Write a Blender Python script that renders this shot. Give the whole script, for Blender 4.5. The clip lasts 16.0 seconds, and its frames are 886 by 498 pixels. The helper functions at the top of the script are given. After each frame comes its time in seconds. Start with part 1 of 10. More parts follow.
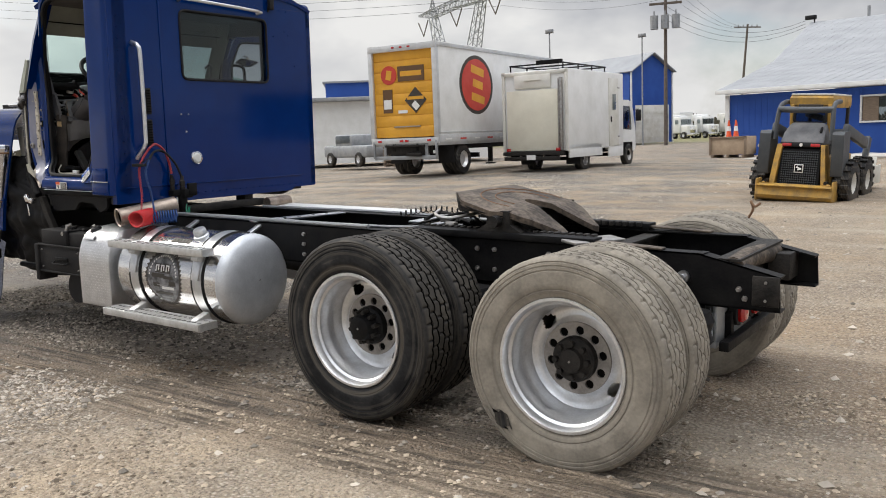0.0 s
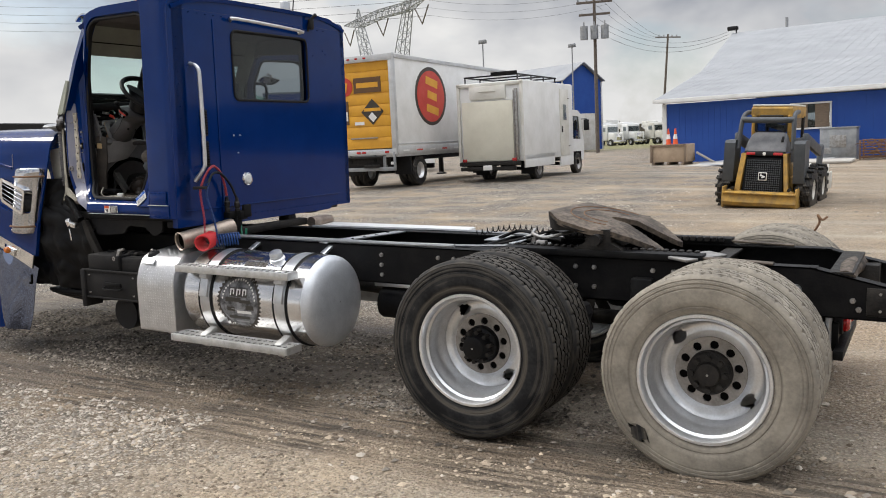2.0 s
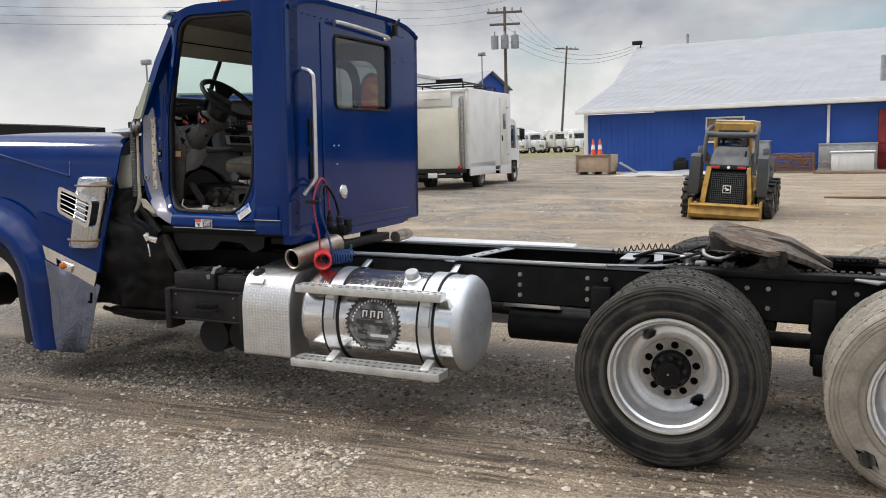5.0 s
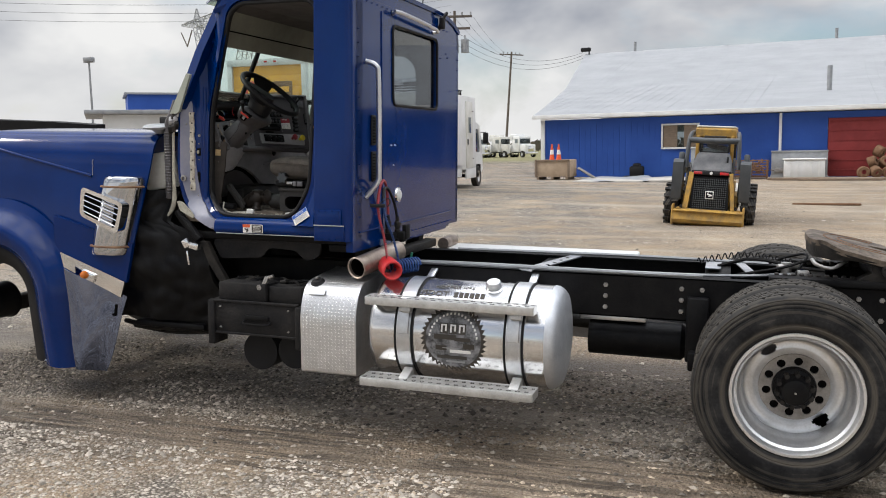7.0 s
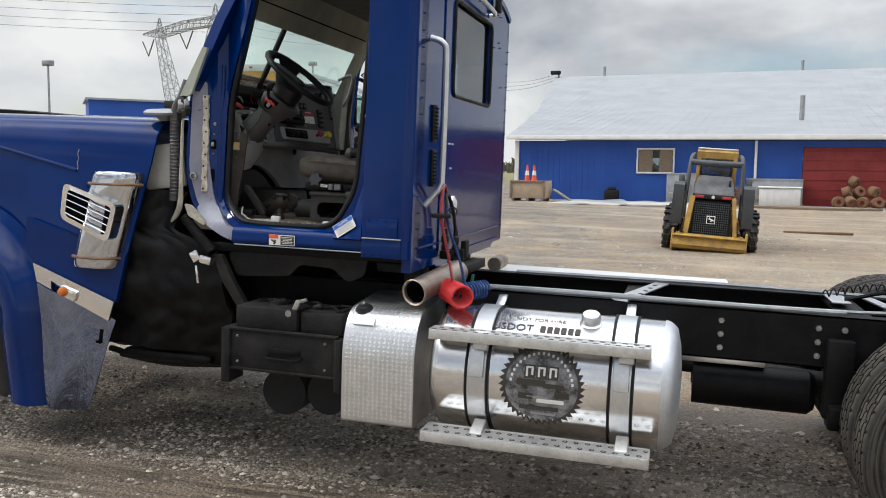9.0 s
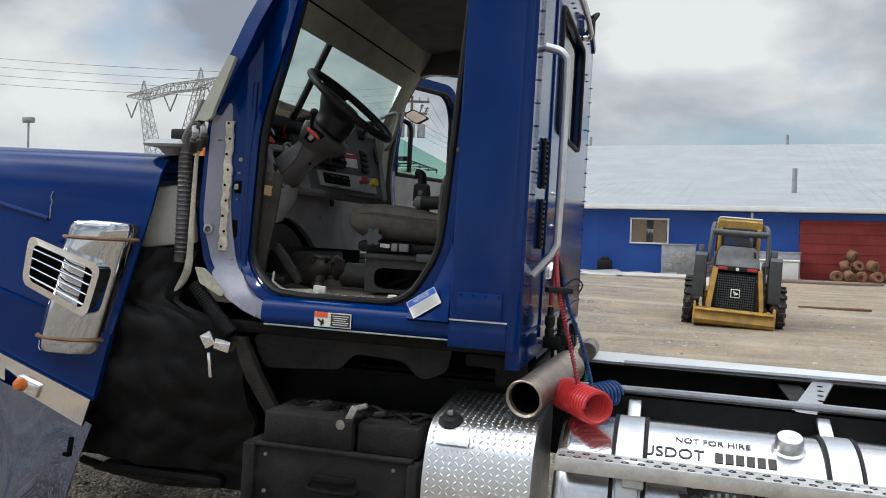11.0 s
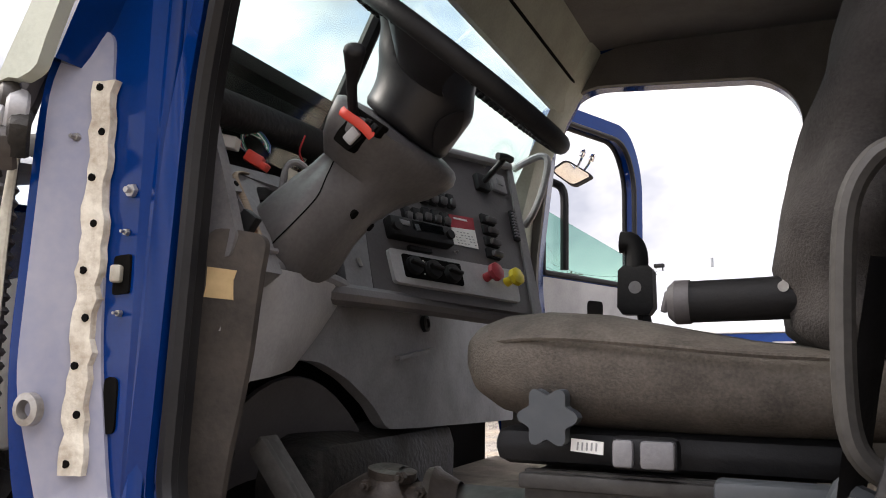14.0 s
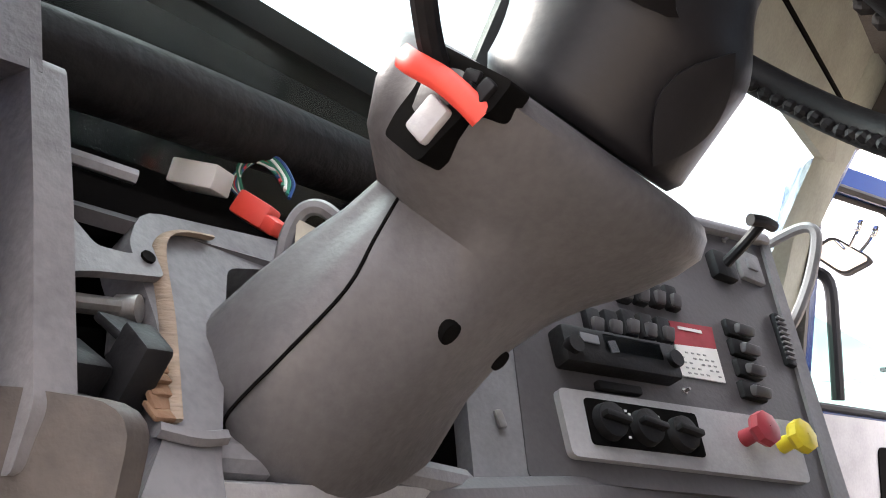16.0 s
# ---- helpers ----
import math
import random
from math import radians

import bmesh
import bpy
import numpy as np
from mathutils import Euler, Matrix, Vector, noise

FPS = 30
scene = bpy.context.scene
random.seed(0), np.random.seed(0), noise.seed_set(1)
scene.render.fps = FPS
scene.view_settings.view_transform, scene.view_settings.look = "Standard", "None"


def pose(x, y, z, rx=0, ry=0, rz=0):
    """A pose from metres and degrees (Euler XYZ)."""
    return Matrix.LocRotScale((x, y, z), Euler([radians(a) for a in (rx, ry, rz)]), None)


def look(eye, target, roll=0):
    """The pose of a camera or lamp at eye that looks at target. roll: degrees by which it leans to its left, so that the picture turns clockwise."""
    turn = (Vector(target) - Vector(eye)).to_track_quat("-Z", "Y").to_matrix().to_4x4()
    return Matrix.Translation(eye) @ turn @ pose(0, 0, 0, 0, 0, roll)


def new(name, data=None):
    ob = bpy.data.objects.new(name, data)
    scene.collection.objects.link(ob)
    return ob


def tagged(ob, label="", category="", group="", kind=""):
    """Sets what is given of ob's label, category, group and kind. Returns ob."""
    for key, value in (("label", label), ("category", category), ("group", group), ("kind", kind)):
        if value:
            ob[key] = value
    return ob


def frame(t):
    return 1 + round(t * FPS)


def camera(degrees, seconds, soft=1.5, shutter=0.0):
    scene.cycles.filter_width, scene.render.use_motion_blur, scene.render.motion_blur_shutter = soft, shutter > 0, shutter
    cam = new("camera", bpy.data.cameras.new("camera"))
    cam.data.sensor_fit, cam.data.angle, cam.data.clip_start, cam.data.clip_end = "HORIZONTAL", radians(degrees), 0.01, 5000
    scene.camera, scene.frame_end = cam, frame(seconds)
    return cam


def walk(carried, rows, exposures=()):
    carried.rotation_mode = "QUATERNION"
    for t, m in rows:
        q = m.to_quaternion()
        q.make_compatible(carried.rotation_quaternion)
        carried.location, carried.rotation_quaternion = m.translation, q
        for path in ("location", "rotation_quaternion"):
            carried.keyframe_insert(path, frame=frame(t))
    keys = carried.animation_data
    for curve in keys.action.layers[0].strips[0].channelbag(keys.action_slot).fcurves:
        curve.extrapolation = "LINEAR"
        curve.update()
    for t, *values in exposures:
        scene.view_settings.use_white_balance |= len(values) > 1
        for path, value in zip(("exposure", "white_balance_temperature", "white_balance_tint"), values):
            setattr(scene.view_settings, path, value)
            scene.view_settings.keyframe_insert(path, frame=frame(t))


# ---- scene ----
cam = camera(55.5, 16.0, soft=1.0)
EXPOSURES = [(0.0, 0.04, 6500, 10), (4.0, 0.08, 6500, 10), (7.0, 0.12, 6450, 10), (8.5, 0.14, 6400, 9), (11.0, 0.02, 6200, 7), (12.5, 0.2, 6250, 7), (13.0, 0.45, 6450, 9), (13.5, 0.85, 6650, 14), (14.0, 1.15, 6650, 15), (15.0, 1.68, 6450, 14), (16.0, 2.6, 6550, 17)]
PATH = [
    (0, (3.115, -4.623, 1.568), (1.964, -3.008, 1.307), -2.2),
    (0.5, (2.953, -4.827, 1.585), (1.849, -3.181, 1.316), -2.3),
    (1, (2.732, -4.998, 1.638), (1.669, -3.326, 1.365), -2.4),
    (1.5, (2.476, -5.113, 1.661), (1.441, -3.423, 1.394), -2.6),
    (2, (2.278, -5.253, 1.692), (1.272, -3.542, 1.444), -2.8),
    (2.5, (2.067, -5.443, 1.744), (1.091, -3.713, 1.51), -2.8),
    (3, (1.836, -5.572, 1.727), (0.893, -3.822, 1.504), -2.7),
    (3.5, (1.585, -5.63, 1.771), (0.678, -3.862, 1.548), -2.4),
    (4, (1.309, -5.708, 1.781), (0.437, -3.923, 1.55), -2.0),
    (4.2, (1.168, -5.733, 1.804), (0.313, -3.94, 1.569), -1.9),
    (6.5, (-0.068, -5.802, 1.828), (-0.732, -3.931, 1.584), -1.4),
    (7, (-0.318, -5.703, 1.816), (-0.965, -3.826, 1.577), -1.1),
    (7.5, (-0.572, -5.588, 1.812), (-1.211, -3.707, 1.574), -0.5),
    (8, (-0.802, -5.407, 1.77), (-1.42, -3.52, 1.538), 0.0),
    (8.5, (-1.008, -5.175, 1.76), (-1.594, -3.275, 1.541), 0.5),
    (8.7, (-1.104, -5.076, 1.738), (-1.675, -3.171, 1.528), 0.6),
    (10.8, (-2.031, -3.95, 1.635), (-2.54, -2.016, 1.587), 1.6),
    (11, (-2.106, -3.855, 1.644), (-2.614, -1.921, 1.611), 1.8),
    (11.5, (-2.305, -3.479, 1.641), (-2.826, -1.548, 1.65), 1.4),
    (12, (-2.483, -3.085, 1.629), (-3.035, -1.163, 1.673), 1.0),
    (12.5, (-2.619, -2.651, 1.624), (-3.191, -0.736, 1.704), 1.1),
    (13, (-2.755, -2.258, 1.633), (-3.366, -0.358, 1.761), 0.7),
    (13.5, (-2.898, -1.897, 1.669), (-3.571, -0.025, 1.87), 0.1),
    (14, (-3.004, -1.552, 1.691), (-3.756, 0.28, 1.971), -0.2),
    (14.5, (-3.104, -1.299, 1.706), (-3.959, 0.472, 2.07), -0.5),
    (15, (-3.206, -1.064, 1.792), (-4.175, 0.626, 2.245), -0.6),
    (15.5, (-3.268, -0.862, 1.832), (-4.352, 0.735, 2.355), 0.1),
    (16, (-3.356, -0.771, 1.859), (-4.482, 0.802, 2.367), 1.7),
]
walk(cam, [(t, look(eye, target, roll)) for t, eye, target, roll in PATH], EXPOSURES)
# END CAMERA

# ---- light ----
world = bpy.data.worlds.new("overcast_sky")
scene.world = world
world.use_nodes = True
wn, wl = world.node_tree.nodes, world.node_tree.links
wn.clear()
SUN_EL, SUN_ROT = 38.0, -100.0


def wnode(kind, **inputs):
    n = wn.new(kind)
    for k, v in inputs.items():
        n.inputs[k].default_value = v
    return n


sky = wnode("ShaderNodeTexSky")
sky.sky_type, sky.sun_disc = "NISHITA", False
sky.sun_elevation, sky.sun_rotation = radians(SUN_EL), radians(SUN_ROT)
sky.air_density, sky.dust_density = 1.0, 2.0
co = wnode("ShaderNodeTexCoord")
flat = wnode("ShaderNodeMapping")
flat.inputs["Scale"].default_value = (1.0, 1.0, 1.9)
wl.new(co.outputs["Generated"], flat.inputs["Vector"])
cloud = wnode("ShaderNodeTexNoise", Scale=2.1, Detail=7.0, Roughness=0.55, Distortion=0.25)
wl.new(flat.outputs["Vector"], cloud.inputs["Vector"])
shade = wnode("ShaderNodeTexNoise", Scale=3.4, Detail=5.0, Roughness=0.50, Distortion=0.15)
wl.new(flat.outputs["Vector"], shade.inputs["Vector"])
cover = wnode("ShaderNodeValToRGB")
cover.color_ramp.elements[0].position, cover.color_ramp.elements[1].position = 0.35, 0.47
wl.new(cloud.outputs["Fac"], cover.inputs["Fac"])
grey = wnode("ShaderNodeValToRGB")
grey.color_ramp.elements[0].position, grey.color_ramp.elements[1].position = 0.38, 0.63
grey.color_ramp.elements[0].color = (0.37, 0.395, 0.455, 1)
grey.color_ramp.elements[1].color = (0.97, 0.965, 0.95, 1)
wl.new(shade.outputs["Fac"], grey.inputs["Fac"])
# the cloud deck is brighter low down, where more of the far light shows
sep = wnode("ShaderNodeSeparateXYZ")
wl.new(co.outputs["Generated"], sep.inputs["Vector"])
low = wnode("ShaderNodeMapRange")
low.inputs["From Min"].default_value, low.inputs["From Max"].default_value = 0.0, 0.13
low.inputs["To Min"].default_value, low.inputs["To Max"].default_value = 1.0, 0.0
wl.new(sep.outputs["Z"], low.inputs["Value"])
bright = wnode("ShaderNodeMix")
bright.data_type = "RGBA"
bright.inputs["B"].default_value = (0.93, 0.925, 0.91, 1)
wl.new(low.outputs["Result"], bright.inputs["Factor"])
wl.new(grey.outputs["Color"], bright.inputs["A"])
# an overcast sky grows brighter towards the zenith
zen = wnode("ShaderNodeMapRange")
zen.interpolation_type = "SMOOTHSTEP"
for k, v in (("From Min", 0.42), ("From Max", 1.0), ("To Min", 0.84), ("To Max", 4.2)):
    zen.inputs[k].default_value = v
wl.new(sep.outputs["Z"], zen.inputs["Value"])
bg_sky, bg_cloud = wnode("ShaderNodeBackground", Strength=0.13), wnode("ShaderNodeBackground")
wl.new(zen.outputs["Result"], bg_cloud.inputs["Strength"])
wl.new(sky.outputs["Color"], bg_sky.inputs["Color"])
wl.new(bright.outputs["Result"], bg_cloud.inputs["Color"])
both = wnode("ShaderNodeMixShader")
wl.new(cover.outputs["Color"], both.inputs["Fac"])
wl.new(bg_sky.outputs["Background"], both.inputs[1])
wl.new(bg_cloud.outputs["Background"], both.inputs[2])
wout = wnode("ShaderNodeOutputWorld")
wl.new(both.outputs["Shader"], wout.inputs["Surface"])

sun = new("sun", bpy.data.lights.new("sun", "SUN"))
sun.data.energy, sun.data.angle, sun.data.color = 1.6, radians(12), (1.0, 0.95, 0.86)
sun.matrix_world = look((0, 0, 30), Vector((0, 0, 30)) - Vector((math.sin(radians(SUN_ROT)) * math.cos(radians(SUN_EL)), math.cos(radians(SUN_ROT)) * math.cos(radians(SUN_EL)), math.sin(radians(SUN_EL)))))


# ---- materials ----
def mat(name, c1, c2=None, rough=0.5, metal=0.0, scale=6.0, fine=60.0, bump=0.0, bump_scale=None, coat=0.0, rough2=None, lo=0.35, hi=0.68, spec=0.5, stretch=None):
    """A surface with coarse mottling from c1 to c2, fine grain in the gloss and relief."""
    m = bpy.data.materials.new(name)
    m.use_nodes = True
    n, l = m.node_tree.nodes, m.node_tree.links
    p = n["Principled BSDF"]
    c2 = c2 or tuple(min(1, k * 0.8) for k in c1)
    tc = n.new("ShaderNodeTexCoord")
    vec = tc.outputs["Object"]
    if stretch:
        mp = n.new("ShaderNodeMapping")
        mp.inputs["Scale"].default_value = stretch
        l.new(vec, mp.inputs["Vector"])
        vec = mp.outputs["Vector"]
    a = n.new("ShaderNodeTexNoise")
    a.inputs["Scale"].default_value, a.inputs["Detail"].default_value, a.inputs["Roughness"].default_value = scale, 6, 0.62
    l.new(vec, a.inputs["Vector"])
    b = n.new("ShaderNodeTexNoise")
    b.inputs["Scale"].default_value, b.inputs["Detail"].default_value = fine, 3
    l.new(vec, b.inputs["Vector"])
    add = n.new("ShaderNodeMath")
    add.operation, add.inputs[1].default_value = "MULTIPLY_ADD", 0.3
    l.new(b.outputs["Fac"], add.inputs[0])
    sub = n.new("ShaderNodeMath")
    sub.operation, sub.inputs[1].default_value = "SUBTRACT", 0.15
    l.new(a.outputs["Fac"], sub.inputs[0])
    l.new(sub.outputs[0], add.inputs[2])
    mr = n.new("ShaderNodeMapRange")
    mr.inputs["From Min"].default_value, mr.inputs["From Max"].default_value = lo, hi
    l.new(add.outputs[0], mr.inputs["Value"])
    mix = n.new("ShaderNodeMix")
    mix.data_type = "RGBA"
    mix.inputs["A"].default_value, mix.inputs["B"].default_value = (*c1, 1), (*c2, 1)
    l.new(mr.outputs["Result"], mix.inputs["Factor"])
    l.new(mix.outputs["Result"], p.inputs["Base Color"])
    rr = n.new("ShaderNodeMapRange")
    rr.inputs["To Min"].default_value = rough
    rr.inputs["To Max"].default_value = rough2 if rough2 is not None else min(1, rough * 1.35 + 0.03)
    l.new(mr.outputs["Result"], rr.inputs["Value"])
    l.new(rr.outputs["Result"], p.inputs["Roughness"])
    p.inputs["Metallic"].default_value = metal
    p.inputs["Specular IOR Level"].default_value = spec
    if coat:
        p.inputs["Coat Weight"].default_value, p.inputs["Coat Roughness"].default_value = coat, 0.06
    if bump:
        t = n.new("ShaderNodeTexNoise")
        t.inputs["Scale"].default_value, t.inputs["Detail"].default_value = bump_scale or fine, 4
        l.new(vec, t.inputs["Vector"])
        bp = n.new("ShaderNodeBump")
        bp.inputs["Strength"].default_value, bp.inputs["Distance"].default_value = min(1, bump), 0.01
        l.new(t.outputs["Fac"], bp.inputs["Height"])
        l.new(bp.outputs["Normal"], p.inputs["Normal"])
    return m


M = {}
M["blue"] = mat("blue_truck_paint", (0.0001, 0.0165, 0.104), (0.0002, 0.0215, 0.130), 0.10, 0.0, 2.5, 140, coat=0.34, rough2=0.18, spec=0.10)
M["blue_worn"] = mat("worn_blue_paint", (0.275, 0.270, 0.310), (0.175, 0.185, 0.265), 0.42, 0.0, 3.2, 60, 0.03, coat=0.3, lo=0.3, hi=0.75)
M["black"] = mat("black_chassis_paint", (0.0028, 0.0028, 0.0038), (0.0105, 0.0100, 0.0096), 0.42, 0.0, 7, 70, 0.15, spec=0.14)
M["grimy"] = mat("greasy_black_metal", (0.008, 0.0075, 0.0075), (0.034, 0.030, 0.026), 0.5, 0.1, 12, 80, 0.35, spec=0.25)
M["plastic"] = mat("black_plastic", (0.0065, 0.0065, 0.0078), (0.016, 0.0155, 0.016), 0.5, 0, 9, 160, 0.08, spec=0.25)
M["bay"] = mat("dusty_black_rubber", (0.0065, 0.0065, 0.0078), (0.026, 0.024, 0.0225), 0.55, 0, 6, 70, 0.2, spec=0.2)
# near-black that stands in for the shade inside holes, slots and voids
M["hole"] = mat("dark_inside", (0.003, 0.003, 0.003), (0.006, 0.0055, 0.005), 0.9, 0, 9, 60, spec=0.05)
M["polish"] = mat("polished_aluminium", (0.82, 0.82, 0.83), (0.70, 0.70, 0.71), 0.13, 1.0, 6, 120, 0.02, rough2=0.24)
M["alu"] = mat("brushed_aluminium", (0.72, 0.73, 0.75), (0.58, 0.59, 0.61), 0.3, 1.0, 9, 120, 0.04, rough2=0.45)
M["cap_alu"] = mat("satin_aluminium", (0.66, 0.68, 0.71), (0.52, 0.54, 0.57), 0.42, 0.75, 5, 90, 0.05, rough2=0.55)
M["tread_alu"] = mat("tread_plate_aluminium", (0.78, 0.78, 0.79), (0.62, 0.62, 0.62), 0.28, 1.0, 8, 90, 0.05, rough2=0.45)
M["step"] = mat("step_aluminium", (0.70, 0.70, 0.69), (0.50, 0.49, 0.47), 0.4, 0.85, 9, 120, 0.06, rough2=0.6)
M["chrome"] = mat("chrome", (0.86, 0.86, 0.87), (0.78, 0.77, 0.76), 0.05, 1.0, 5, 90, rough2=0.14)
M["chrome_wavy"] = mat("dented_chrome", (0.58, 0.60, 0.64), (0.54, 0.555, 0.59), 0.025, 1.0, 5, 90, 0.02, bump_scale=2.2, rough2=0.09)
M["hub"] = mat("smooth_dark_plastic", (0.010, 0.0095, 0.011), (0.018, 0.017, 0.018), 0.36, 0, 5, 140, 0.03, spec=0.3)
# the blue of mirrored surroundings is put into this chrome's base colour
M["skirt_chrome"] = mat("tarnished_blue_chrome", (0.19, 0.23, 0.35), (0.23, 0.265, 0.37), 0.03, 1.0, 1.5, 90, 0.0, rough2=0.06)
M["frame_grey"] = mat("dusty_dark_grey_plastic", (0.155, 0.150, 0.152), (0.085, 0.082, 0.086), 0.5, 0, 7, 150, 0.10, bump_scale=240)
M["seat_back"] = mat("dark_creased_cloth", (0.045, 0.039, 0.036), (0.017, 0.015, 0.0145), 0.8, 0, 5, 200, 0.3, bump_scale=260)
M["casting"] = mat("greasy_brown_iron", (0.042, 0.031, 0.024), (0.018, 0.0135, 0.011), 0.45, 0.2, 9, 80, 0.2)
M["base_steel"] = mat("dusty_black_steel", (0.050, 0.046, 0.042), (0.024, 0.022, 0.020), 0.5, 0.1, 8, 90, 0.1)
M["rim"] = mat("wheel_silver_paint", (0.78, 0.79, 0.81), (0.60, 0.60, 0.60), 0.30, 0.88, 7, 90, 0.05, rough2=0.5, stretch=(1, 1, 1))
M["tyre"] = mat("black_rubber", (0.0075, 0.0078, 0.009), (0.040, 0.039, 0.038), 0.55, 0, 5, 60, 0.12, lo=0.40, hi=0.78, spec=0.18)
M["tyre_dusty"] = mat("dusty_grey_rubber", (0.33, 0.295, 0.24), (0.155, 0.138, 0.115), 0.85, 0, 5, 60, 0.15, lo=0.3, hi=0.72)
M["wheel_face"] = mat("dusty_wheel_face", (0.36, 0.335, 0.31), (0.22, 0.20, 0.18), 0.5, 0.35, 9, 80, 0.08)
M["slate"] = mat("slate_grey_machine_paint", (0.045, 0.052, 0.060), (0.075, 0.080, 0.085), 0.45, 0, 4, 60, 0.05)
M["hood_grey"] = mat("dusty_grey_hood", (0.16, 0.16, 0.165), (0.10, 0.10, 0.105), 0.5, 0, 4, 60, 0.05)
M["rust"] = mat("brown_rust", (0.12, 0.058, 0.030), (0.24, 0.14, 0.08), 0.8, 0.1, 14, 80, 0.4)
M["plate_rust"] = mat("worn_greasy_steel", (0.17, 0.130, 0.095), (0.036, 0.028, 0.022), 0.5, 0.3, 5, 40, 0.3, lo=0.30, hi=0.62)
M["pipe"] = mat("heat_stained_steel", (0.42, 0.35, 0.29), (0.25, 0.20, 0.17), 0.38, 0.85, 9, 70, 0.08)
M["steel"] = mat("bare_steel", (0.46, 0.45, 0.44), (0.28, 0.26, 0.24), 0.38, 0.9, 12, 90, 0.1)
M["red"] = mat("red_plastic", (0.55, 0.02, 0.02), (0.42, 0.015, 0.02), 0.35, 0, 9, 90)
M["redlamp"] = mat("red_lens", (0.45, 0.01, 0.012), (0.36, 0.01, 0.01), 0.12, 0, 9, 90, coat=0.6)
M["bluehose"] = mat("blue_hose", (0.010, 0.055, 0.20), (0.008, 0.04, 0.15), 0.38, 0, 9, 90)
M["green"] = mat("green_hose", (0.02, 0.20, 0.12), (0.02, 0.15, 0.09), 0.4, 0, 9, 90)
M["amber"] = mat("amber_lens", (0.62, 0.17, 0.02), (0.5, 0.12, 0.015), 0.15, 0, 9, 90, coat=0.5)
M["white"] = mat("white_paint", (0.76, 0.76, 0.75), (0.66, 0.66, 0.64), 0.4, 0, 1.5, 60, 0.03)
M["white_dirty"] = mat("dirty_white_paint", (0.70, 0.69, 0.65), (0.54, 0.52, 0.46), 0.5, 0, 1.3, 40, 0.05)
M["cream"] = mat("cream_roller_door", (0.70, 0.67, 0.56), (0.60, 0.57, 0.47), 0.5, 0, 1.2, 40, 0.04)
M["yellow"] = mat("orange_yellow_paint", (0.72, 0.36, 0.025), (0.62, 0.30, 0.03), 0.45, 0, 1.8, 50, 0.04)
M["machine_yellow"] = mat("machine_yellow_paint", (0.50, 0.285, 0.045), (0.24, 0.155, 0.06), 0.5, 0, 5, 60, 0.06)
M["silver"] = mat("trailer_aluminium", (0.62, 0.63, 0.64), (0.50, 0.50, 0.50), 0.45, 0.5, 2, 50, 0.04)
M["oval_red"] = mat("red_print", (0.55, 0.05, 0.03), (0.48, 0.04, 0.025), 0.4, 0, 2, 50)
M["print_black"] = mat("dark_print", (0.03, 0.025, 0.02), (0.05, 0.04, 0.03), 0.45, 0, 4, 60)
M["decal_grey"] = mat("mottled_grey_print", (0.035, 0.035, 0.037), (0.26, 0.26, 0.27), 0.35, 0.2, 14, 90, 0.0, lo=0.38, hi=0.62)
M["print_brown"] = mat("brown_print", (0.10, 0.05, 0.02), (0.13, 0.065, 0.025), 0.5, 0, 4, 60)
M["siding"] = mat("blue_metal_siding", (0.012, 0.075, 0.36), (0.010, 0.06, 0.30), 0.5, 0, 0.6, 20, 0.03)
M["roof"] = mat("pale_metal_roof", (0.315, 0.325, 0.34), (0.275, 0.285, 0.30), 0.5, 0.1, 0.4, 12, 0.03)
M["red_door"] = mat("red_door_paint", (0.27, 0.026, 0.026), (0.20, 0.022, 0.022), 0.55, 0, 1.2, 30, 0.05)
M["wood"] = mat("weathered_wood", (0.27, 0.20, 0.14), (0.17, 0.13, 0.10), 0.85, 0, 6, 60, 0.3, stretch=(1, 1, 6))
M["pole"] = mat("grey_pole_wood", (0.15, 0.12, 0.10), (0.10, 0.085, 0.07), 0.85, 0, 5, 50, 0.2)
M["galv"] = mat("galvanised_steel", (0.36, 0.37, 0.38), (0.28, 0.29, 0.30), 0.5, 0.6, 3, 50)
M["cardboard"] = mat("pale_plywood", (0.45, 0.34, 0.24), (0.36, 0.27, 0.19), 0.8, 0, 4, 50, 0.1)
M["orange"] = mat("orange_cone", (0.75, 0.11, 0.03), (0.62, 0.09, 0.03), 0.5, 0, 6, 60)
M["seat"] = mat("worn_grey_seat_cloth", (0.128, 0.108, 0.088), (0.052, 0.044, 0.037), 0.75, 0, 6, 220, 0.3, bump_scale=300)
M["dash"] = mat("grey_dash_plastic", (0.225, 0.220, 0.227), (0.158, 0.154, 0.161), 0.5, 0, 6, 160, 0.08, bump_scale=260)
M["dash_light"] = mat("light_grey_dash_plastic", (0.38, 0.375, 0.38), (0.29, 0.286, 0.29), 0.5, 0, 6, 160, 0.08, bump_scale=260)
M["dash_dark"] = mat("dark_dash_panel", (0.066, 0.061, 0.064), (0.102, 0.095, 0.098), 0.42, 0, 6, 120, 0.08)
M["shroud"] = mat("dusty_grey_column_plastic", (0.110, 0.104, 0.106), (0.062, 0.059, 0.061), 0.42, 0, 4, 130, 0.06, bump_scale=280)
M["liner"] = mat("dark_grey_headliner", (0.125, 0.115, 0.108), (0.085, 0.078, 0.073), 0.9, 0, 5, 200, 0.2)
M["pale_trim"] = mat("pale_green_grey_trim", (0.38, 0.40, 0.335), (0.28, 0.295, 0.25), 0.6, 0, 5, 120, 0.05)
M["visor"] = mat("grey_green_vinyl", (0.33, 0.337, 0.285), (0.25, 0.256, 0.22), 0.8, 0, 5, 160, 0.06)
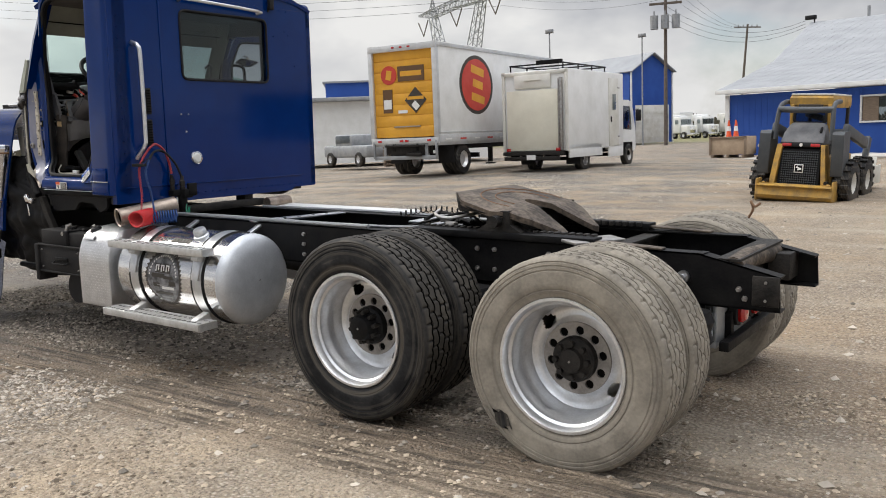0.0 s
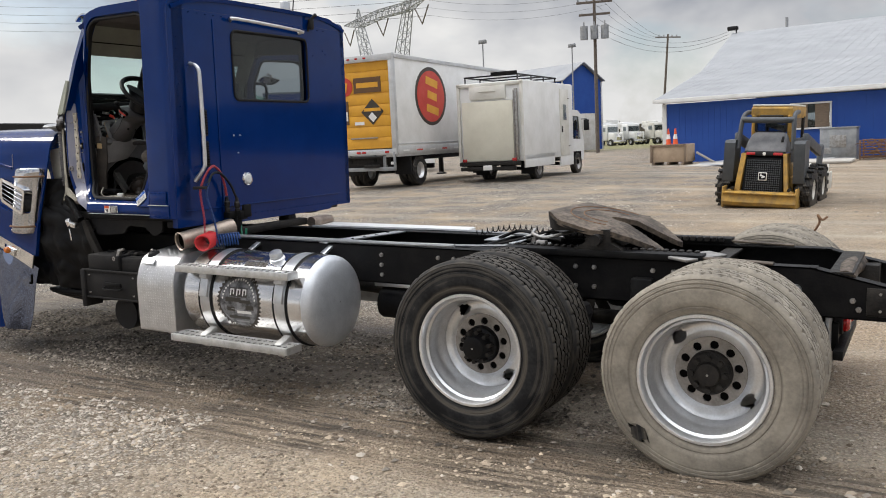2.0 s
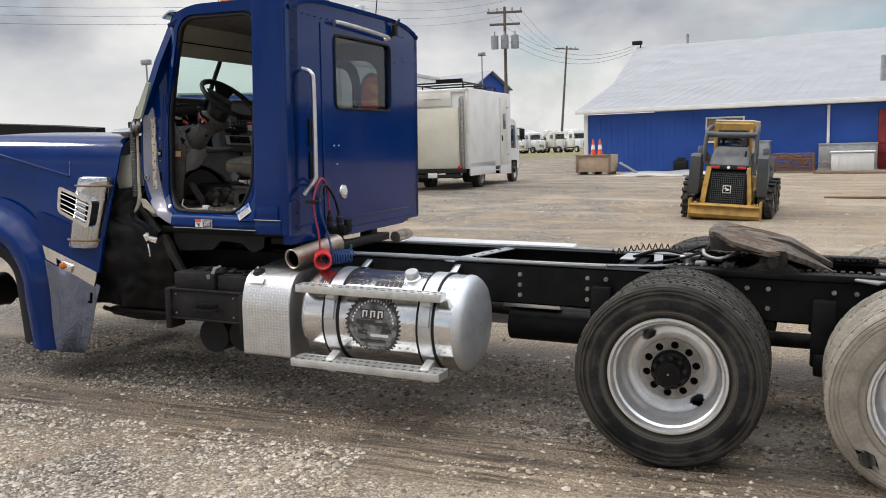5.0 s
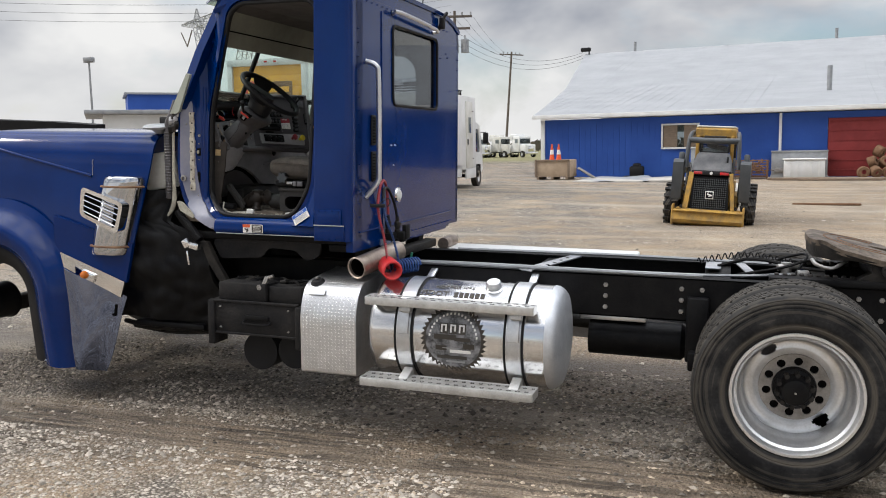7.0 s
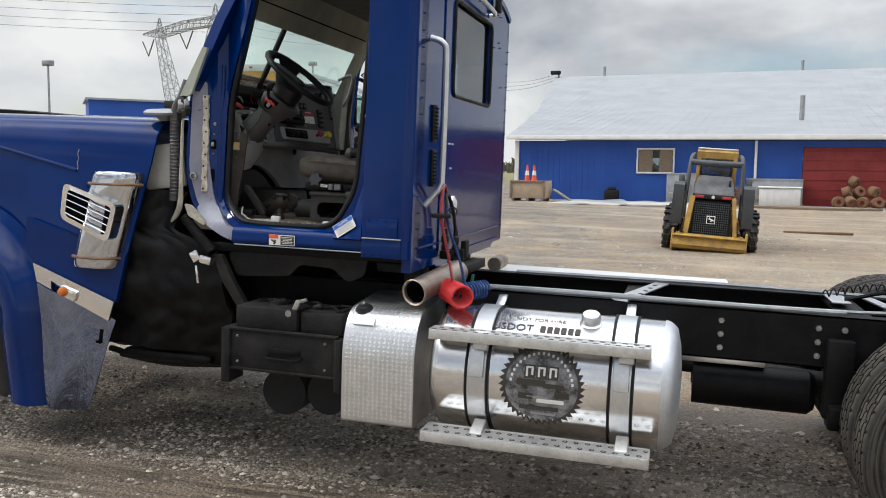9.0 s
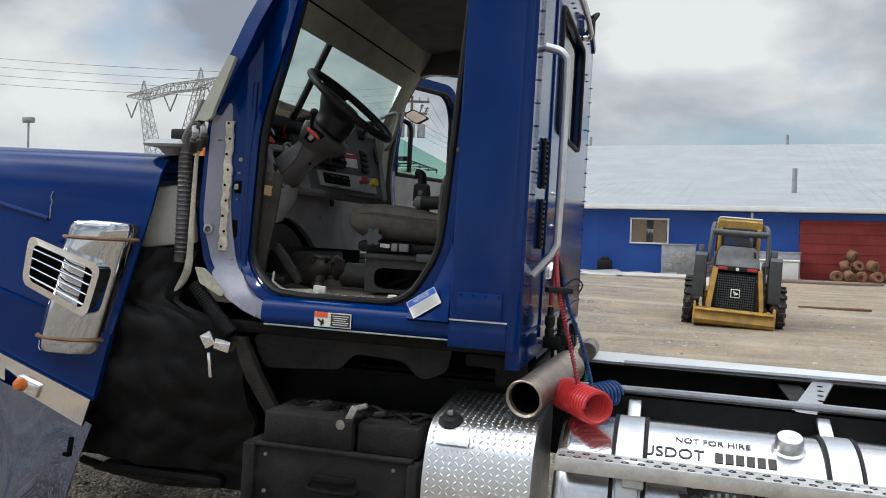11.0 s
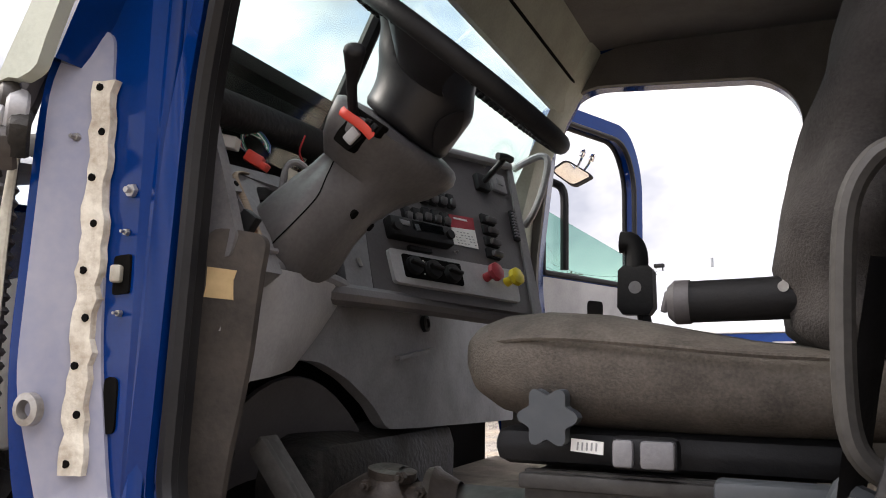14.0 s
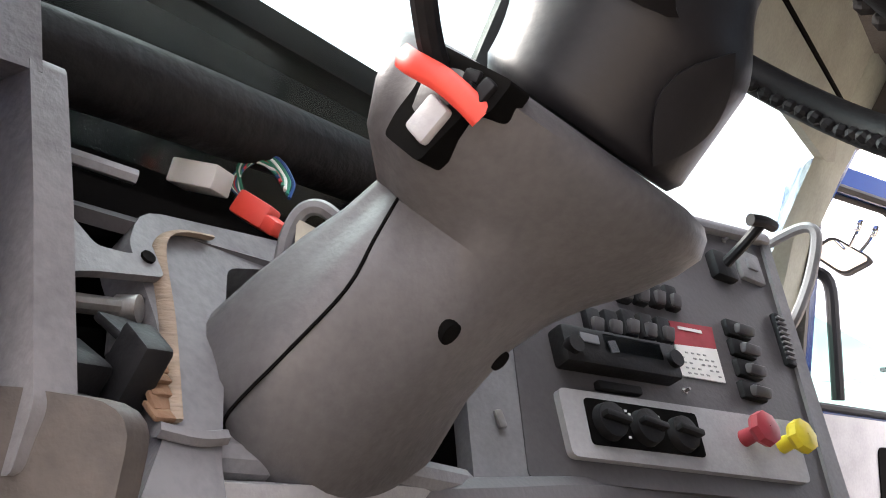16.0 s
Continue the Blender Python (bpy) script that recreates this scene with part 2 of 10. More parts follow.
M["mat_floor"] = mat("dusty_floor", (0.20, 0.155, 0.115), (0.10, 0.080, 0.062), 0.9, 0, 12, 90, 0.3)
M["brown_strap"] = mat("grimy_brown_plastic", (0.022, 0.0185, 0.0165), (0.066, 0.055, 0.047), 0.55, 0, 11, 90, 0.15)
M["seal"] = mat("bare_sealer_strip", (0.62, 0.58, 0.49), (0.34, 0.285, 0.22), 0.7, 0, 22, 90, 0.25)
M["seal_edge"] = mat("old_cream_plastic", (0.48, 0.455, 0.37), (0.24, 0.22, 0.18), 0.55, 0, 11, 90, 0.1)
M["paper"] = mat("white_sticker", (0.78, 0.77, 0.74), (0.70, 0.69, 0.66), 0.5, 0, 9, 90)
M["tan_tag"] = mat("tan_tag", (0.62, 0.46, 0.24), (0.50, 0.36, 0.19), 0.8, 0, 16, 90)
M["notice_blue"] = mat("blue_print", (0.02, 0.12, 0.50), (0.02, 0.10, 0.42), 0.5, 0, 9, 90)
M["grey_print"] = mat("grey_print", (0.25, 0.25, 0.25), (0.32, 0.32, 0.32), 0.5, 0, 9, 90)
M["orange_print"] = mat("orange_red_print", (0.72, 0.12, 0.03), (0.65, 0.10, 0.03), 0.5, 0, 9, 90)
M["yellow_knob"] = mat("yellow_knob", (0.72, 0.58, 0.02), (0.60, 0.48, 0.02), 0.4, 0, 30, 90)
M["red_knob"] = mat("faded_red_knob", (0.36, 0.035, 0.05), (0.28, 0.03, 0.04), 0.4, 0, 30, 90)
M["coral"] = mat("coral_red_plastic", (0.72, 0.07, 0.045), (0.62, 0.055, 0.04), 0.35, 0, 20, 90)
M["concrete"] = mat("concrete", (0.46, 0.43, 0.39), (0.36, 0.34, 0.31), 0.9, 0, 1.5, 40, 0.2)
M["leaf"] = mat("bare_hedge", (0.10, 0.085, 0.06), (0.06, 0.055, 0.04), 0.9, 0, 0.6, 8)


def rings(m, dust, amount, lo=0.45, hi=0.62):
    """Dirt rubbed into rings about the wheel's axle, broken up along the ring."""
    n, l = m.node_tree.nodes, m.node_tree.links
    p = n["Principled BSDF"]
    tc, mp, ln = n.new("ShaderNodeTexCoord"), n.new("ShaderNodeMapping"), n.new("ShaderNodeVectorMath")
    mp.inputs["Scale"].default_value = (1.0, 0.0, 1.0)
    l.new(tc.outputs["Object"], mp.inputs["Vector"])
    ln.operation = "LENGTH"
    l.new(mp.outputs["Vector"], ln.inputs[0])
    cb = n.new("ShaderNodeCombineXYZ")
    sc = n.new("ShaderNodeMath")
    sc.operation, sc.inputs[1].default_value = "MULTIPLY", 26.0
    l.new(ln.outputs["Value"], sc.inputs[0])
    l.new(sc.outputs[0], cb.inputs["X"])
    br = n.new("ShaderNodeTexNoise")
    br.inputs["Scale"].default_value, br.inputs["Detail"].default_value = 5.0, 6
    l.new(tc.outputs["Object"], br.inputs["Vector"])
    l.new(br.outputs["Fac"], cb.inputs["Y"])
    t = n.new("ShaderNodeTexNoise")
    t.inputs["Scale"].default_value, t.inputs["Detail"].default_value = 1.3, 5
    l.new(cb.outputs["Vector"], t.inputs["Vector"])
    r = n.new("ShaderNodeMapRange")
    for k, v in (("From Min", lo), ("From Max", hi), ("To Max", amount)):
        r.inputs[k].default_value = v
    l.new(t.outputs["Fac"], r.inputs["Value"])
    x = n.new("ShaderNodeMix")
    x.data_type = "RGBA"
    l.new(p.inputs["Base Color"].links[0].from_socket, x.inputs["A"])
    x.inputs["B"].default_value = (*dust, 1)
    l.new(r.outputs["Result"], x.inputs["Factor"])
    l.new(x.outputs["Result"], p.inputs["Base Color"])


rings(M["tyre"], (0.105, 0.092, 0.075), 0.7)
rings(M["tyre_dusty"], (0.10, 0.088, 0.072), 0.6, 0.5, 0.7)


def glass(name, tint, rough=0.02, alpha=0.15):
    m = bpy.data.materials.new(name)
    m.use_nodes = True
    n, l = m.node_tree.nodes, m.node_tree.links
    n.clear()
    tr, gl, mx = n.new("ShaderNodeBsdfTransparent"), n.new("ShaderNodeBsdfGlossy"), n.new("ShaderNodeMixShader")
    lw, out = n.new("ShaderNodeLayerWeight"), n.new("ShaderNodeOutputMaterial")
    fr = n.new("ShaderNodeMapRange")
    pw = n.new("ShaderNodeMath")
    pw.operation, pw.inputs[1].default_value = "POWER", 4.0
    l.new(lw.outputs["Facing"], pw.inputs[0])
    l.new(pw.outputs[0], fr.inputs["Value"])
    fr.inputs["To Min"].default_value, fr.inputs["To Max"].default_value = 0.04, 0.8
    tr.inputs["Color"].default_value = (*tint, 1)
    gl.inputs["Roughness"].default_value = rough
    l.new(fr.outputs[0], mx.inputs["Fac"])
    l.new(tr.outputs[0], mx.inputs[1])
    l.new(gl.outputs[0], mx.inputs[2])
    l.new(mx.outputs[0], out.inputs["Surface"])
    return m


M["glass"] = glass("green_tinted_glass", (0.88, 0.98, 0.95))
M["glass_door"] = glass("pale_green_door_glass", (0.60, 0.78, 0.72))
M["glass_clear"] = glass("clear_glass", (0.90, 0.95, 0.93))
M["glass_dark"] = glass("smoked_glass", (0.46, 0.50, 0.52))
M["mirror"] = mat("mirror_glass", (0.85, 0.86, 0.87), (0.8, 0.8, 0.8), 0.02, 1.0, 3, 50, rough2=0.04)

# the yard: tan dirt far off, grey gravel near the truck, damp wheel tracks along it
gm = bpy.data.materials.new("gravel_and_dirt")
gm.use_nodes = True
gn, gl = gm.node_tree.nodes, gm.node_tree.links
gp = gn["Principled BSDF"]


def gnoise(scale, detail=6, rough=0.6, vec=None):
    t = gn.new("ShaderNodeTexNoise")
    t.inputs["Scale"].default_value, t.inputs["Detail"].default_value, t.inputs["Roughness"].default_value = scale, detail, rough
    gl.new(vec or gpos, t.inputs["Vector"])
    return t.outputs["Fac"]


def gramp(fac, lo, hi, a=0.0, b=1.0):
    r = gn.new("ShaderNodeMapRange")
    for k, v in (("From Min", lo), ("From Max", hi), ("To Min", a), ("To Max", b)):
        r.inputs[k].default_value = v
    gl.new(fac, r.inputs["Value"])
    return r.outputs["Result"]


def gmix(fac, a, b):
    x = gn.new("ShaderNodeMix")
    x.data_type = "RGBA"
    for k, v in (("A", a), ("B", b)):
        if isinstance(v, tuple):
            x.inputs[k].default_value = (*v, 1)
        else:
            gl.new(v, x.inputs[k])
    gl.new(fac, x.inputs["Factor"])
    return x.outputs["Result"]


def gmath(op, a, b):
    x = gn.new("ShaderNodeMath")
    x.operation = op
    for i, v in enumerate((a, b)):
        if isinstance(v, (int, float)):
            x.inputs[i].default_value = v
        else:
            gl.new(v, x.inputs[i])
    return x.outputs[0]


gc = gn.new("ShaderNodeTexCoord")
gpos = gc.outputs["Object"]
gstr = gn.new("ShaderNodeMapping")
gstr.inputs["Scale"].default_value = (0.12, 1.0, 1.0)
gl.new(gpos, gstr.inputs["Vector"])
gxyz = gn.new("ShaderNodeSeparateXYZ")
gl.new(gpos, gxyz.inputs["Vector"])
dirt = gmix(gramp(gnoise(0.55), 0.35, 0.65), (0.45, 0.335, 0.217), (0.31, 0.224, 0.144))
dirt = gmix(gramp(gnoise(0.16, 4), 0.45, 0.62, 0, 0.6), dirt, (0.52, 0.44, 0.335))
dirt = gmix(gramp(gnoise(1.5, 9, 0.72), 0.52, 0.70, 0, 0.62), dirt, (0.20, 0.150, 0.105))
dirt = gmix(gramp(gnoise(34, 7, 0.78), 0.50, 0.62, 0, 0.85), dirt, (0.105, 0.080, 0.057))
dirt = gmix(gramp(gnoise(47, 5, 0.7), 0.57, 0.66, 0, 0.85), dirt, (0.62, 0.54, 0.43))
vor = gn.new("ShaderNodeTexVoronoi")
vor.inputs["Scale"].default_value = 48
gl.new(gpos, vor.inputs["Vector"])
peb = gn.new("ShaderNodeSeparateColor")
gl.new(vor.outputs["Color"], peb.inputs["Color"])
gravel = gmix(gramp(peb.outputs["Red"], 0.1, 0.95), (0.13, 0.113, 0.094), (0.70, 0.635, 0.55))
# the gaps between the stones are coloured darker, in step with the relief
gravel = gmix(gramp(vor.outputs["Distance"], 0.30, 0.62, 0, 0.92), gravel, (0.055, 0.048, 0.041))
# loose gravel thickens towards the truck's nose
nose = gramp(gmath("ADD", gxyz.outputs["X"], gmath("MULTIPLY", gnoise(0.6, 5), 3.0)), -2.2, 0.6, 0.95, 0.45)
near = gmath("MULTIPLY", gramp(gnoise(0.8, 7, 0.62), 0.33, 0.56), nose)
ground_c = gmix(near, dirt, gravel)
# damp dark band where tyres rolled along the truck, dark bands under it
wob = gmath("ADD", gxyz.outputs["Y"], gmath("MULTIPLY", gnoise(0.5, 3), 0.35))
dark_bands = None
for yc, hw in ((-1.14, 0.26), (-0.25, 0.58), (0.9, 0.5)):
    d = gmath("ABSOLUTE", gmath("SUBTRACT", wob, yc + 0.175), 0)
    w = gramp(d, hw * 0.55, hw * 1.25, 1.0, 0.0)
    dark_bands = w if dark_bands is None else gmath("MAXIMUM", dark_bands, w)
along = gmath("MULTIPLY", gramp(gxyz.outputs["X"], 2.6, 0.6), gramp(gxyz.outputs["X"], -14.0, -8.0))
dark_bands = gmath("MULTIPLY", gmath("MULTIPLY", dark_bands, along), gramp(gnoise(1.3, 8, 0.7, gstr.outputs["Vector"]), 0.26, 0.52))
ground_c = gmix(gmath("MULTIPLY", dark_bands, 0.82), ground_c, (0.066, 0.048, 0.034))
# long scored ruts dragged through the packed dirt beside the truck
gscore = gn.new("ShaderNodeMapping")
gscore.inputs["Scale"].default_value = (0.045, 1.0, 1.0)
gl.new(gpos, gscore.inputs["Vector"])
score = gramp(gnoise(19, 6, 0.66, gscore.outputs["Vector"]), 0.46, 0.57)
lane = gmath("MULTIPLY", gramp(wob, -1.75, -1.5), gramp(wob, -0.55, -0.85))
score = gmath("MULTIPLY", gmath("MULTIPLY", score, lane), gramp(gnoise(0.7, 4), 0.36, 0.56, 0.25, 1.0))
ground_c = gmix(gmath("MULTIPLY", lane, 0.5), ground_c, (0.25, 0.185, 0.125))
# the score lines are coloured darker where the relief is cut
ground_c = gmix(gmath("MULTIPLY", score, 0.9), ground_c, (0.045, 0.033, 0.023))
# dry rubbed tracks of the yard's traffic
trk = gramp(gnoise(0.9, 6, 0.6, gstr.outputs["Vector"]), 0.52, 0.66, 0, 0.45)
ground_c = gmix(trk, ground_c, (0.50, 0.435, 0.345))
# grass beyond the yard
far = gramp(gxyz.outputs["Y"], 75, 95)
ground_c = gmix(far, ground_c, gmix(gnoise(0.05), (0.17, 0.17, 0.07), (0.24, 0.21, 0.11)))
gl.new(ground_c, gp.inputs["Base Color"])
gl.new(gramp(dark_bands, 0, 1, 0.92, 0.55), gp.inputs["Roughness"])
gb = gn.new("ShaderNodeBump")
gb.inputs["Strength"].default_value, gb.inputs["Distance"].default_value = 0.9, 0.03
hh = gmath("ADD", gmath("MULTIPLY", gnoise(26, 6, 0.7), 0.9), gmath("ADD", gmath("MULTIPLY", vor.outputs["Distance"], -0.9), gmath("MULTIPLY", score, -0.7)))
gl.new(hh, gb.inputs["Height"])
gl.new(gb.outputs["Normal"], gp.inputs["Normal"])
M["ground"] = gm


# ---- mesh tools ----
def box(bm, c, s, rot=(0, 0, 0), bev=0.0, seg=2):
    m = Matrix.LocRotScale(Vector(c), Euler([radians(a) for a in rot]), Vector(s))
    g = bmesh.ops.create_cube(bm, size=1, matrix=m)
    if bev:
        es = list({e for v in g["verts"] for e in v.link_edges})
        bmesh.ops.bevel(bm, geom=es, offset=min(bev, 0.49 * min(s)), segments=seg, affect="EDGES", profile=0.5)


def frame_of(d):
    d = Vector(d).normalized()
    u = d.orthogonal().normalized() if abs(d.z) > 0.95 else d.cross(Vector((0, 0, 1))).normalized()
    return u, d.cross(u).normalized(), d


def cyl(bm, p0, p1, r, r2=None, n=20, cap=True):
    r2 = r if r2 is None else r2
    p0, p1 = Vector(p0), Vector(p1)
    u, v, _ = frame_of(p1 - p0)
    a = [bm.verts.new(p0 + r * (math.cos(k * math.tau / n) * u + math.sin(k * math.tau / n) * v)) for k in range(n)]
    b = [bm.verts.new(p1 + r2 * (math.cos(k * math.tau / n) * u + math.sin(k * math.tau / n) * v)) for k in range(n)]
    for k in range(n):
        bm.faces.new((a[k], a[(k + 1) % n], b[(k + 1) % n], b[k]))
    if cap:
        bm.faces.new(a[::-1])
        bm.faces.new(b)


def lathe(bm, prof, centre, axis, n=32, zig=None):
    """prof: (radius, along axis). zig: indices of rings that zigzag along the axis, with its size."""
    c = Vector(centre)
    u, v, d = frame_of(axis)
    rings = []
    for i, (r, a) in enumerate(prof):
        ring = []
        for k in range(n):
            t = k * math.tau / n
            off = (zig[1] * (1 if k % 2 else -1)) if zig and i in zig[0] else 0
            ring.append(bm.verts.new(c + d * (a + off) + r * (math.cos(t) * u + math.sin(t) * v)))
        rings.append(ring)
    for p, q in zip(rings, rings[1:]):
        for k in range(n):
            bm.faces.new((p[k], p[(k + 1) % n], q[(k + 1) % n], q[k]))
    return rings


def smooth_path(pts, n=6):
    p = [Vector(q) for q in pts]
    p = [2 * p[0] - p[1]] + p + [2 * p[-1] - p[-2]]
    out = []
    for i in range(1, len(p) - 2):
        for k in range(n):
            t = k / n
            out.append(0.5 * (2 * p[i] + (p[i + 1] - p[i - 1]) * t + (2 * p[i - 1] - 5 * p[i] + 4 * p[i + 1] - p[i + 2]) * t * t + (3 * p[i] - p[i - 1] - 3 * p[i + 1] + p[i + 2]) * t ** 3))
    return out + [p[-2]]


def tube(bm, pts, r, n=8, smooth=0, closed=False, flat=1.0):
    pts = smooth_path(pts, smooth) if smooth else [Vector(p) for p in pts]
    u = None
    rings = []
    for i, p in enumerate(pts):
        a, b = pts[max(0, i - 1)], pts[min(len(pts) - 1, i + 1)]
        if closed:
            a, b = pts[i - 1], pts[(i + 1) % len(pts)]
        d = (b - a).normalized()
        u = frame_of(d)[0] if u is None else (u - d * u.dot(d)).normalized()
        v = d.cross(u)
        rings.append([bm.verts.new(p + r * (math.cos(k * math.tau / n) * u + flat * math.sin(k * math.tau / n) * v)) for k in range(n)])
    for p, q in zip(rings, rings[1:] + ([rings[0]] if closed else [])):
        for k in range(n):
            bm.faces.new((p[k], p[(k + 1) % n], q[(k + 1) % n], q[k]))
    if not closed:
        bm.faces.new(rings[0][::-1])
        bm.faces.new(rings[-1])


def rounded(pts, r, n=5):
    """A polygon with its corners rounded by r (one number, or one for each corner)."""
    out = []
    k = len(pts)
    for i in range(k):
        p, a, b = Vector(pts[i]), Vector(pts[i - 1]), Vector(pts[(i + 1) % k])
        ri = r[i] if isinstance(r, (list, tuple)) else r
        if ri <= 0:
            out.append(tuple(p))
            continue
        da, db = (a - p), (b - p)
        t = min(ri, 0.48 * da.length, 0.48 * db.length)
        s, e = p + da.normalized() * t, p + db.normalized() * t
        for j in range(n + 1):
            f = j / n
            out.append(tuple((1 - f) ** 2 * s + 2 * f * (1 - f) * p + f * f * e))
    return out


def plate(bm, outer, holes, fn, d0, d1, cuts=()):
    """A plate with holes: outlines in (u, v), fn(u, v, d) gives the place, from depth d0 to d1."""
    loops = [outer, *holes]
    place = fn
    if cuts:
        def fn(u, v, d):
            return (u, v, d)
    top, bot = [], []
    for lp in loops:
        top.append([bm.verts.new(fn(u, v, d0)) for u, v in lp])
        bot.append([bm.verts.new(fn(u, v, d1)) for u, v in lp])
    for side in (top, bot):
        es = []
        for lp in side:
            es += [bm.edges.new((lp[i], lp[(i + 1) % len(lp)])) for i in range(len(lp))]
        bmesh.ops.triangle_fill(bm, edges=es, use_beauty=True, use_dissolve=False)
    for a, b in zip(top, bot):
        for i in range(len(a)):
            j = (i + 1) % len(a)
            bm.faces.new((a[i], a[j], b[j], b[i]))
    if cuts:
        for k, at in cuts:
            no = (1, 0, 0) if k == 0 else (0, 1, 0)
            bmesh.ops.bisect_plane(bm, geom=bm.verts[:] + bm.edges[:] + bm.faces[:], plane_co=(at, at, 0), plane_no=no)
        for v in bm.verts:
            v.co = place(*v.co)


def sheet(bm, fn, nu, nv, thick=0.0):
    vs = [[bm.verts.new(fn(i / nu, j / nv)) for j in range(nv + 1)] for i in range(nu + 1)]
    fs = [bm.faces.new((vs[i][j], vs[i + 1][j], vs[i + 1][j + 1], vs[i][j + 1])) for i in range(nu) for j in range(nv)]
    if thick:
        bmesh.ops.recalc_face_normals(bm, faces=fs)
        bmesh.ops.solidify(bm, geom=fs, thickness=thick)


def loft(bm, rings, cap=True, closed=True):
    vr = [[bm.verts.new(p) for p in r] for r in rings]
    n = len(vr[0])
    for p, q in zip(vr, vr[1:]):
        for k in range(n if closed else n - 1):
            bm.faces.new((p[k], p[(k + 1) % n], q[(k + 1) % n], q[k]))
    if cap:
        bm.faces.new(vr[0][::-1])
        bm.faces.new(vr[-1])


def under(parent):
    """The parent itself, or the part above it where it lies too deep to have parts of its own."""
    while parent is not None and parent.parent is not None and parent.parent.parent is not None:
        parent = parent.parent
    return parent


def part(name, bm, material, parent=None, label="", smooth=35, m=None):
    """Links a bmesh as one mesh object under a thing or a part."""
    parent = under(parent)
    bmesh.ops.recalc_face_normals(bm, faces=bm.faces)
    me = bpy.data.meshes.new(name)
    bm.to_mesh(me)
    bm.free()
    me.materials.append(M[material])
    if smooth:
        me.shade_smooth()
        me.set_sharp_from_angle(angle=radians(smooth))
    ob = new(name, me)
    ob.parent = parent
    if m is not None:
        ob.matrix_basis = m
    if label:
        ob["label"] = label
    return ob


def again(ob, m, parent=None, name=None):
    """One more part on the same mesh."""
    o = new(name or ob.name.split(".")[0], ob.data)
    o.parent = parent if parent is not None else ob.parent
    o.matrix_basis = m
    return o


def thing(name, label, category, m=None, group="", kind=""):
    o = new(name)
    o.empty_display_size = 0.1
    if m is not None:
        o.matrix_basis = m
    return tagged(o, label, category, group, kind)


def BM():
    return bmesh.new()


def solid(name, material, parent, maker, label="", smooth=35, m=None):
    bm = BM()
    maker(bm)
    return part(name, bm, material, parent, label, smooth, m)


def boxes(name, material, parent, *items, label="", bev=0.004, m=None):
    bm = BM()
    for c, s, *r in items:
        box(bm, c, s, r[0] if r else (0, 0, 0), bev)
    return part(name, bm, material, parent, label, 35, m)


def each(name, material, parent, *items, label="", bev=0.004, m=None):
    """Like boxes, but every box is a part of its own."""
    return [boxes(name, material, parent, it, label=label, bev=bev, m=m) for it in items][0]


def words(name, text, size, material, parent, m, label=""):
    cu = bpy.data.curves.new(name, "FONT")
    cu.body, cu.size, cu.align_x, cu.align_y, cu.extrude = text, size, "CENTER", "CENTER", 0.0006
    tmp = new(name + "_tmp", cu)
    me = bpy.data.meshes.new_from_object(tmp.evaluated_get(bpy.context.evaluated_depsgraph_get()))
    bpy.data.objects.remove(tmp)
    me.materials.clear()
    me.materials.append(M[material])
    ob = new(name, me)
    ob.parent, ob.matrix_basis = under(parent), m
    if label:
        ob["label"] = label
    return ob


# ---- the yard ----
def sstep(t):
    t = max(0.0, min(1.0, t))
    return t * t * (3 - 2 * t)


def lie(x, y):
    """The height of the yard."""
    z = 0.36 * math.exp(-((x + 12) ** 2 + (y - 21) ** 2) / 120) + 0.12 * sstep((y - 18) / 18)
    if -9 < x < 6 and -8 < y < 5:
        w = sstep((x + 9) / 2) * sstep((6 - x) / 2) * sstep((y + 8) / 2) * sstep((5 - y) / 2)
        z += w * (0.02 * noise.noise((x * 0.7, y * 0.7, 0)) + 0.010 * noise.noise((x * 3, y * 3, 2)) + 0.006 * noise.noise((x * 9, y * 9, 4)))
        for yc, hw, dp in ((-1.36, 0.05, 0.03), (-1.22, 0.04, 0.022), (-1.08, 0.05, 0.028), (-0.92, 0.04, 0.02), (-0.72, 0.05, 0.024)):
            yy = y - yc - 0.05 * noise.noise((x * 0.4, yc, 5))
            z -= w * sstep((1.6 - x) / 1.5) * dp * math.exp(-(yy / hw) ** 2) * (0.7 + 0.6 * noise.noise((x * 1.5, yc * 3, 1)))
    return z


def lines(dense0, dense1, step, out):
    xs = list(np.arange(dense0, dense1 + 1e-6, step))
    d, s = dense1, step
    hi = []
    while d < out:
        s *= 1.22
        d += s
        hi.append(d)
    d, s = dense0, step
    lo = []
    while d > -out:
        s *= 1.22
        d -= s
        lo.append(d)
    return lo[::-1] + xs + hi


gx, gy = lines(-7.0, 4.0, 0.05, 2600), lines(-4.6, 2.0, 0.045, 2600)
verts = [(x, y, lie(x, y)) for x in gx for y in gy]
ny = len(gy)
faces = [(i * ny + j, (i + 1) * ny + j, (i + 1) * ny + j + 1, i * ny + j + 1) for i in range(len(gx) - 1) for j in range(ny - 1)]
me = bpy.data.meshes.new("ground")
me.from_pydata(verts, [], faces)
me.materials.append(gm)
me.shade_smooth()
tagged(new("ground", me), "packed tan dirt and grey gravel yard with wheel tracks", "ground", kind="structure")


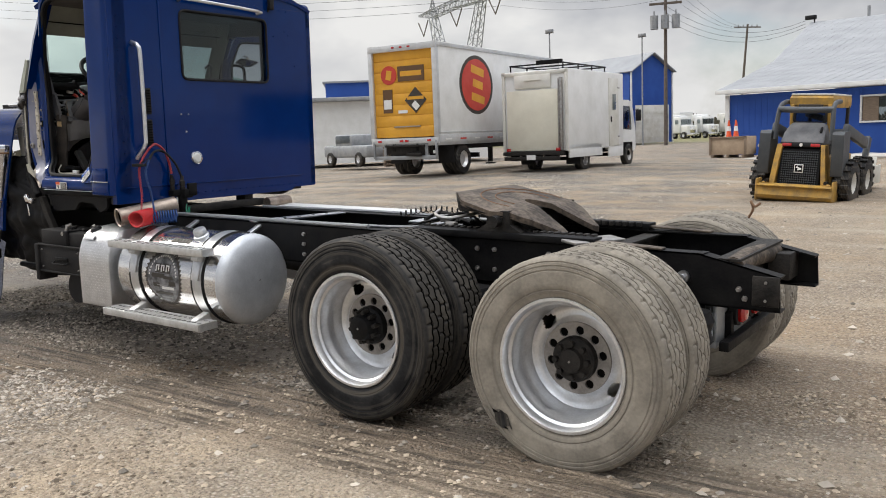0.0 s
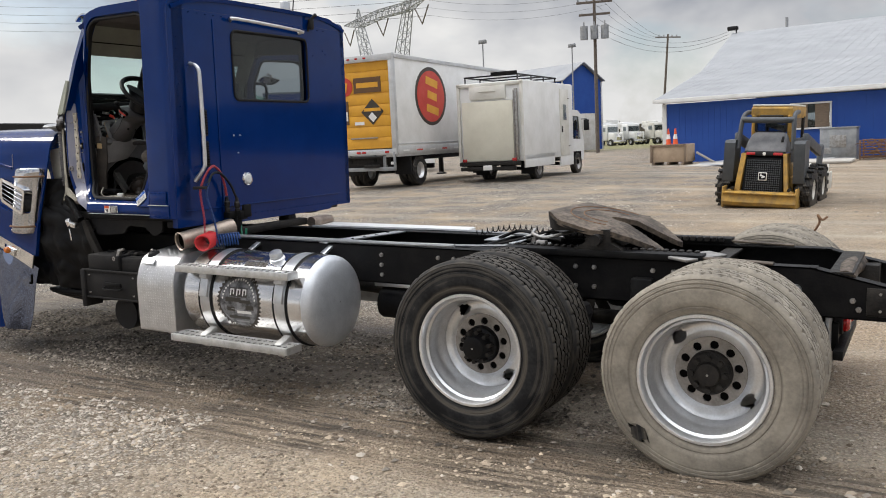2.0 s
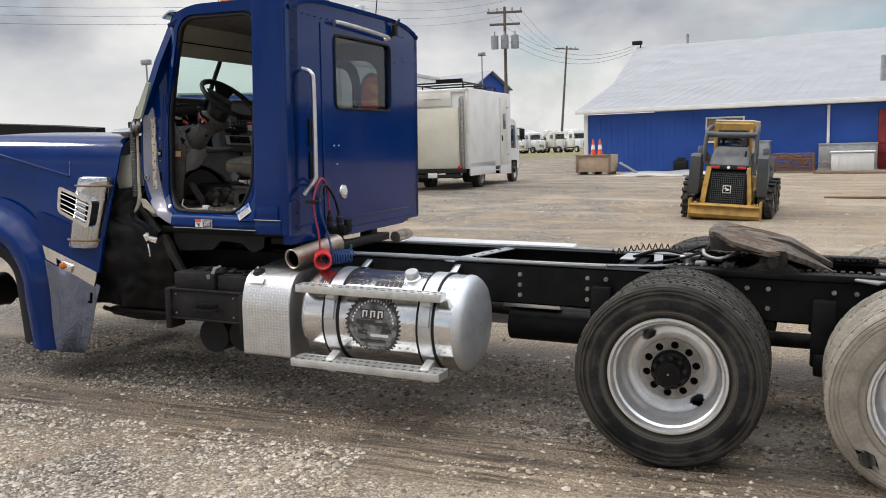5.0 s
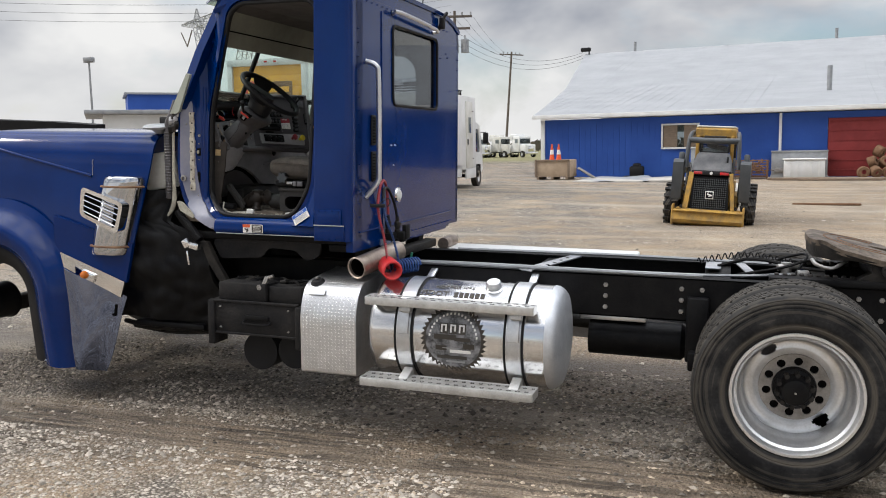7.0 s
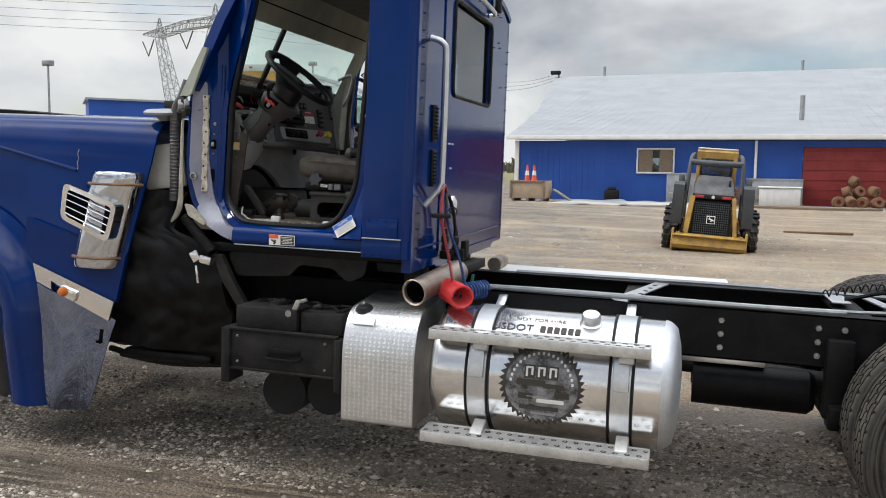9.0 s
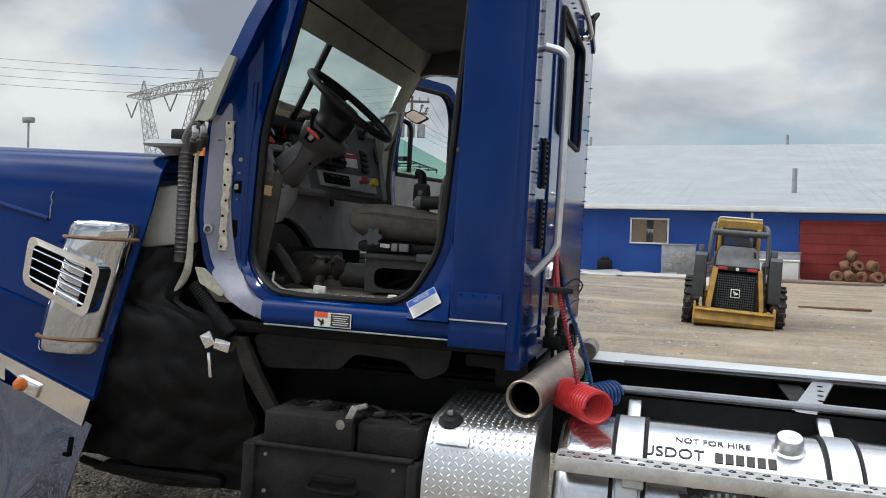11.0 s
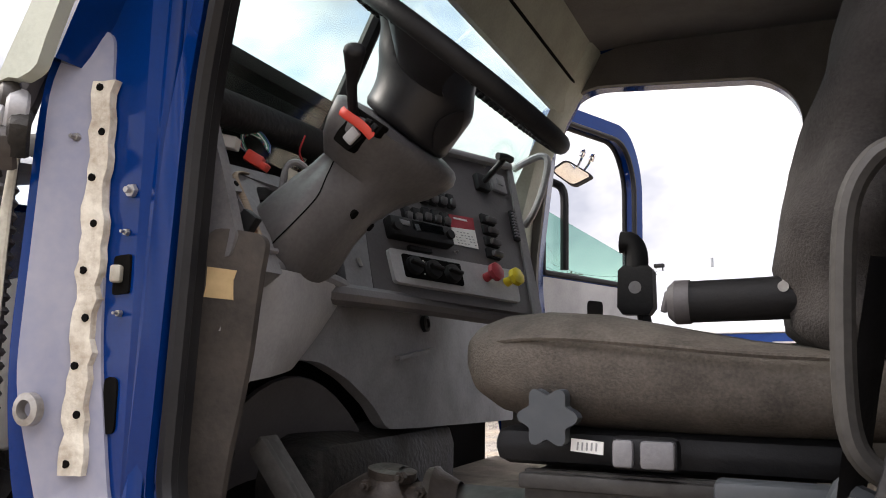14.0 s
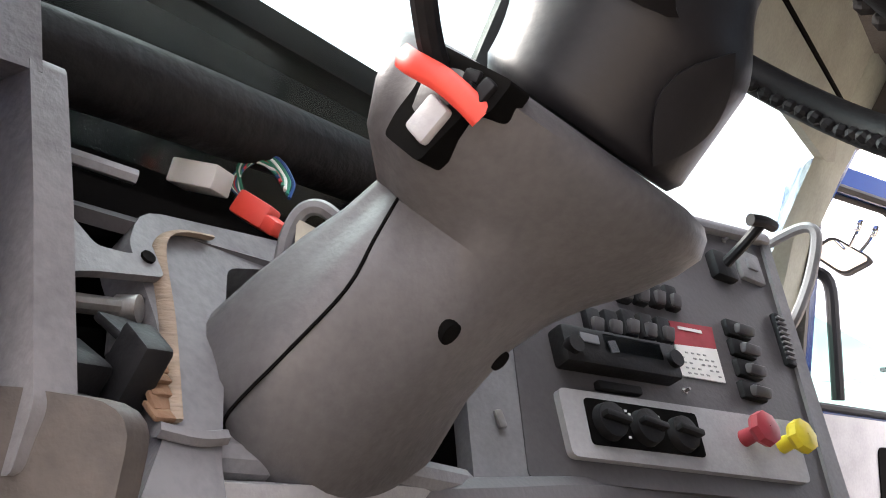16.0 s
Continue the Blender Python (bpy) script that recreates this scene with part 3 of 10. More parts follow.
def stones(name, count, x0, x1, y0, y1, s0, s1, seed, label, clump=0.0, kind="pebble"):
    dark_kind = kind == "pebble_dark"
    rng = np.random.default_rng(seed)
    base = np.array([(0, 0, 1), (0, 0, -0.6)] + [(math.cos(a * math.tau / 5), math.sin(a * math.tau / 5), 0.15 * (-1) ** a) for a in range(5)])
    px, py = rng.uniform(x0, x1, count), rng.uniform(y0, y1, count)
    if clump:
        keep = np.array([noise.noise((x * 0.9, y * 1.3, seed)) + 0.5 * noise.noise((x * 3.1, y * 3.7, seed)) for x, y in zip(px, py)])
        keep = keep + rng.uniform(-0.45, 0.45, count) > clump
        px, py = px[keep], py[keep]
    # few stones stay on the rolled damp track beside the truck and under it
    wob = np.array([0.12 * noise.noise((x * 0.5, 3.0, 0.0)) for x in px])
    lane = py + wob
    if dark_kind:
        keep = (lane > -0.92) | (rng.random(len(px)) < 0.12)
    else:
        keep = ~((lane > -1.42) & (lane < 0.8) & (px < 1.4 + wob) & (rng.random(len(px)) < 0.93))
    px, py = px[keep], py[keep]
    n = len(px)
    s = s0 + (s1 - s0) * rng.random(n) ** 4
    sx, sy, sz, a = s * rng.uniform(0.7, 1.3, n), s * rng.uniform(0.6, 1.1, n), s * rng.uniform(0.35, 0.75, n), rng.uniform(0, 6.28, n)
    pz = np.array([lie(x, y) for x, y in zip(px, py)]) + sz * 0.25
    jx = base[None, :, 0] * sx[:, None] * rng.uniform(0.75, 1.2, (n, 7))
    jy = base[None, :, 1] * sy[:, None] * rng.uniform(0.75, 1.2, (n, 7))
    ca, sa = np.cos(a)[:, None], np.sin(a)[:, None]
    vs = np.stack([px[:, None] + jx * ca - jy * sa, py[:, None] + jx * sa + jy * ca, pz[:, None] + base[None, :, 2] * sz[:, None]], -1).reshape(-1, 3)
    one = []
    for i in range(5):
        j = (i + 1) % 5
        one += [(0, 2 + i, 2 + j), (1, 2 + j, 2 + i)]
    fs = (np.array(one)[None] + 7 * np.arange(n)[:, None, None]).reshape(-1, 3)
    m = bpy.data.meshes.new(name)
    m.from_pydata(vs.tolist(), [], fs.tolist())
    m.materials.append(M[kind])
    return tagged(new(name, m), label, "gravel", kind="stuff")


pm = mat("loose_pebbles", (0.40, 0.35, 0.29), (0.25, 0.21, 0.17), 0.9, 0, 3, 60, 0.1)
gi = pm.node_tree.nodes.new("ShaderNodeNewGeometry")
rp = pm.node_tree.nodes.new("ShaderNodeValToRGB")
rp.color_ramp.elements[0].color, rp.color_ramp.elements[1].color = (0.15, 0.130, 0.106, 1), (0.60, 0.53, 0.445, 1)
pm.node_tree.links.new(gi.outputs["Random Per Island"], rp.inputs["Fac"])
pm.node_tree.links.new(rp.outputs["Color"], pm.node_tree.nodes["Principled BSDF"].inputs["Base Color"])
M["pebble"] = pm
# darker copy of the pebbles for the ground under the truck
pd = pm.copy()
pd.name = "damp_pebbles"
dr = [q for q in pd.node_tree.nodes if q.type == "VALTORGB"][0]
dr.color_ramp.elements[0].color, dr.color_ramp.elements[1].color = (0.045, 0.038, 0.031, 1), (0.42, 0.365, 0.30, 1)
M["pebble_dark"] = pd
pt = pm.copy()
pt.name = "tan_pebbles"
dr = [q for q in pt.node_tree.nodes if q.type == "VALTORGB"][0]
dr.color_ramp.elements[0].color, dr.color_ramp.elements[1].color = (0.11, 0.083, 0.058, 1), (0.55, 0.45, 0.335, 1)
M["pebble_tan"] = pt
stones("gravel", 85000, -6.6, -1.7, -3.9, 0.6, 0.004, 0.021, 3, "dense grey and tan gravel lying over the dirt", -0.12)
stones("gravel", 52000, -6.6, 1.4, -1.35, 0.9, 0.004, 0.022, 8, "darker gravel under the truck", -0.2, "pebble_dark")
stones("gravel", 80000, -2.4, 4.2, -4.4, 0.6, 0.004, 0.020, 6, "thinner scatter of tan gravel over packed dirt", 0.10, "pebble_tan")
stones("gravel", 1500, -6.5, 3.8, -4.2, 1.0, 0.012, 0.036, 5, "larger loose stones scattered over the dirt")
stones("gravel", 1600, -6.5, 1.6, -1.1, 0.6, 0.011, 0.036, 15, "larger dark stones under the truck", 0.0, "pebble_dark")
stones("gravel", 900, -3.0, 4.0, -4.3, -0.6, 0.013, 0.034, 17, "larger tan stones half sunk in the dirt", 0.05, "pebble_tan")
stones("gravel", 9000, -10, 14, 0.8, 17, 0.006, 0.04, 4, "sparse loose stones over the far side of the yard", -0.1)


# ---- the workshop ----
def workshop():
    # front wall runs from (-9.9, 38.9) to the east, falling back a little
    o = thing("workshop", "long low blue metal workshop with a pale roof", "building", pose(-9.9, 38.9, 0.1, 0, 0, -5.5), kind="")
    L, D, H, SKEW = 46.0, 67.5, 3.05, 0.185   # the left-hand end wall leans away
    f = lambda u, v, d: (u, d, v)
    win = [(6.25, 1.5), (7.95, 1.5), (7.95, 2.62), (6.25, 2.62)]
    door = [(13.8, 0.03), (17.9, 0.03), (17.9, 2.75), (13.8, 2.75)]
    solid("wall", "siding", o, lambda bm: plate(bm, [(0, 0), (L, 0), (L, H), (0, H)], [win, door], f, 0, 0.2), smooth=0)
    solid("wall", "siding", o, lambda bm: loft(bm, [[(x - SKEW * y, y, 0), (x + 0.2 - SKEW * y, y, 0), (x + 0.2 - SKEW * y, y, H), (x - SKEW * y, y, H)] for x, y in ((0.0, 0.205), (0.0, D - 0.2))]), smooth=0)
    solid("wall", "siding", o, lambda bm: box(bm, (L / 2, D, H / 2), (L, 0.2, H)), smooth=0)
    bm = BM()
    k = 0.15
    while k < L:
        if not (6.15 < k < 8.05 or 13.7 < k < 18.0):
            box(bm, (k, -0.005, H / 2), (0.03, 0.010, H))
        k += 0.3
    tagged(part("siding_ribs", bm, "siding", o, smooth=0), kind="stuff")
    prof = [(-0.5, 3.28), (15.5, 5.65), (34.0, 10.0), (52.0, 5.65), (D + 0.5, 3.28)]

    def roof_fn(u, v):
        s = v * (len(prof) - 1)
        i = min(int(s), len(prof) - 2)
        w = s - i
        y, z = [a + (b - a) * w for a, b in zip(prof[i], prof[i + 1])]
        return (-0.45 + u * (L + 0.9) - (1 - u) * SKEW * max(0, y), y, z)
    solid("roof", "roof", o, lambda bm: sheet(bm, roof_fn, 1, 16, 0.12), "pale grey standing seam metal roof", 0)
    bm = BM()
    for i in range(0, 88):
        x = -0.3 + i * 0.6 - 6.6
        k0 = max(0.0, (-x - 0.3) / SKEW)
        for (y0, z0), (y1, z1) in zip(prof[:2], prof[1:3]):
            a, b = Vector((x, y0, z0 + 0.01)), Vector((x, y1, z1 + 0.01))
            if k0 >= y1:
                continue
            a = a.lerp(b, max(0.0, (k0 - y0) / (y1 - y0)))
            box(bm, (a + b) / 2, (0.012, (b - a).length, 0.005), (math.degrees(math.atan2(b.z - a.z, b.y - a.y)), 0, 0))
    tagged(part("roof_seams", bm, "roof", o, smooth=0), kind="stuff")
    boxes("gutter", "white", o, ((L / 2, -0.5, 3.2), (L + 0.9, 0.16, 0.2)), ((L / 2, -0.24, 3.12), (L, 0.46, 0.08)), label="white gutter and fascia")
    boxes("corner_trim", "white", o, ((-0.02, -0.03, H / 2), (0.22, 0.1, H)))
    for x in (11.75, 19.5, 27.0):
        boxes("downpipe", "white", o, ((x, -0.08, H / 2), (0.12, 0.1, H)))
    w = boxes("window", "white", o, ((7.1, -0.03, 1.47), (1.85, 0.1, 0.08)), ((7.1, -0.03, 2.65), (1.85, 0.1, 0.08)), ((6.22, -0.03, 2.06), (0.08, 0.1, 1.2)), ((7.98, -0.03, 2.06), (0.08, 0.1, 1.2)), label="white framed window with brown shutters")
    boxes("shutter", "wood", w, ((6.62, 0.0, 2.06), (0.68, 0.05, 1.08)), label="weathered brown board")
    boxes("shutter", "wood", w, ((7.6, 0.0, 2.06), (0.62, 0.05, 1.08)))
    boxes("pane", "glass_dark", w, ((7.1, 0.06, 2.06), (0.5, 0.02, 1.1)))
    wd = boxes("door", "red_door", o, ((15.85, 0.06, 1.39), (4.06, 0.08, 2.7)), label="wide dull red sliding door")
    each("door_rib", "red_door", wd, *[((15.85, 0.01, 0.35 + 0.45 * i), (4.0, 0.03, 0.03)) for i in range(6)])
    solid("chimney", "galv", o, lambda bm: cyl(bm, (13.8, 7.0, 4.2), (13.8, 7.0, 5.7), 0.13))
    for x, h in ((-2.2, 0.7), (14.2, 0.7)):
        solid("vent_pipe", "galv", o, lambda bm, x=x, h=h: cyl(bm, (x, 34.0, 9.8), (x, 34.0, 10.1 + h), 0.12))
    solid("roof_lamp", "plastic", o, lambda bm: (cyl(bm, (-6.3, 33.6, 9.7), (-6.3, 33.6, 10.3), 0.06), box(bm, (-6.6, 33.6, 10.35), (0.9, 0.4, 0.35), bev=0.08)))
    return o


workshop()


def far_shed():
    o = thing("blue_shed", "narrow blue metal shed with white lower doors", "building", pose(-30.8, 76.4, 0.3, 0, 0, 66))
    f = lambda u, v, d: (u, d, v)
    W, H, R, D = 5.8, 7.1, 8.9, 24.0
    solid("gable_wall", "siding", o, lambda bm: plate(bm, [(0, 0), (W, 0), (W, H), (W / 2, R), (0, H)], [], f, 0, 0.2), smooth=0)
    solid("side_wall", "siding", o, lambda bm: box(bm, (0.1, D / 2, H / 2), (0.2, D, H)), smooth=0)
    solid("side_wall", "siding", o, lambda bm: box(bm, (W - 0.1, D / 2, H / 2), (0.2, D, H)), smooth=0)
    solid("roof", "roof", o, lambda bm: (box(bm, (W / 4 - 0.1, D / 2, (H + R) / 2 + 0.08), (3.6, D + 0.8, 0.1), (0, -31.8, 0)), box(bm, (W * 3 / 4 + 0.1, D / 2, (H + R) / 2 + 0.08), (3.6, D + 0.8, 0.1), (0, 31.8, 0))), smooth=0)
    wd = boxes("door", "white_dirty", o, ((W / 2, -0.04, 1.9), (4.6, 0.08, 3.8)), label="white sectional door")
    each("door_rib", "white_dirty", wd, *[((W / 2, -0.09, 0.6 * i), (4.5, 0.03, 0.04)) for i in range(1, 6)])
    each("trim", "white", o, ((0.05, -0.04, H / 2), (0.16, 0.1, H)), ((W - 0.05, -0.04, H / 2), (0.16, 0.1, H)))
    return o


far_shed()


def low_office():
    o = thing("white_shed", "low white shed with a flat overhanging roof", "building", pose(-32.2, 29.65, 0.35, 0, 0, 41))
    boxes("wall", "white", o, ((6.6, 3, 1.75), (10.8, 6, 3.5)), bev=0)
    boxes("roof", "galv", o, ((6.4, 3, 3.62), (12.2, 7.0, 0.22)), bev=0.03, label="flat grey roof with an overhang")
    boxes("upper_roof", "siding", o, ((7.0, 3.6, 4.2), (9.0, 4, 0.9)), bev=0, label="blue raised roof section")
    boxes("upper_roof_cap", "roof", o, ((7.0, 3.6, 4.7), (9.3, 4.3, 0.1)), bev=0)
    boxes("window", "siding", o, ((7.4, -0.02, 3.1), (2.2, 0.06, 0.5)), bev=0.01, label="blue panel under the eaves")
    return o


low_office()


def ground_sheet(x, y, w, d, turn, label, material="galv"):
    """A thin buckled sheet lying on the dirt."""
    o = solid("metal_sheet", material, None, lambda bm: sheet(bm, lambda u, v: ((u - 0.5) * w, (v - 0.5) * d, 0.03 + 0.05 * math.sin(5 * u + 3 * v) ** 2 + 0.04 * u * v), 10, 8, 0.012), label, 40)
    o.matrix_basis = pose(x, y, lie(x, y), 0, 0, turn)
    return tagged(o, label, "sheet")


ground_sheet(-5.3, 33.6, 3.2, 5.0, 12, "buckled grey metal sheet lying on the dirt")
ground_sheet(-3.0, 34.4, 2.6, 3.6, -8, "grey metal sheet lying before the blue workshop")

# ---- vehicles of the yard ----
def yard_wheel(parent, x, y, z, r, w, dirty=False):
    """A small road wheel whose axle lies along the x axis of its vehicle."""
    t = solid("wheel", "tyre", parent, lambda bm: lathe(bm, [(r * 0.55, -w / 2), (r * 0.92, -w / 2), (r, -w * 0.36), (r, w * 0.36), (r * 0.92, w / 2), (r * 0.55, w / 2), (r * 0.55, -w / 2)], (x, y, z), (1, 0, 0), 28))
    solid("rim", "rim" if not dirty else "steel", t, lambda bm: (lathe(bm, [(r * 0.56, -w * 0.5), (r * 0.56, -w * 0.42), (r * 0.48, -w * 0.4), (r * 0.42, -w * 0.2), (0.02, -w * 0.15)], (x, y, z), (1, 0, 0), 24), lathe(bm, [(r * 0.56, w * 0.5), (r * 0.48, w * 0.4), (r * 0.42, w * 0.2), (0.02, w * 0.15)], (x, y, z), (1, 0, 0), 24)))
    return t


def trailer():
    # rear face along x, body runs away along y
    z0 = 0.36
    o = thing("box_trailer", "long white box trailer with an orange roller door at its rear", "trailer", pose(-13.72, 17.15, z0, 0, 0, 4.4))
    W, H0, H1, L = 2.58, 1.2, 4.18, 9.7
    boxes("side_panel", "white", o, ((W / 2 - 0.03, L / 2, (H0 + H1) / 2), (0.06, L, H1 - H0)), bev=0.01, label="smooth white side panel")
    boxes("side_panel", "white", o, ((-W / 2 + 0.03, L / 2, (H0 + H1) / 2), (0.06, L, H1 - H0)), bev=0.01)
    boxes("roof", "white", o, ((0, L / 2, H1 + 0.02), (W, L, 0.05)), bev=0.01)
    boxes("floor", "silver", o, ((0, L / 2, H0 - 0.1), (W, L, 0.22)), bev=0.01)
    boxes("front_panel", "white", o, ((0, L, (H0 + H1) / 2), (W, 0.06, H1 - H0)), bev=0.01)
    boxes("rear_frame", "silver", o, ((-W / 2 + 0.07, 0, (H0 + H1) / 2), (0.16, 0.16, H1 - H0 + 0.1)), ((W / 2 - 0.07, 0, (H0 + H1) / 2), (0.16, 0.16, H1 - H0 + 0.1)), ((0, 0, H1 - 0.06), (W, 0.17, 0.2)), ((0, 0, H0 - 0.04), (W, 0.17, 0.18)), label="grey metal door frame")
    boxes("top_rail", "silver", o, ((W / 2 + 0.01, L / 2, H1 - 0.04), (0.05, L, 0.12)), bev=0.01)
    boxes("bottom_rail", "silver", o, ((W / 2 + 0.015, L / 2, H0 + 0.0), (0.05, L, 0.26)), ((W / 2 + 0.02, L / 2, H0 + 0.2), (0.03, L, 0.03)), bev=0.01)
    d = boxes("roller_door", "yellow", o, ((0, 0.045, H0 + 1.48), (W - 0.3, 0.03, 2.8)), bev=0.006, label="orange ribbed roller door")
    each("door_slat", "yellow", d, *[((0, 0.022, H0 + 0.08 + 0.35 * (i + 0.5)), (W - 0.3, 0.02, 0.338)) for i in range(8)], bev=0.006)
    boxes("handle_bar", "steel", d, ((0.1, -0.01, 1.62), (1.0, 0.04, 0.04)))
    # printed shapes on the door
    solid("print", "oval_red", d, lambda bm: cyl(bm, (-0.55, -0.01, 3.28), (-0.55, 0.012, 3.28), 0.3, n=28), "round red printed mark")
    boxes("print", "yellow", d, ((-0.55, -0.014, 3.28), (0.2, 0.004, 0.3), (0, 12, 0)), bev=0, label="yellow block of a printed mark")
    boxes("print", "print_brown", d, ((0.3, -0.004, 3.3), (1.0, 0.02, 0.48)), bev=0, label="dark brown printed block")
    boxes("print", "yellow", d, ((0.3, -0.016, 3.3), (0.8, 0.004, 0.16)), bev=0)
    solid("placard", "print_black", d, lambda bm: box(bm, (0.45, -0.006, 2.45), (0.58, 0.016, 0.58), (0, 45, 0)), "black diamond placard")
    boxes("placard", "yellow", d, ((0.45, -0.018, 2.52), (0.62, 0.004, 0.1)), bev=0)
    boxes("placard", "white", d, ((0.45, -0.017, 2.28), (0.25, 0.004, 0.2), (0, 45, 0)), bev=0)
    boxes("placard", "print_brown", d, ((-0.62, -0.004, 2.45), (0.36, 0.02, 0.75)), bev=0, label="maroon and white vertical label")
    boxes("placard", "white", d, ((-0.62, -0.017, 2.35), (0.3, 0.004, 0.3)), bev=0)
    boxes("placard", "white", d, ((-0.05, -0.006, 2.1), (0.35, 0.012, 0.1)), bev=0)
    # oval mark on the right side
    def oval(bm, ry, rz, x0, x1, n=40):
        a = [bm.verts.new((x1, 2.55 + ry * math.cos(k * math.tau / n), 2.95 + rz * math.sin(k * math.tau / n))) for k in range(n)]
        b = [bm.verts.new((x0, 2.55 + ry * math.cos(k * math.tau / n), 2.95 + rz * math.sin(k * math.tau / n))) for k in range(n)]
        bm.faces.new(a)
        for k in range(n):
            bm.faces.new((a[k], a[(k + 1) % n], b[(k + 1) % n], b[k]))
    x = W / 2
    e = solid("side_mark", "print_black", o, lambda bm: oval(bm, 1.18, 0.98, x, x + 0.006), "black rimmed red oval mark with yellow bars")
    solid("side_mark_field", "oval_red", e, lambda bm: oval(bm, 1.03, 0.86, x + 0.004, x + 0.011))
    for zc, ln in ((3.42, 0.9), (2.97, 0.7), (2.5, 0.9)):
        boxes("side_mark_bar", "yellow", e, ((x + 0.012, 2.62, zc), (0.008, ln, 0.26), (-10, 0, 0)), bev=0)
    # underneath
    boxes("bumper", "galv", o, ((0, -0.02, 0.62), (2.4, 0.1, 0.12)), ((-0.8, 0.02, 0.85), (0.1, 0.1, 0.6)), ((0.8, 0.02, 0.85), (0.1, 0.1, 0.6)), ((-1.2, -0.06, 0.88), (0.06, 0.08, 0.55)), ((1.2, -0.06, 0.88), (0.06, 0.08, 0.55)), label="dull steel rear underrun bar")
    boxes("lift_gate", "grimy", o, ((0, 0.15, 0.88), (1.7, 0.3, 0.3)), ((0, -0.05, 1.0), (1.5, 0.16, 0.06)), ((0.4, -0.1, 0.72), (0.5, 0.3, 0.1), (0, 0, 20)), label="folded dark lift gate")
    boxes("frame", "black", o, ((0.45, L / 2, 0.95), (0.12, L, 0.26)), ((-0.45, L / 2, 0.95), (0.12, L, 0.26)), ((0, 1.6, 0.6), (2.2, 0.16, 0.16)), ((0, 2.9, 0.6), (2.2, 0.16, 0.16)), bev=0.01)
    each("mud_flap", "plastic", o, ((0.95, 0.95, 0.7), (0.6, 0.03, 0.6)), ((-0.95, 0.95, 0.7), (0.6, 0.03, 0.6)))
    for sx in (-1, 1):
        yard_wheel(o, sx * 1.1, 1.6, 0.5, 0.5, 0.3)
        yard_wheel(o, sx * 0.78, 1.6, 0.5, 0.5, 0.28)
    each("landing_leg", "black", o, ((0.8, 7.4, 0.7), (0.15, 0.15, 1.0)), ((-0.8, 7.4, 0.7), (0.15, 0.15, 1.0)), ((0.8, 7.4, 0.15), (0.3, 0.3, 0.06)), ((-0.8, 7.4, 0.15), (0.3, 0.3, 0.06)))
    each("tail_lamp", "redlamp", o, *[((sx, -0.09, H0 - 0.04), (0.14, 0.03, 0.07)) for sx in (-0.95, -0.1, 0.1, 0.95)])
    each("clearance_lamp", "redlamp", o, *[((sx, -0.09, H1 - 0.05), (0.1, 0.03, 0.05)) for sx in (-0.3, 0, 0.3)])
    # sawtooth reflector strip
    for i in range(10):
        boxes("reflector", "oval_red" if i % 2 else "white", o, ((W / 2 + 0.046, 0.5 + i * 0.95, H0 - 0.02), (0.006, 0.4, 0.05)), bev=0)
    return o


trailer()


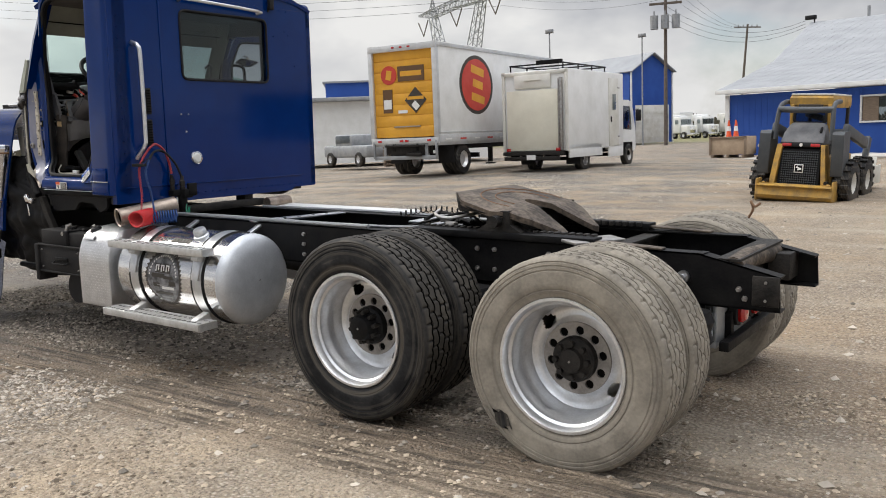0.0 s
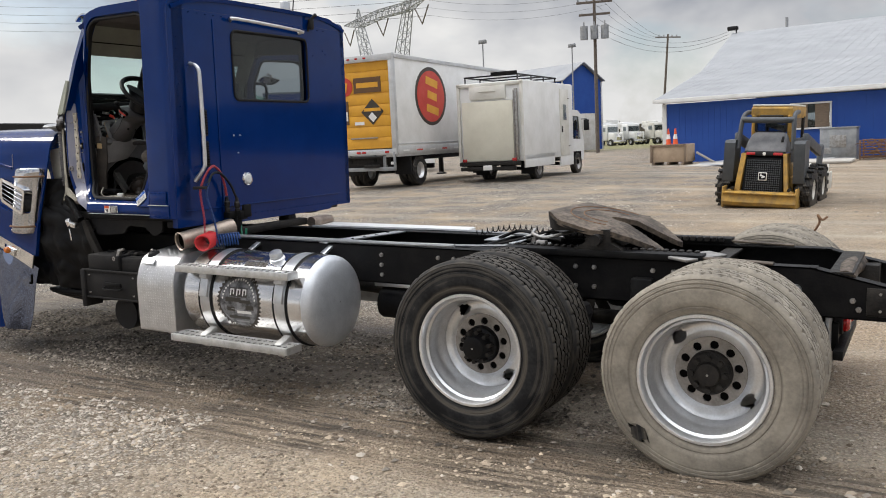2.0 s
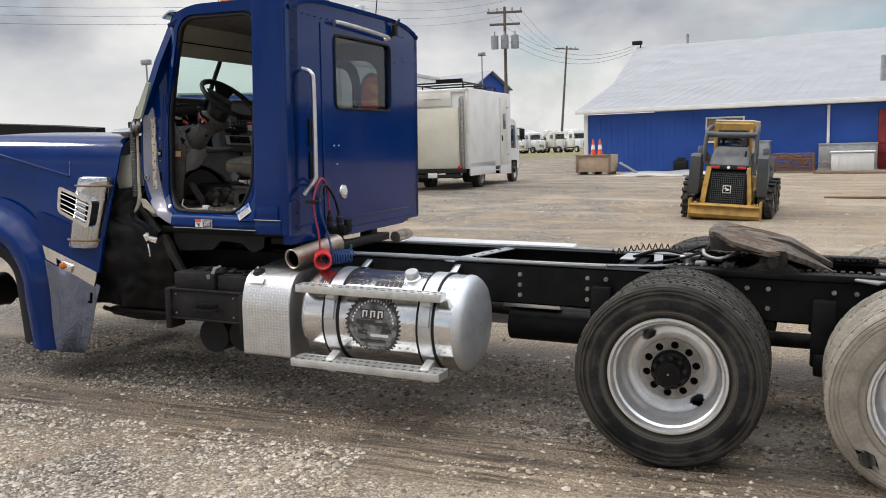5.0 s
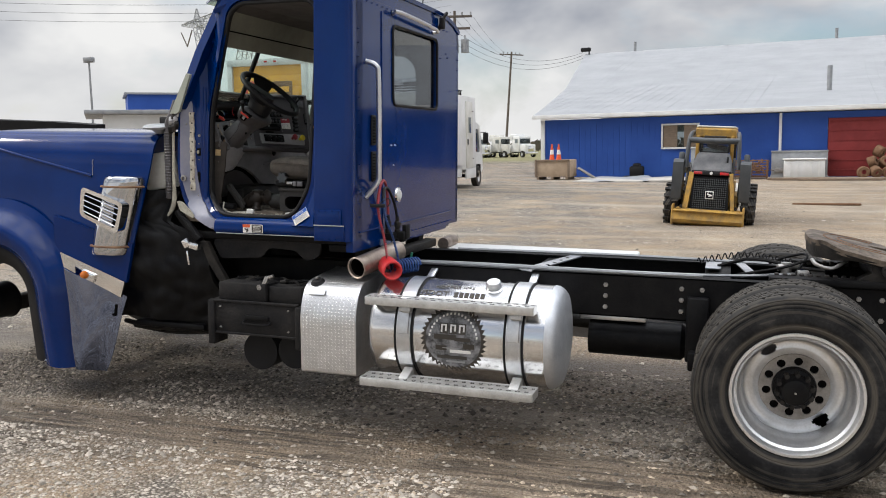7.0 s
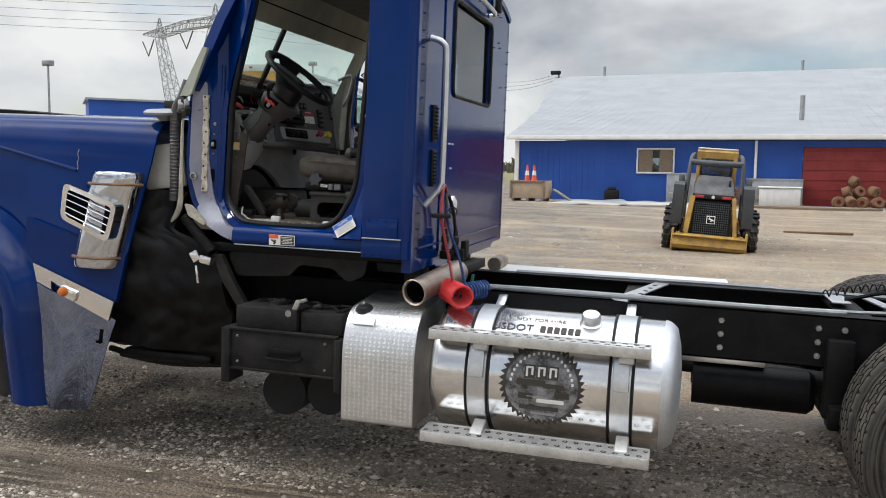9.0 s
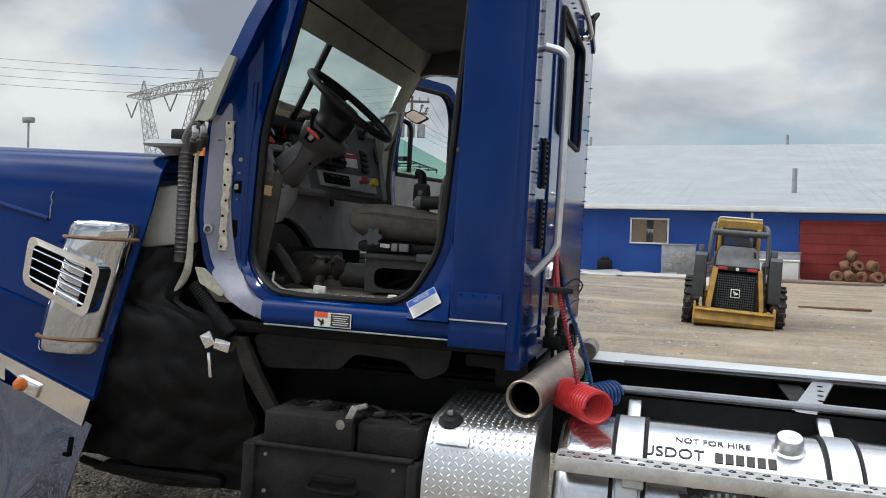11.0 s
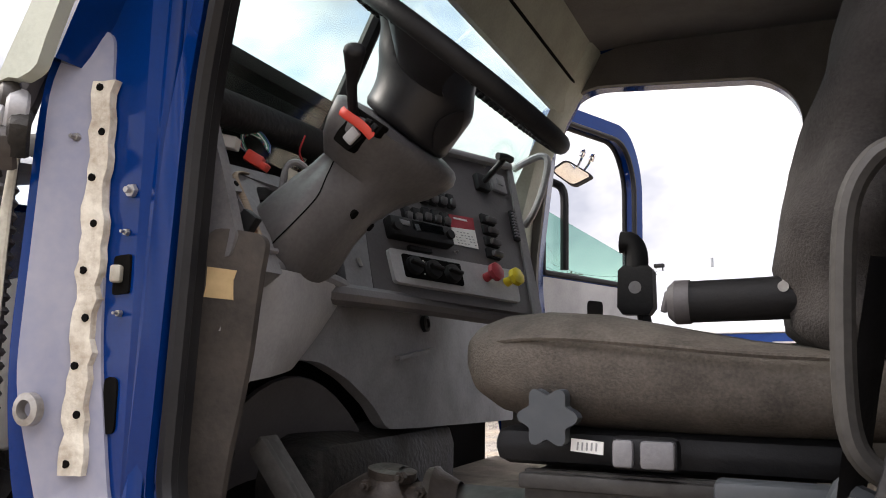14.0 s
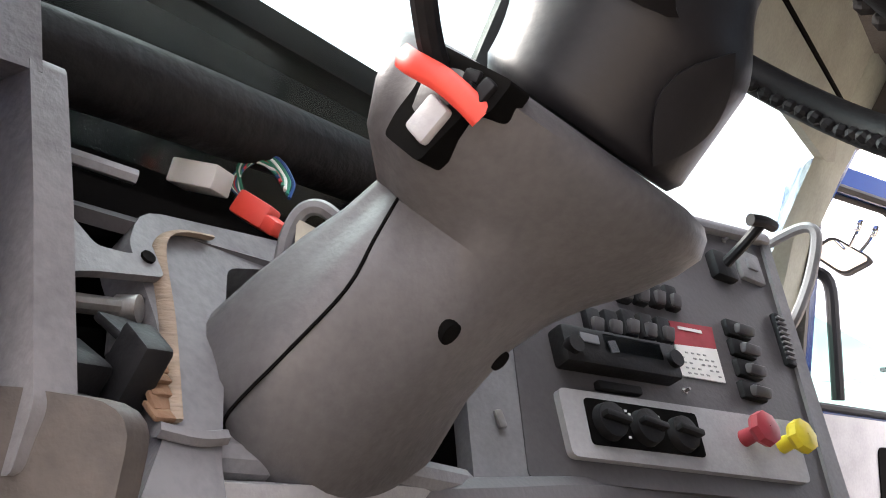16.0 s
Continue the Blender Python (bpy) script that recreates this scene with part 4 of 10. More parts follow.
def box_van():
    o = thing("box_truck", "small white box truck with a roof rack and cream rear door", "truck", pose(-10.42, 19.83, 0.3, 0, 0, 1.5))
    W, H0, H1, L = 2.4, 0.72, 3.32, 4.6
    body = boxes("body", "white", o, ((0, L / 2, (H0 + H1) / 2), (W, L, H1 - H0)), bev=0.04, label="white box body")
    boxes("rear_frame", "white_dirty", body, ((-W / 2 + 0.06, -0.02, (H0 + H1) / 2), (0.1, 0.06, H1 - H0)), ((W / 2 - 0.06, -0.02, (H0 + H1) / 2), (0.1, 0.06, H1 - H0)), ((0, -0.02, H1 - 0.08), (W, 0.06, 0.1)))
    boxes("lift_platform", "cream", o, ((-0.05, -0.09, 1.72), (1.84, 0.08, 1.95)), label="raised cream tail lift platform")
    boxes("upper_panel", "white_dirty", o, ((-0.05, -0.05, 2.98), (1.3, 0.05, 0.42)), ((-0.05, -0.09, 3.02), (0.6, 0.03, 0.04)))
    boxes("lift_arm", "steel", o, ((0.98, -0.1, 1.9), (0.09, 0.1, 2.3)), ((0.92, -0.16, 1.9), (0.03, 0.05, 2.2)))
    boxes("lower_gate", "grimy", o, ((0, -0.15, 0.66), (2.1, 0.35, 0.12)), ((0, -0.3, 0.5), (2.0, 0.08, 0.12)), ((-0.7, -0.1, 0.52), (0.2, 0.3, 0.2)), ((0.75, -0.1, 0.52), (0.2, 0.3, 0.2)))
    boxes("plate", "paper", o, ((0.0, -0.35, 0.53), (0.32, 0.02, 0.16)), label="pale number plate")
    for sx in (-0.9, 0.9):
        boxes("tail_lamp", "redlamp", o, ((sx, -0.2, 0.78), (0.14, 0.04, 0.1)))
    each("side_skirt", "white", o, ((W / 2 - 0.03, 1.35, 0.7), (0.06, 2.6, 0.42)), ((W / 2 - 0.03, 3.9, 0.6), (0.06, 1.3, 0.4)), ((-W / 2 + 0.03, 2.2, 0.7), (0.06, 4.2, 0.3)))
    dr = boxes("side_door", "white_dirty", o, ((W / 2 + 0.012, 3.65, 1.95), (0.03, 0.85, 2.35)), label="narrow side door with a small window")
    boxes("door_window", "glass_dark", dr, ((W / 2 + 0.035, 3.65, 2.3), (0.02, 0.28, 0.55)))
    boxes("door_handle", "plastic", dr, ((W / 2 + 0.05, 3.35, 1.7), (0.03, 0.06, 0.2)))
    boxes("hinge", "steel", dr, ((W / 2 + 0.04, 4.05, 2.8), (0.03, 0.14, 0.04)), ((W / 2 + 0.04, 4.05, 1.1), (0.03, 0.14, 0.04)))
    bm = BM()
    for sx in (-0.95, 0.95):
        tube(bm, [(sx, 0.1, H1 + 0.2), (sx, 3.6, H1 + 0.2)], 0.025)
        for y in (0.15, 1.3, 2.4, 3.5):
            tube(bm, [(sx, y, H1 - 0.02), (sx, y, H1 + 0.2)], 0.025)
    for y in (0.1, 1.2, 2.4, 3.6):
        tube(bm, [(-0.95, y, H1 + 0.2), (0.95, y, H1 + 0.2)], 0.025)
    box(bm, (0.5, 0.1, H1 + 0.26), (0.9, 0.1, 0.1))
    part("roof_rack", bm, "black", o, "black tube roof rack")
    # cab-over cab
    f = lambda u, v, d: (d, u, v)
    side = rounded([(4.62, 0.55), (6.0, 0.5), (6.35, 0.62), (6.36, 1.25), (6.0, 2.32), (5.7, 2.42), (4.62, 2.42)], [0, 0.1, 0.12, 0.2, 0.15, 0.15, 0], 4)
    arch = [(5.5 + 0.5 * math.cos(a), 0.42 + 0.5 * math.sin(a)) for a in (2.7, 2.2, 1.57, 0.95, 0.45)]
    wd = rounded([(4.95, 1.35), (6.02, 1.3), (5.82, 2.18), (4.95, 2.22)], 0.06, 3)
    cab = solid("cab", "white", o, lambda bm: plate(bm, side, [wd], f, 0.98, 0.94), "white cab-over cab")
    solid("cab_side", "white", cab, lambda bm: plate(bm, side, [wd], f, -0.98, -0.94))
    boxes("cab_shell", "white", cab, ((0, 5.2, 2.38), (1.9, 1.1, 0.06)), ((0, 6.33, 0.9), (1.9, 0.06, 0.75)), ((0, 4.66, 1.5), (1.9, 0.05, 1.8)))
    each("door_glass", "glass_dark", cab, ((0.955, 5.4, 1.76), (0.01, 1.06, 0.9)), ((-0.955, 5.4, 1.76), (0.01, 1.06, 0.9)))
    solid("windscreen", "glass_dark", cab, lambda bm: sheet(bm, lambda u, v: (-0.93 + 1.86 * u, 6.34 - 0.34 * v, 1.28 + 1.04 * v), 2, 2, 0.01))
    boxes("cab_seat", "plastic", cab, ((0.4, 5.1, 1.35), (0.5, 0.25, 0.8)), ((-0.4, 5.1, 1.35), (0.5, 0.25, 0.8)))
    boxes("mirror", "plastic", cab, ((1.16, 6.2, 1.85), (0.2, 0.1, 0.42)), ((1.06, 6.2, 2.08), (0.24, 0.03, 0.03)), bev=0.02)
    # black box painted in as the shade of the wheel arch
    boxes("wheel_arch", "hole", cab, ((0.96, 5.55, 0.62), (0.06, 0.95, 0.5)), bev=0.05)
    boxes("chassis", "black", o, ((0.4, 3.0, 0.62), (0.1, 6.2, 0.16)), ((-0.4, 3.0, 0.62), (0.1, 6.2, 0.16)), ((0, 1.6, 0.42), (1.9, 0.12, 0.12)), ((0, 5.55, 0.42), (1.9, 0.12, 0.12)))
    for sx in (-0.88, 0.9):
        yard_wheel(o, sx, 1.6, 0.4, 0.4, 0.26, True)
        yard_wheel(o, sx * 1.03, 5.55, 0.4, 0.4, 0.22, True)
    each("mud_flap", "plastic", o, ((0.85, 1.02, 0.5), (0.5, 0.03, 0.5)), ((-0.85, 1.02, 0.5), (0.5, 0.03, 0.5)))
    return o


box_van()


def skid_steer():
    o = thing("skid_steer_loader", "yellow and black skid steer loader with a caged cab", "loader", pose(-0.82, 12.98, 0.02, 0, 3.5, -2) @ Matrix.Diagonal((0.89, 1.25, 1, 1)))
    # its rear with the black engine door faces the truck; y runs to its front
    def door_pt(u, v):
        f = (v - 0.27) / 0.85
        return (u * (0.90 - 0.12 * f), -0.02 + 0.10 * f, v)
    g = solid("engine_door", "black", o, lambda bm: loft(bm, [[(*door_pt(-0.5, v)[:1], door_pt(0, v)[1] + d, v), (-door_pt(-0.5, v)[0], door_pt(0, v)[1] + d, v), (-door_pt(-0.5, v)[0], door_pt(0, v)[1] + 0.14, v), (door_pt(-0.5, v)[0], door_pt(0, v)[1] + 0.14, v)] for v, d in ((0.27, 0.03), (0.30, 0.0), (1.06, 0.0), (1.10, 0.03))]), "black perforated rear engine door")
    bm = BM()
    for i in range(17):
        for k in range(16):
            u, v, y = -0.36 + 0.045 * i, 0.34 + 0.045 * k, -0.02 + 0.10 * (0.07 + 0.045 * k) / 0.85
            cyl(bm, (u, y - 0.002, v), (u, y - 0.009, v), 0.016, n=6)
    tagged(part("grille", bm, "slate", g, smooth=0), kind="stuff")
    b = boxes("badge", "paper", g, ((0.0, 0.018, 0.69), (0.19, 0.016, 0.165), (-7, 0, 0)), bev=0.03, label="white rounded square badge")
    boxes("badge_field", "black", g, ((0.0, 0.009, 0.69), (0.155, 0.006, 0.13), (-7, 0, 0)), bev=0.0)
    boxes("badge_shape", "paper", g, ((0.0, 0.004, 0.70), (0.10, 0.005, 0.028), (-7, 18, 0)), ((0.02, 0.004, 0.675), (0.085, 0.005, 0.022), (-7, -14, 0)), ((-0.035, 0.004, 0.72), (0.02, 0.005, 0.05), (-7, 20, 0)), bev=0.0)
    boxes("lamp_band", "plastic", o, ((0, 0.10, 1.15), (0.90, 0.10, 0.10), (-7, 0, 0)), bev=0.02, label="dark band over the engine door")
    for sx in (-0.30, 0.30):
        boxes("rear_lamp", "redlamp", o, ((sx, 0.045, 1.15), (0.20, 0.02, 0.06), (-7, 0, 0)), bev=0.01)
    solid("reverse_lamp", "paper", o, lambda bm: cyl(bm, (0, 0.055, 1.15), (0, 0.035, 1.15), 0.035, n=14))
    solid("engine_hood", "hood_grey", o, lambda bm: loft(bm, [[(-w, y, z), (-w + 0.06, y - 0.01, z + 0.02), (w - 0.06, y - 0.01, z + 0.02), (w, y, z), (w, 0.75, z - 0.02), (-w, 0.75, z - 0.02)] for w, y, z in ((0.45, 0.09, 1.18), (0.45, 0.11, 1.24), (0.43, 0.22, 1.38), (0.39, 0.36, 1.52), (0.36, 0.42, 1.56))]), "dusty dark grey sloping engine hood", 40)
    boxes("hood_catch", "plastic", o, ((0.34, 0.23, 1.44), (0.05, 0.06, 0.13), (-40, 0, 0)), bev=0.015)
    for sx, tw in ((-1, 0.115), (1, 0.085)):
        solid("rear_post", "machine_yellow", o, lambda bm: loft(bm, [[(sx * (x - tw), y, z), (sx * x, y, z), (sx * x, y + 0.28, z), (sx * (x - tw), y + 0.28, z)] for x, y, z in ((0.60, -0.07, 0.30), (0.55, -0.03, 0.75), (0.50, 0.04, 1.16))]), "yellow slanted frame post")
        boxes("post_foot", "machine_yellow", o, ((sx * 0.66, -0.10, 0.34), (0.13, 0.10, 0.16), (0, sx * 12, 0)), bev=0.03)
        solid("hinge_pin", "grimy", o, lambda bm: cyl(bm, (sx * 0.62, -0.15, 0.44), (sx * 0.62, -0.02, 0.44), 0.035, n=12))
    solid("bumper", "machine_yellow", o, lambda bm: loft(bm, [[(x, -0.20, 0.10), (x, -0.24, 0.17), (x, -0.20, 0.33), (x, -0.10, 0.36), (x, 0.10, 0.36), (x, 0.12, 0.06), (x, -0.08, 0.05)] for x in (-0.80, -0.78, 0.0, 0.78, 0.80)]), "yellow folded steel rear bumper", 25)
    boxes("bumper_lip", "machine_yellow", o, ((0, -0.16, 0.365), (1.56, 0.20, 0.025), (8, 0, 0)), bev=0.008)
    each("bumper_cheek", "machine_yellow", o, ((-0.80, -0.02, 0.26), (0.05, 0.40, 0.44)), ((0.80, -0.02, 0.26), (0.05, 0.40, 0.44)), bev=0.03)
    boxes("body", "machine_yellow", o, ((0, 1.05, 0.62), (1.0, 1.8, 0.6)), ((-0.56, 1.0, 0.5), (0.14, 1.6, 0.36)), ((0.56, 1.0, 0.5), (0.14, 1.6, 0.36)), bev=0.03, label="yellow lower body")
    cab = solid("cab_roof", "machine_yellow", o, lambda bm: loft(bm, [[(-w, y0, z), (w, y0, z), (w, 1.75, z), (-w, 1.75, z)] for w, y0, z in ((0.44, 0.56, 1.88), (0.46, 0.46, 1.93), (0.46, 0.45, 2.07), (0.44, 0.50, 2.12))]), "yellow cab roof", 30)
    boxes("roof_top", "white_dirty", cab, ((0, 1.12, 2.135), (0.90, 1.28, 0.035)), bev=0.015, label="pale dusty roof top")
    boxes("roof_slot", "print_black", cab, ((0, 0.455, 1.915), (0.52, 0.03, 0.05)), bev=0.01)
    for sx in (-1, 1):
        boxes("cab_post", "machine_yellow", cab, ((sx * 0.40, 0.50, 1.66), (0.09, 0.08, 0.56), (5, 0, 0)), bev=0.02)
        boxes("cab_post", "grimy", cab, ((sx * 0.42, 1.66, 1.40), (0.07, 0.09, 1.1)), bev=0.02)
        boxes("cab_side", "slate", cab, ((sx * 0.44, 1.1, 1.20), (0.04, 1.1, 0.5)), bev=0.01)
    solid("rear_window", "plastic", cab, lambda bm: plate(bm, rounded([(-0.36, 1.56), (0.36, 1.56), (0.36, 1.86), (-0.36, 1.86)], 0.09, 5), [rounded([(-0.315, 1.60), (0.315, 1.60), (0.315, 1.82), (-0.315, 1.82)], 0.06, 5)], lambda u, v, d: (u, 0.45 + d, v), -0.01, 0.04), "rounded rear window in black rubber")
    solid("pane", "glass_dark", cab, lambda bm: box(bm, (0, 0.47, 1.71), (0.66, 0.012, 0.26)))
    solid("headrest", "dash_light", cab, lambda bm: box(bm, (0.05, 0.72, 1.70), (0.50, 0.05, 0.13), (0, 14, 0), 0.02), "pale folded sheet behind the window")
    bm = BM()
    for sx in (-1, 1):
        tube(bm, [(sx * 0.60, 0.10, 1.25), (sx * 0.585, 0.14, 1.60), (sx * 0.565, 0.20, 1.86), (sx * 0.545, 0.38, 1.97), (sx * 0.52, 0.75, 2.0)], 0.05, 10, 4)
    tube(bm, [(-0.57, 0.19, 1.84), (-0.2, 0.15, 1.83), (0.2, 0.15, 1.83), (0.57, 0.19, 1.84)], 0.062, 12, 3)
    part("roll_bar", bm, "slate", o, "slate grey tube guard round the cab rear")
    for sx in (-1, 1):
        solid("arm_tower", "slate", o, lambda bm: loft(bm, [[(sx * (0.66 + a), y, z), (sx * (0.90 + a), y, z), (sx * (0.90 + a), y + 0.42, z), (sx * (0.66 + a), y + 0.42, z)] for y, z, a in ((0.02, 0.56, 0.0), (0.0, 0.60, 0.0), (0.0, 1.36, -0.02), (0.05, 1.42, -0.02))]), "slate grey lift arm tower", 30)
        boxes("lift_arm", "slate", o, ((sx * 0.76, 1.25, 1.30), (0.13, 1.6, 0.22), (-12, 0, 0)), ((sx * 0.76, 2.12, 0.82), (0.12, 0.2, 0.95), (-20, 0, 0)), bev=0.03)
        solid("lift_ram", "grimy", o, lambda bm: cyl(bm, (sx * 0.62, 0.45, 0.60), (sx * 0.64, 1.20, 1.20), 0.03, n=10))
        for y in (0.46, 1.50):
            r, w, wx = 0.46, 0.32, sx * 0.88
            tt = solid("wheel", "tyre", o, lambda bm: lathe(bm, [(0.22, -w / 2), (0.38, -w / 2), (r - 0.03, -w * 0.40), (r - 0.02, 0), (r - 0.03, w * 0.40), (0.38, w / 2), (0.22, w / 2), (0.22, -w / 2)], (wx, y, 0.42), (1, 0, 0), 28), "knobbly loader wheel")
            bm = BM()
            for k in range(16):
                for s2 in (-1, 1):
                    q = k * math.tau / 16 + s2 * 0.1
                    box(bm, (wx + s2 * 0.085, y + (r - 0.012) * math.cos(q), 0.42 + (r - 0.012) * math.sin(q)), (0.17, 0.05, 0.08), (math.degrees(q), 0, 0), 0.006, 1)
            part("tread_lug", bm, "tyre", tt, "deep tread lugs", smooth=0)
            solid("rim", "white_dirty", tt, lambda bm: lathe(bm, [(0.23, sx * 0.15), (0.18, sx * 0.05), (0.02, sx * 0.05)], (wx, y, 0.42), (1, 0, 0), 20), "pale dusty rim")
    boxes("bucket", "white_dirty", o, ((0, 2.60, 0.30), (1.9, 0.6, 0.06), (-8, 0, 0)), ((0, 2.35, 0.55), (1.9, 0.06, 0.60), (-20, 0, 0)), ((-0.94, 2.55, 0.45), (0.04, 0.6, 0.4)), ((0.94, 2.55, 0.45), (0.04, 0.6, 0.4)), bev=0.02, label="pale worn bucket")
    return o


skid_steer()


# ---- the truck ----
# All its parts are given in its own frame: x runs to the rear, y to its right-hand side, z up; it stands 1.4 degrees nose up.
truck = thing("semi_truck", "dark blue day cab road tractor with the driver door missing", "truck", Matrix.Translation((0.66, 0, 0)) @ pose(0, 0, 0, 0, 1.4, 0) @ Matrix.Translation((-0.66, 0, 0)))
P = truck
CABY0, CABY1 = -0.87, 1.32   # cab sides
BACK = -2.63                  # cab rear wall


def bolts(bm, places, r=0.016, h=0.012, axis=(0, -1, 0)):
    for p in places:
        p = Vector(p)
        cyl(bm, p, p + Vector(axis) * h, r, r * 0.9, 6)
        cyl(bm, p + Vector(axis) * h, p + Vector(axis) * (h + 0.008), r * 0.5, r * 0.45, 6)


# frame rails: channels with a drooping tail
def rail(side):
    y = side * 0.43
    prof = [(-4.9, 0.965), (1.69, 0.965), (2.09, 0.875), (2.10, 0.705), (1.6, 0.70), (-4.9, 0.70)]
    def make(bm):
        plate(bm, prof, [], lambda u, v, d: (u, d, v), y, y - side * 0.01)
        for z, x1 in ((0.961, 1.72), (0.704, 1.6)):
            box(bm, ((-4.9 + x1) / 2, y - side * 0.045, z), (x1 + 4.9, 0.09, 0.009))
        box(bm, (1.89, y - side * 0.045, 0.917), (0.42, 0.09, 0.009), (0, 12.7, 0))
        box(bm, (1.85, y - side * 0.045, 0.704), (0.50, 0.09, 0.009))
    r = solid("frame_rail", "black", P, make, "black painted steel frame rail")
    bm = BM()
    yo = y + side * 0.0
    pts = [(x, yo, z) for x in (-1.08, -0.62, -0.5) for z in (0.76, 0.83, 0.90)] + [(x, yo, z) for x in (0.36, 0.48, 0.84, 0.96) for z in (0.78, 0.9)] + [(1.9, yo, 0.80), (2.03, yo, 0.845), (2.03, yo, 0.755), (1.93, yo, 0.755), (1.62, yo, 0.84)]
    bolts(bm, pts, axis=(0, side, 0))
    tagged(part("bolt", bm, "steel", r), kind="stuff")
    return r


rail(-1)
rail(1)
for x, w in ((-1.55, 0.10), (-0.42, 0.16), (0.2, 0.08), (1.15, 0.10), (1.84, 0.12)):
    def make(bm, x=x, w=w):
        box(bm, (x, 0, 0.94), (w, 0.84, 0.012))
        box(bm, (x, 0, 0.84), (0.014, 0.84, 0.2))
        box(bm, (x, 0, 0.73), (w, 0.84, 0.012))
    solid("crossmember", "grimy" if x > 0 else "black", P, make)
each("crossmember_bracket", "alu", P, ((-1.5, -0.05, 0.965), (0.09, 0.8, 0.012), (0, 0, -14)), ((-0.45, 0.16, 0.972), (0.10, 0.3, 0.012)), ((-0.25, 0.1, 0.972), (0.06, 0.4, 0.012), (0, 0, 8)), label="bare aluminium bracket")
bm = BM()
for i in range(4):
    cyl(bm, (-1.5 + 0.02 * i, -0.2 + 0.13 * i, 0.966), (-1.5 + 0.02 * i, -0.2 + 0.13 * i, 0.973), 0.013, n=10)
part("bracket_hole", bm, "hole", P)
# thin air and wiring lines along the top of the rail
bm = BM()
tube(bm, [(-2.5, -0.40, 0.975), (-1.9, -0.42, 0.985), (-1.0, -0.41, 0.98), (-0.5, -0.42, 0.985)], 0.014, 8, 5)
tube(bm, [(-2.3, -0.34, 0.97), (-1.4, -0.36, 0.975), (-0.4, -0.30, 0.975), (0.1, -0.2, 1.0)], 0.01, 6, 5)
tube(bm, [(-2.3, 0.33, 0.98), (-1.0, 0.36, 0.985), (0.0, 0.3, 0.98)], 0.012, 6, 5)
part("air_line", bm, "galv", P, "grey air line along the frame")
bm = BM()
tube(bm, [(-2.4, 0.6, 0.93), (-1.9, 0.62, 0.95), (-1.3, 0.6, 0.94), (-0.9, 0.62, 0.93)], 0.035, 8, 5, flat=0.4)
part("white_fairing_edge", bm, "white", P, "white edge of the far side fairing")
solid("far_fairing", "white", P, lambda bm: box(bm, (-1.75, 0.72, 0.93), (1.5, 0.24, 0.05), (3, 0, 0), 0.015), "white far side tank top")
solid("far_tank", "alu", P, lambda bm: cyl(bm, (-2.4, 0.72, 0.6), (-1.25, 0.72, 0.6), 0.31, n=36), "far side fuel tank")
# air tanks and shaft between the rails
solid("air_tank", "black", P, lambda bm: (cyl(bm, (-1.2, -0.22, 0.52), (-0.62, -0.22, 0.52), 0.115, n=24), lathe(bm, [(0.115, 0), (0.09, 0.03), (0.02, 0.045)], (-0.62, -0.22, 0.52), (1, 0, 0), 24)), "black air tank under the frame")
solid("air_tank", "black", P, lambda bm: (cyl(bm, (-1.2, 0.22, 0.52), (-0.62, 0.22, 0.52), 0.115, n=24), lathe(bm, [(0.115, 0), (0.09, 0.03), (0.02, 0.045)], (-0.62, 0.22, 0.52), (1, 0, 0), 24)))
solid("drive_shaft", "grimy", P, lambda bm: (cyl(bm, (-3.0, 0, 0.66), (-0.2, 0, 0.52), 0.055), cyl(bm, (-0.2, 0, 0.52), (0.1, 0, 0.5), 0.09), cyl(bm, (0.15, 0, 0.5), (1.2, 0, 0.5), 0.05)))
boxes("tank_bracket", "alu", P, ((-1.05, -0.25, 0.655), (0.42, 0.05, 0.03)), label="pale strap above the air tank")


# axles, suspension
for xa in (0.0, 1.31):
    def make(bm, xa=xa):
        cyl(bm, (xa, -0.98, 0.5), (xa, 0.98, 0.5), 0.07, n=16)
        lathe(bm, [(0.06, -0.26), (0.16, -0.2), (0.24, -0.06), (0.24, 0.08), (0.15, 0.2), (0.06, 0.26)], (xa, 0, 0.5), (1, 0, 0), 24)
    solid("drive_axle", "grimy", P, make, "greasy black drive axle")
    for side in (-1, 1):
        boxes("suspension_hanger", "black", P, ((xa - 0.52, side * 0.47, 0.66), (0.13, 0.07, 0.40)), ((xa - 0.52, side * 0.5, 0.48), (0.09, 0.13, 0.12)), ((xa - 0.26, side * 0.5, 0.47), (0.5, 0.07, 0.07), (0, -3, 0)), bev=0.015)
        solid("air_spring", "plastic", P, lambda bm, xa=xa, side=side: lathe(bm, [(0.03, 0), (0.1, 0.01), (0.13, 0.05), (0.115, 0.1), (0.13, 0.15), (0.11, 0.2), (0.03, 0.21)], (xa + 0.36, side * 0.5, 0.48), (0, 0, 1), 22))
        solid("brake_chamber", "black", P, lambda bm, xa=xa, side=side: (cyl(bm, (xa + 0.2, side * 0.34, 0.66), (xa + 0.42, side * 0.34, 0.66), 0.085, n=18), cyl(bm, (xa + 0.28, side * 0.34, 0.66), (xa + 0.30, side * 0.34, 0.66), 0.1, n=18)))
        solid("shock_absorber", "grimy", P, lambda bm, xa=xa, side=side: (cyl(bm, (xa + 0.22, side * 0.52, 0.42), (xa + 0.1, side * 0.5, 0.66), 0.04), cyl(bm, (xa + 0.1, side * 0.5, 0.66), (xa + 0.04, side * 0.48, 0.86), 0.03)))


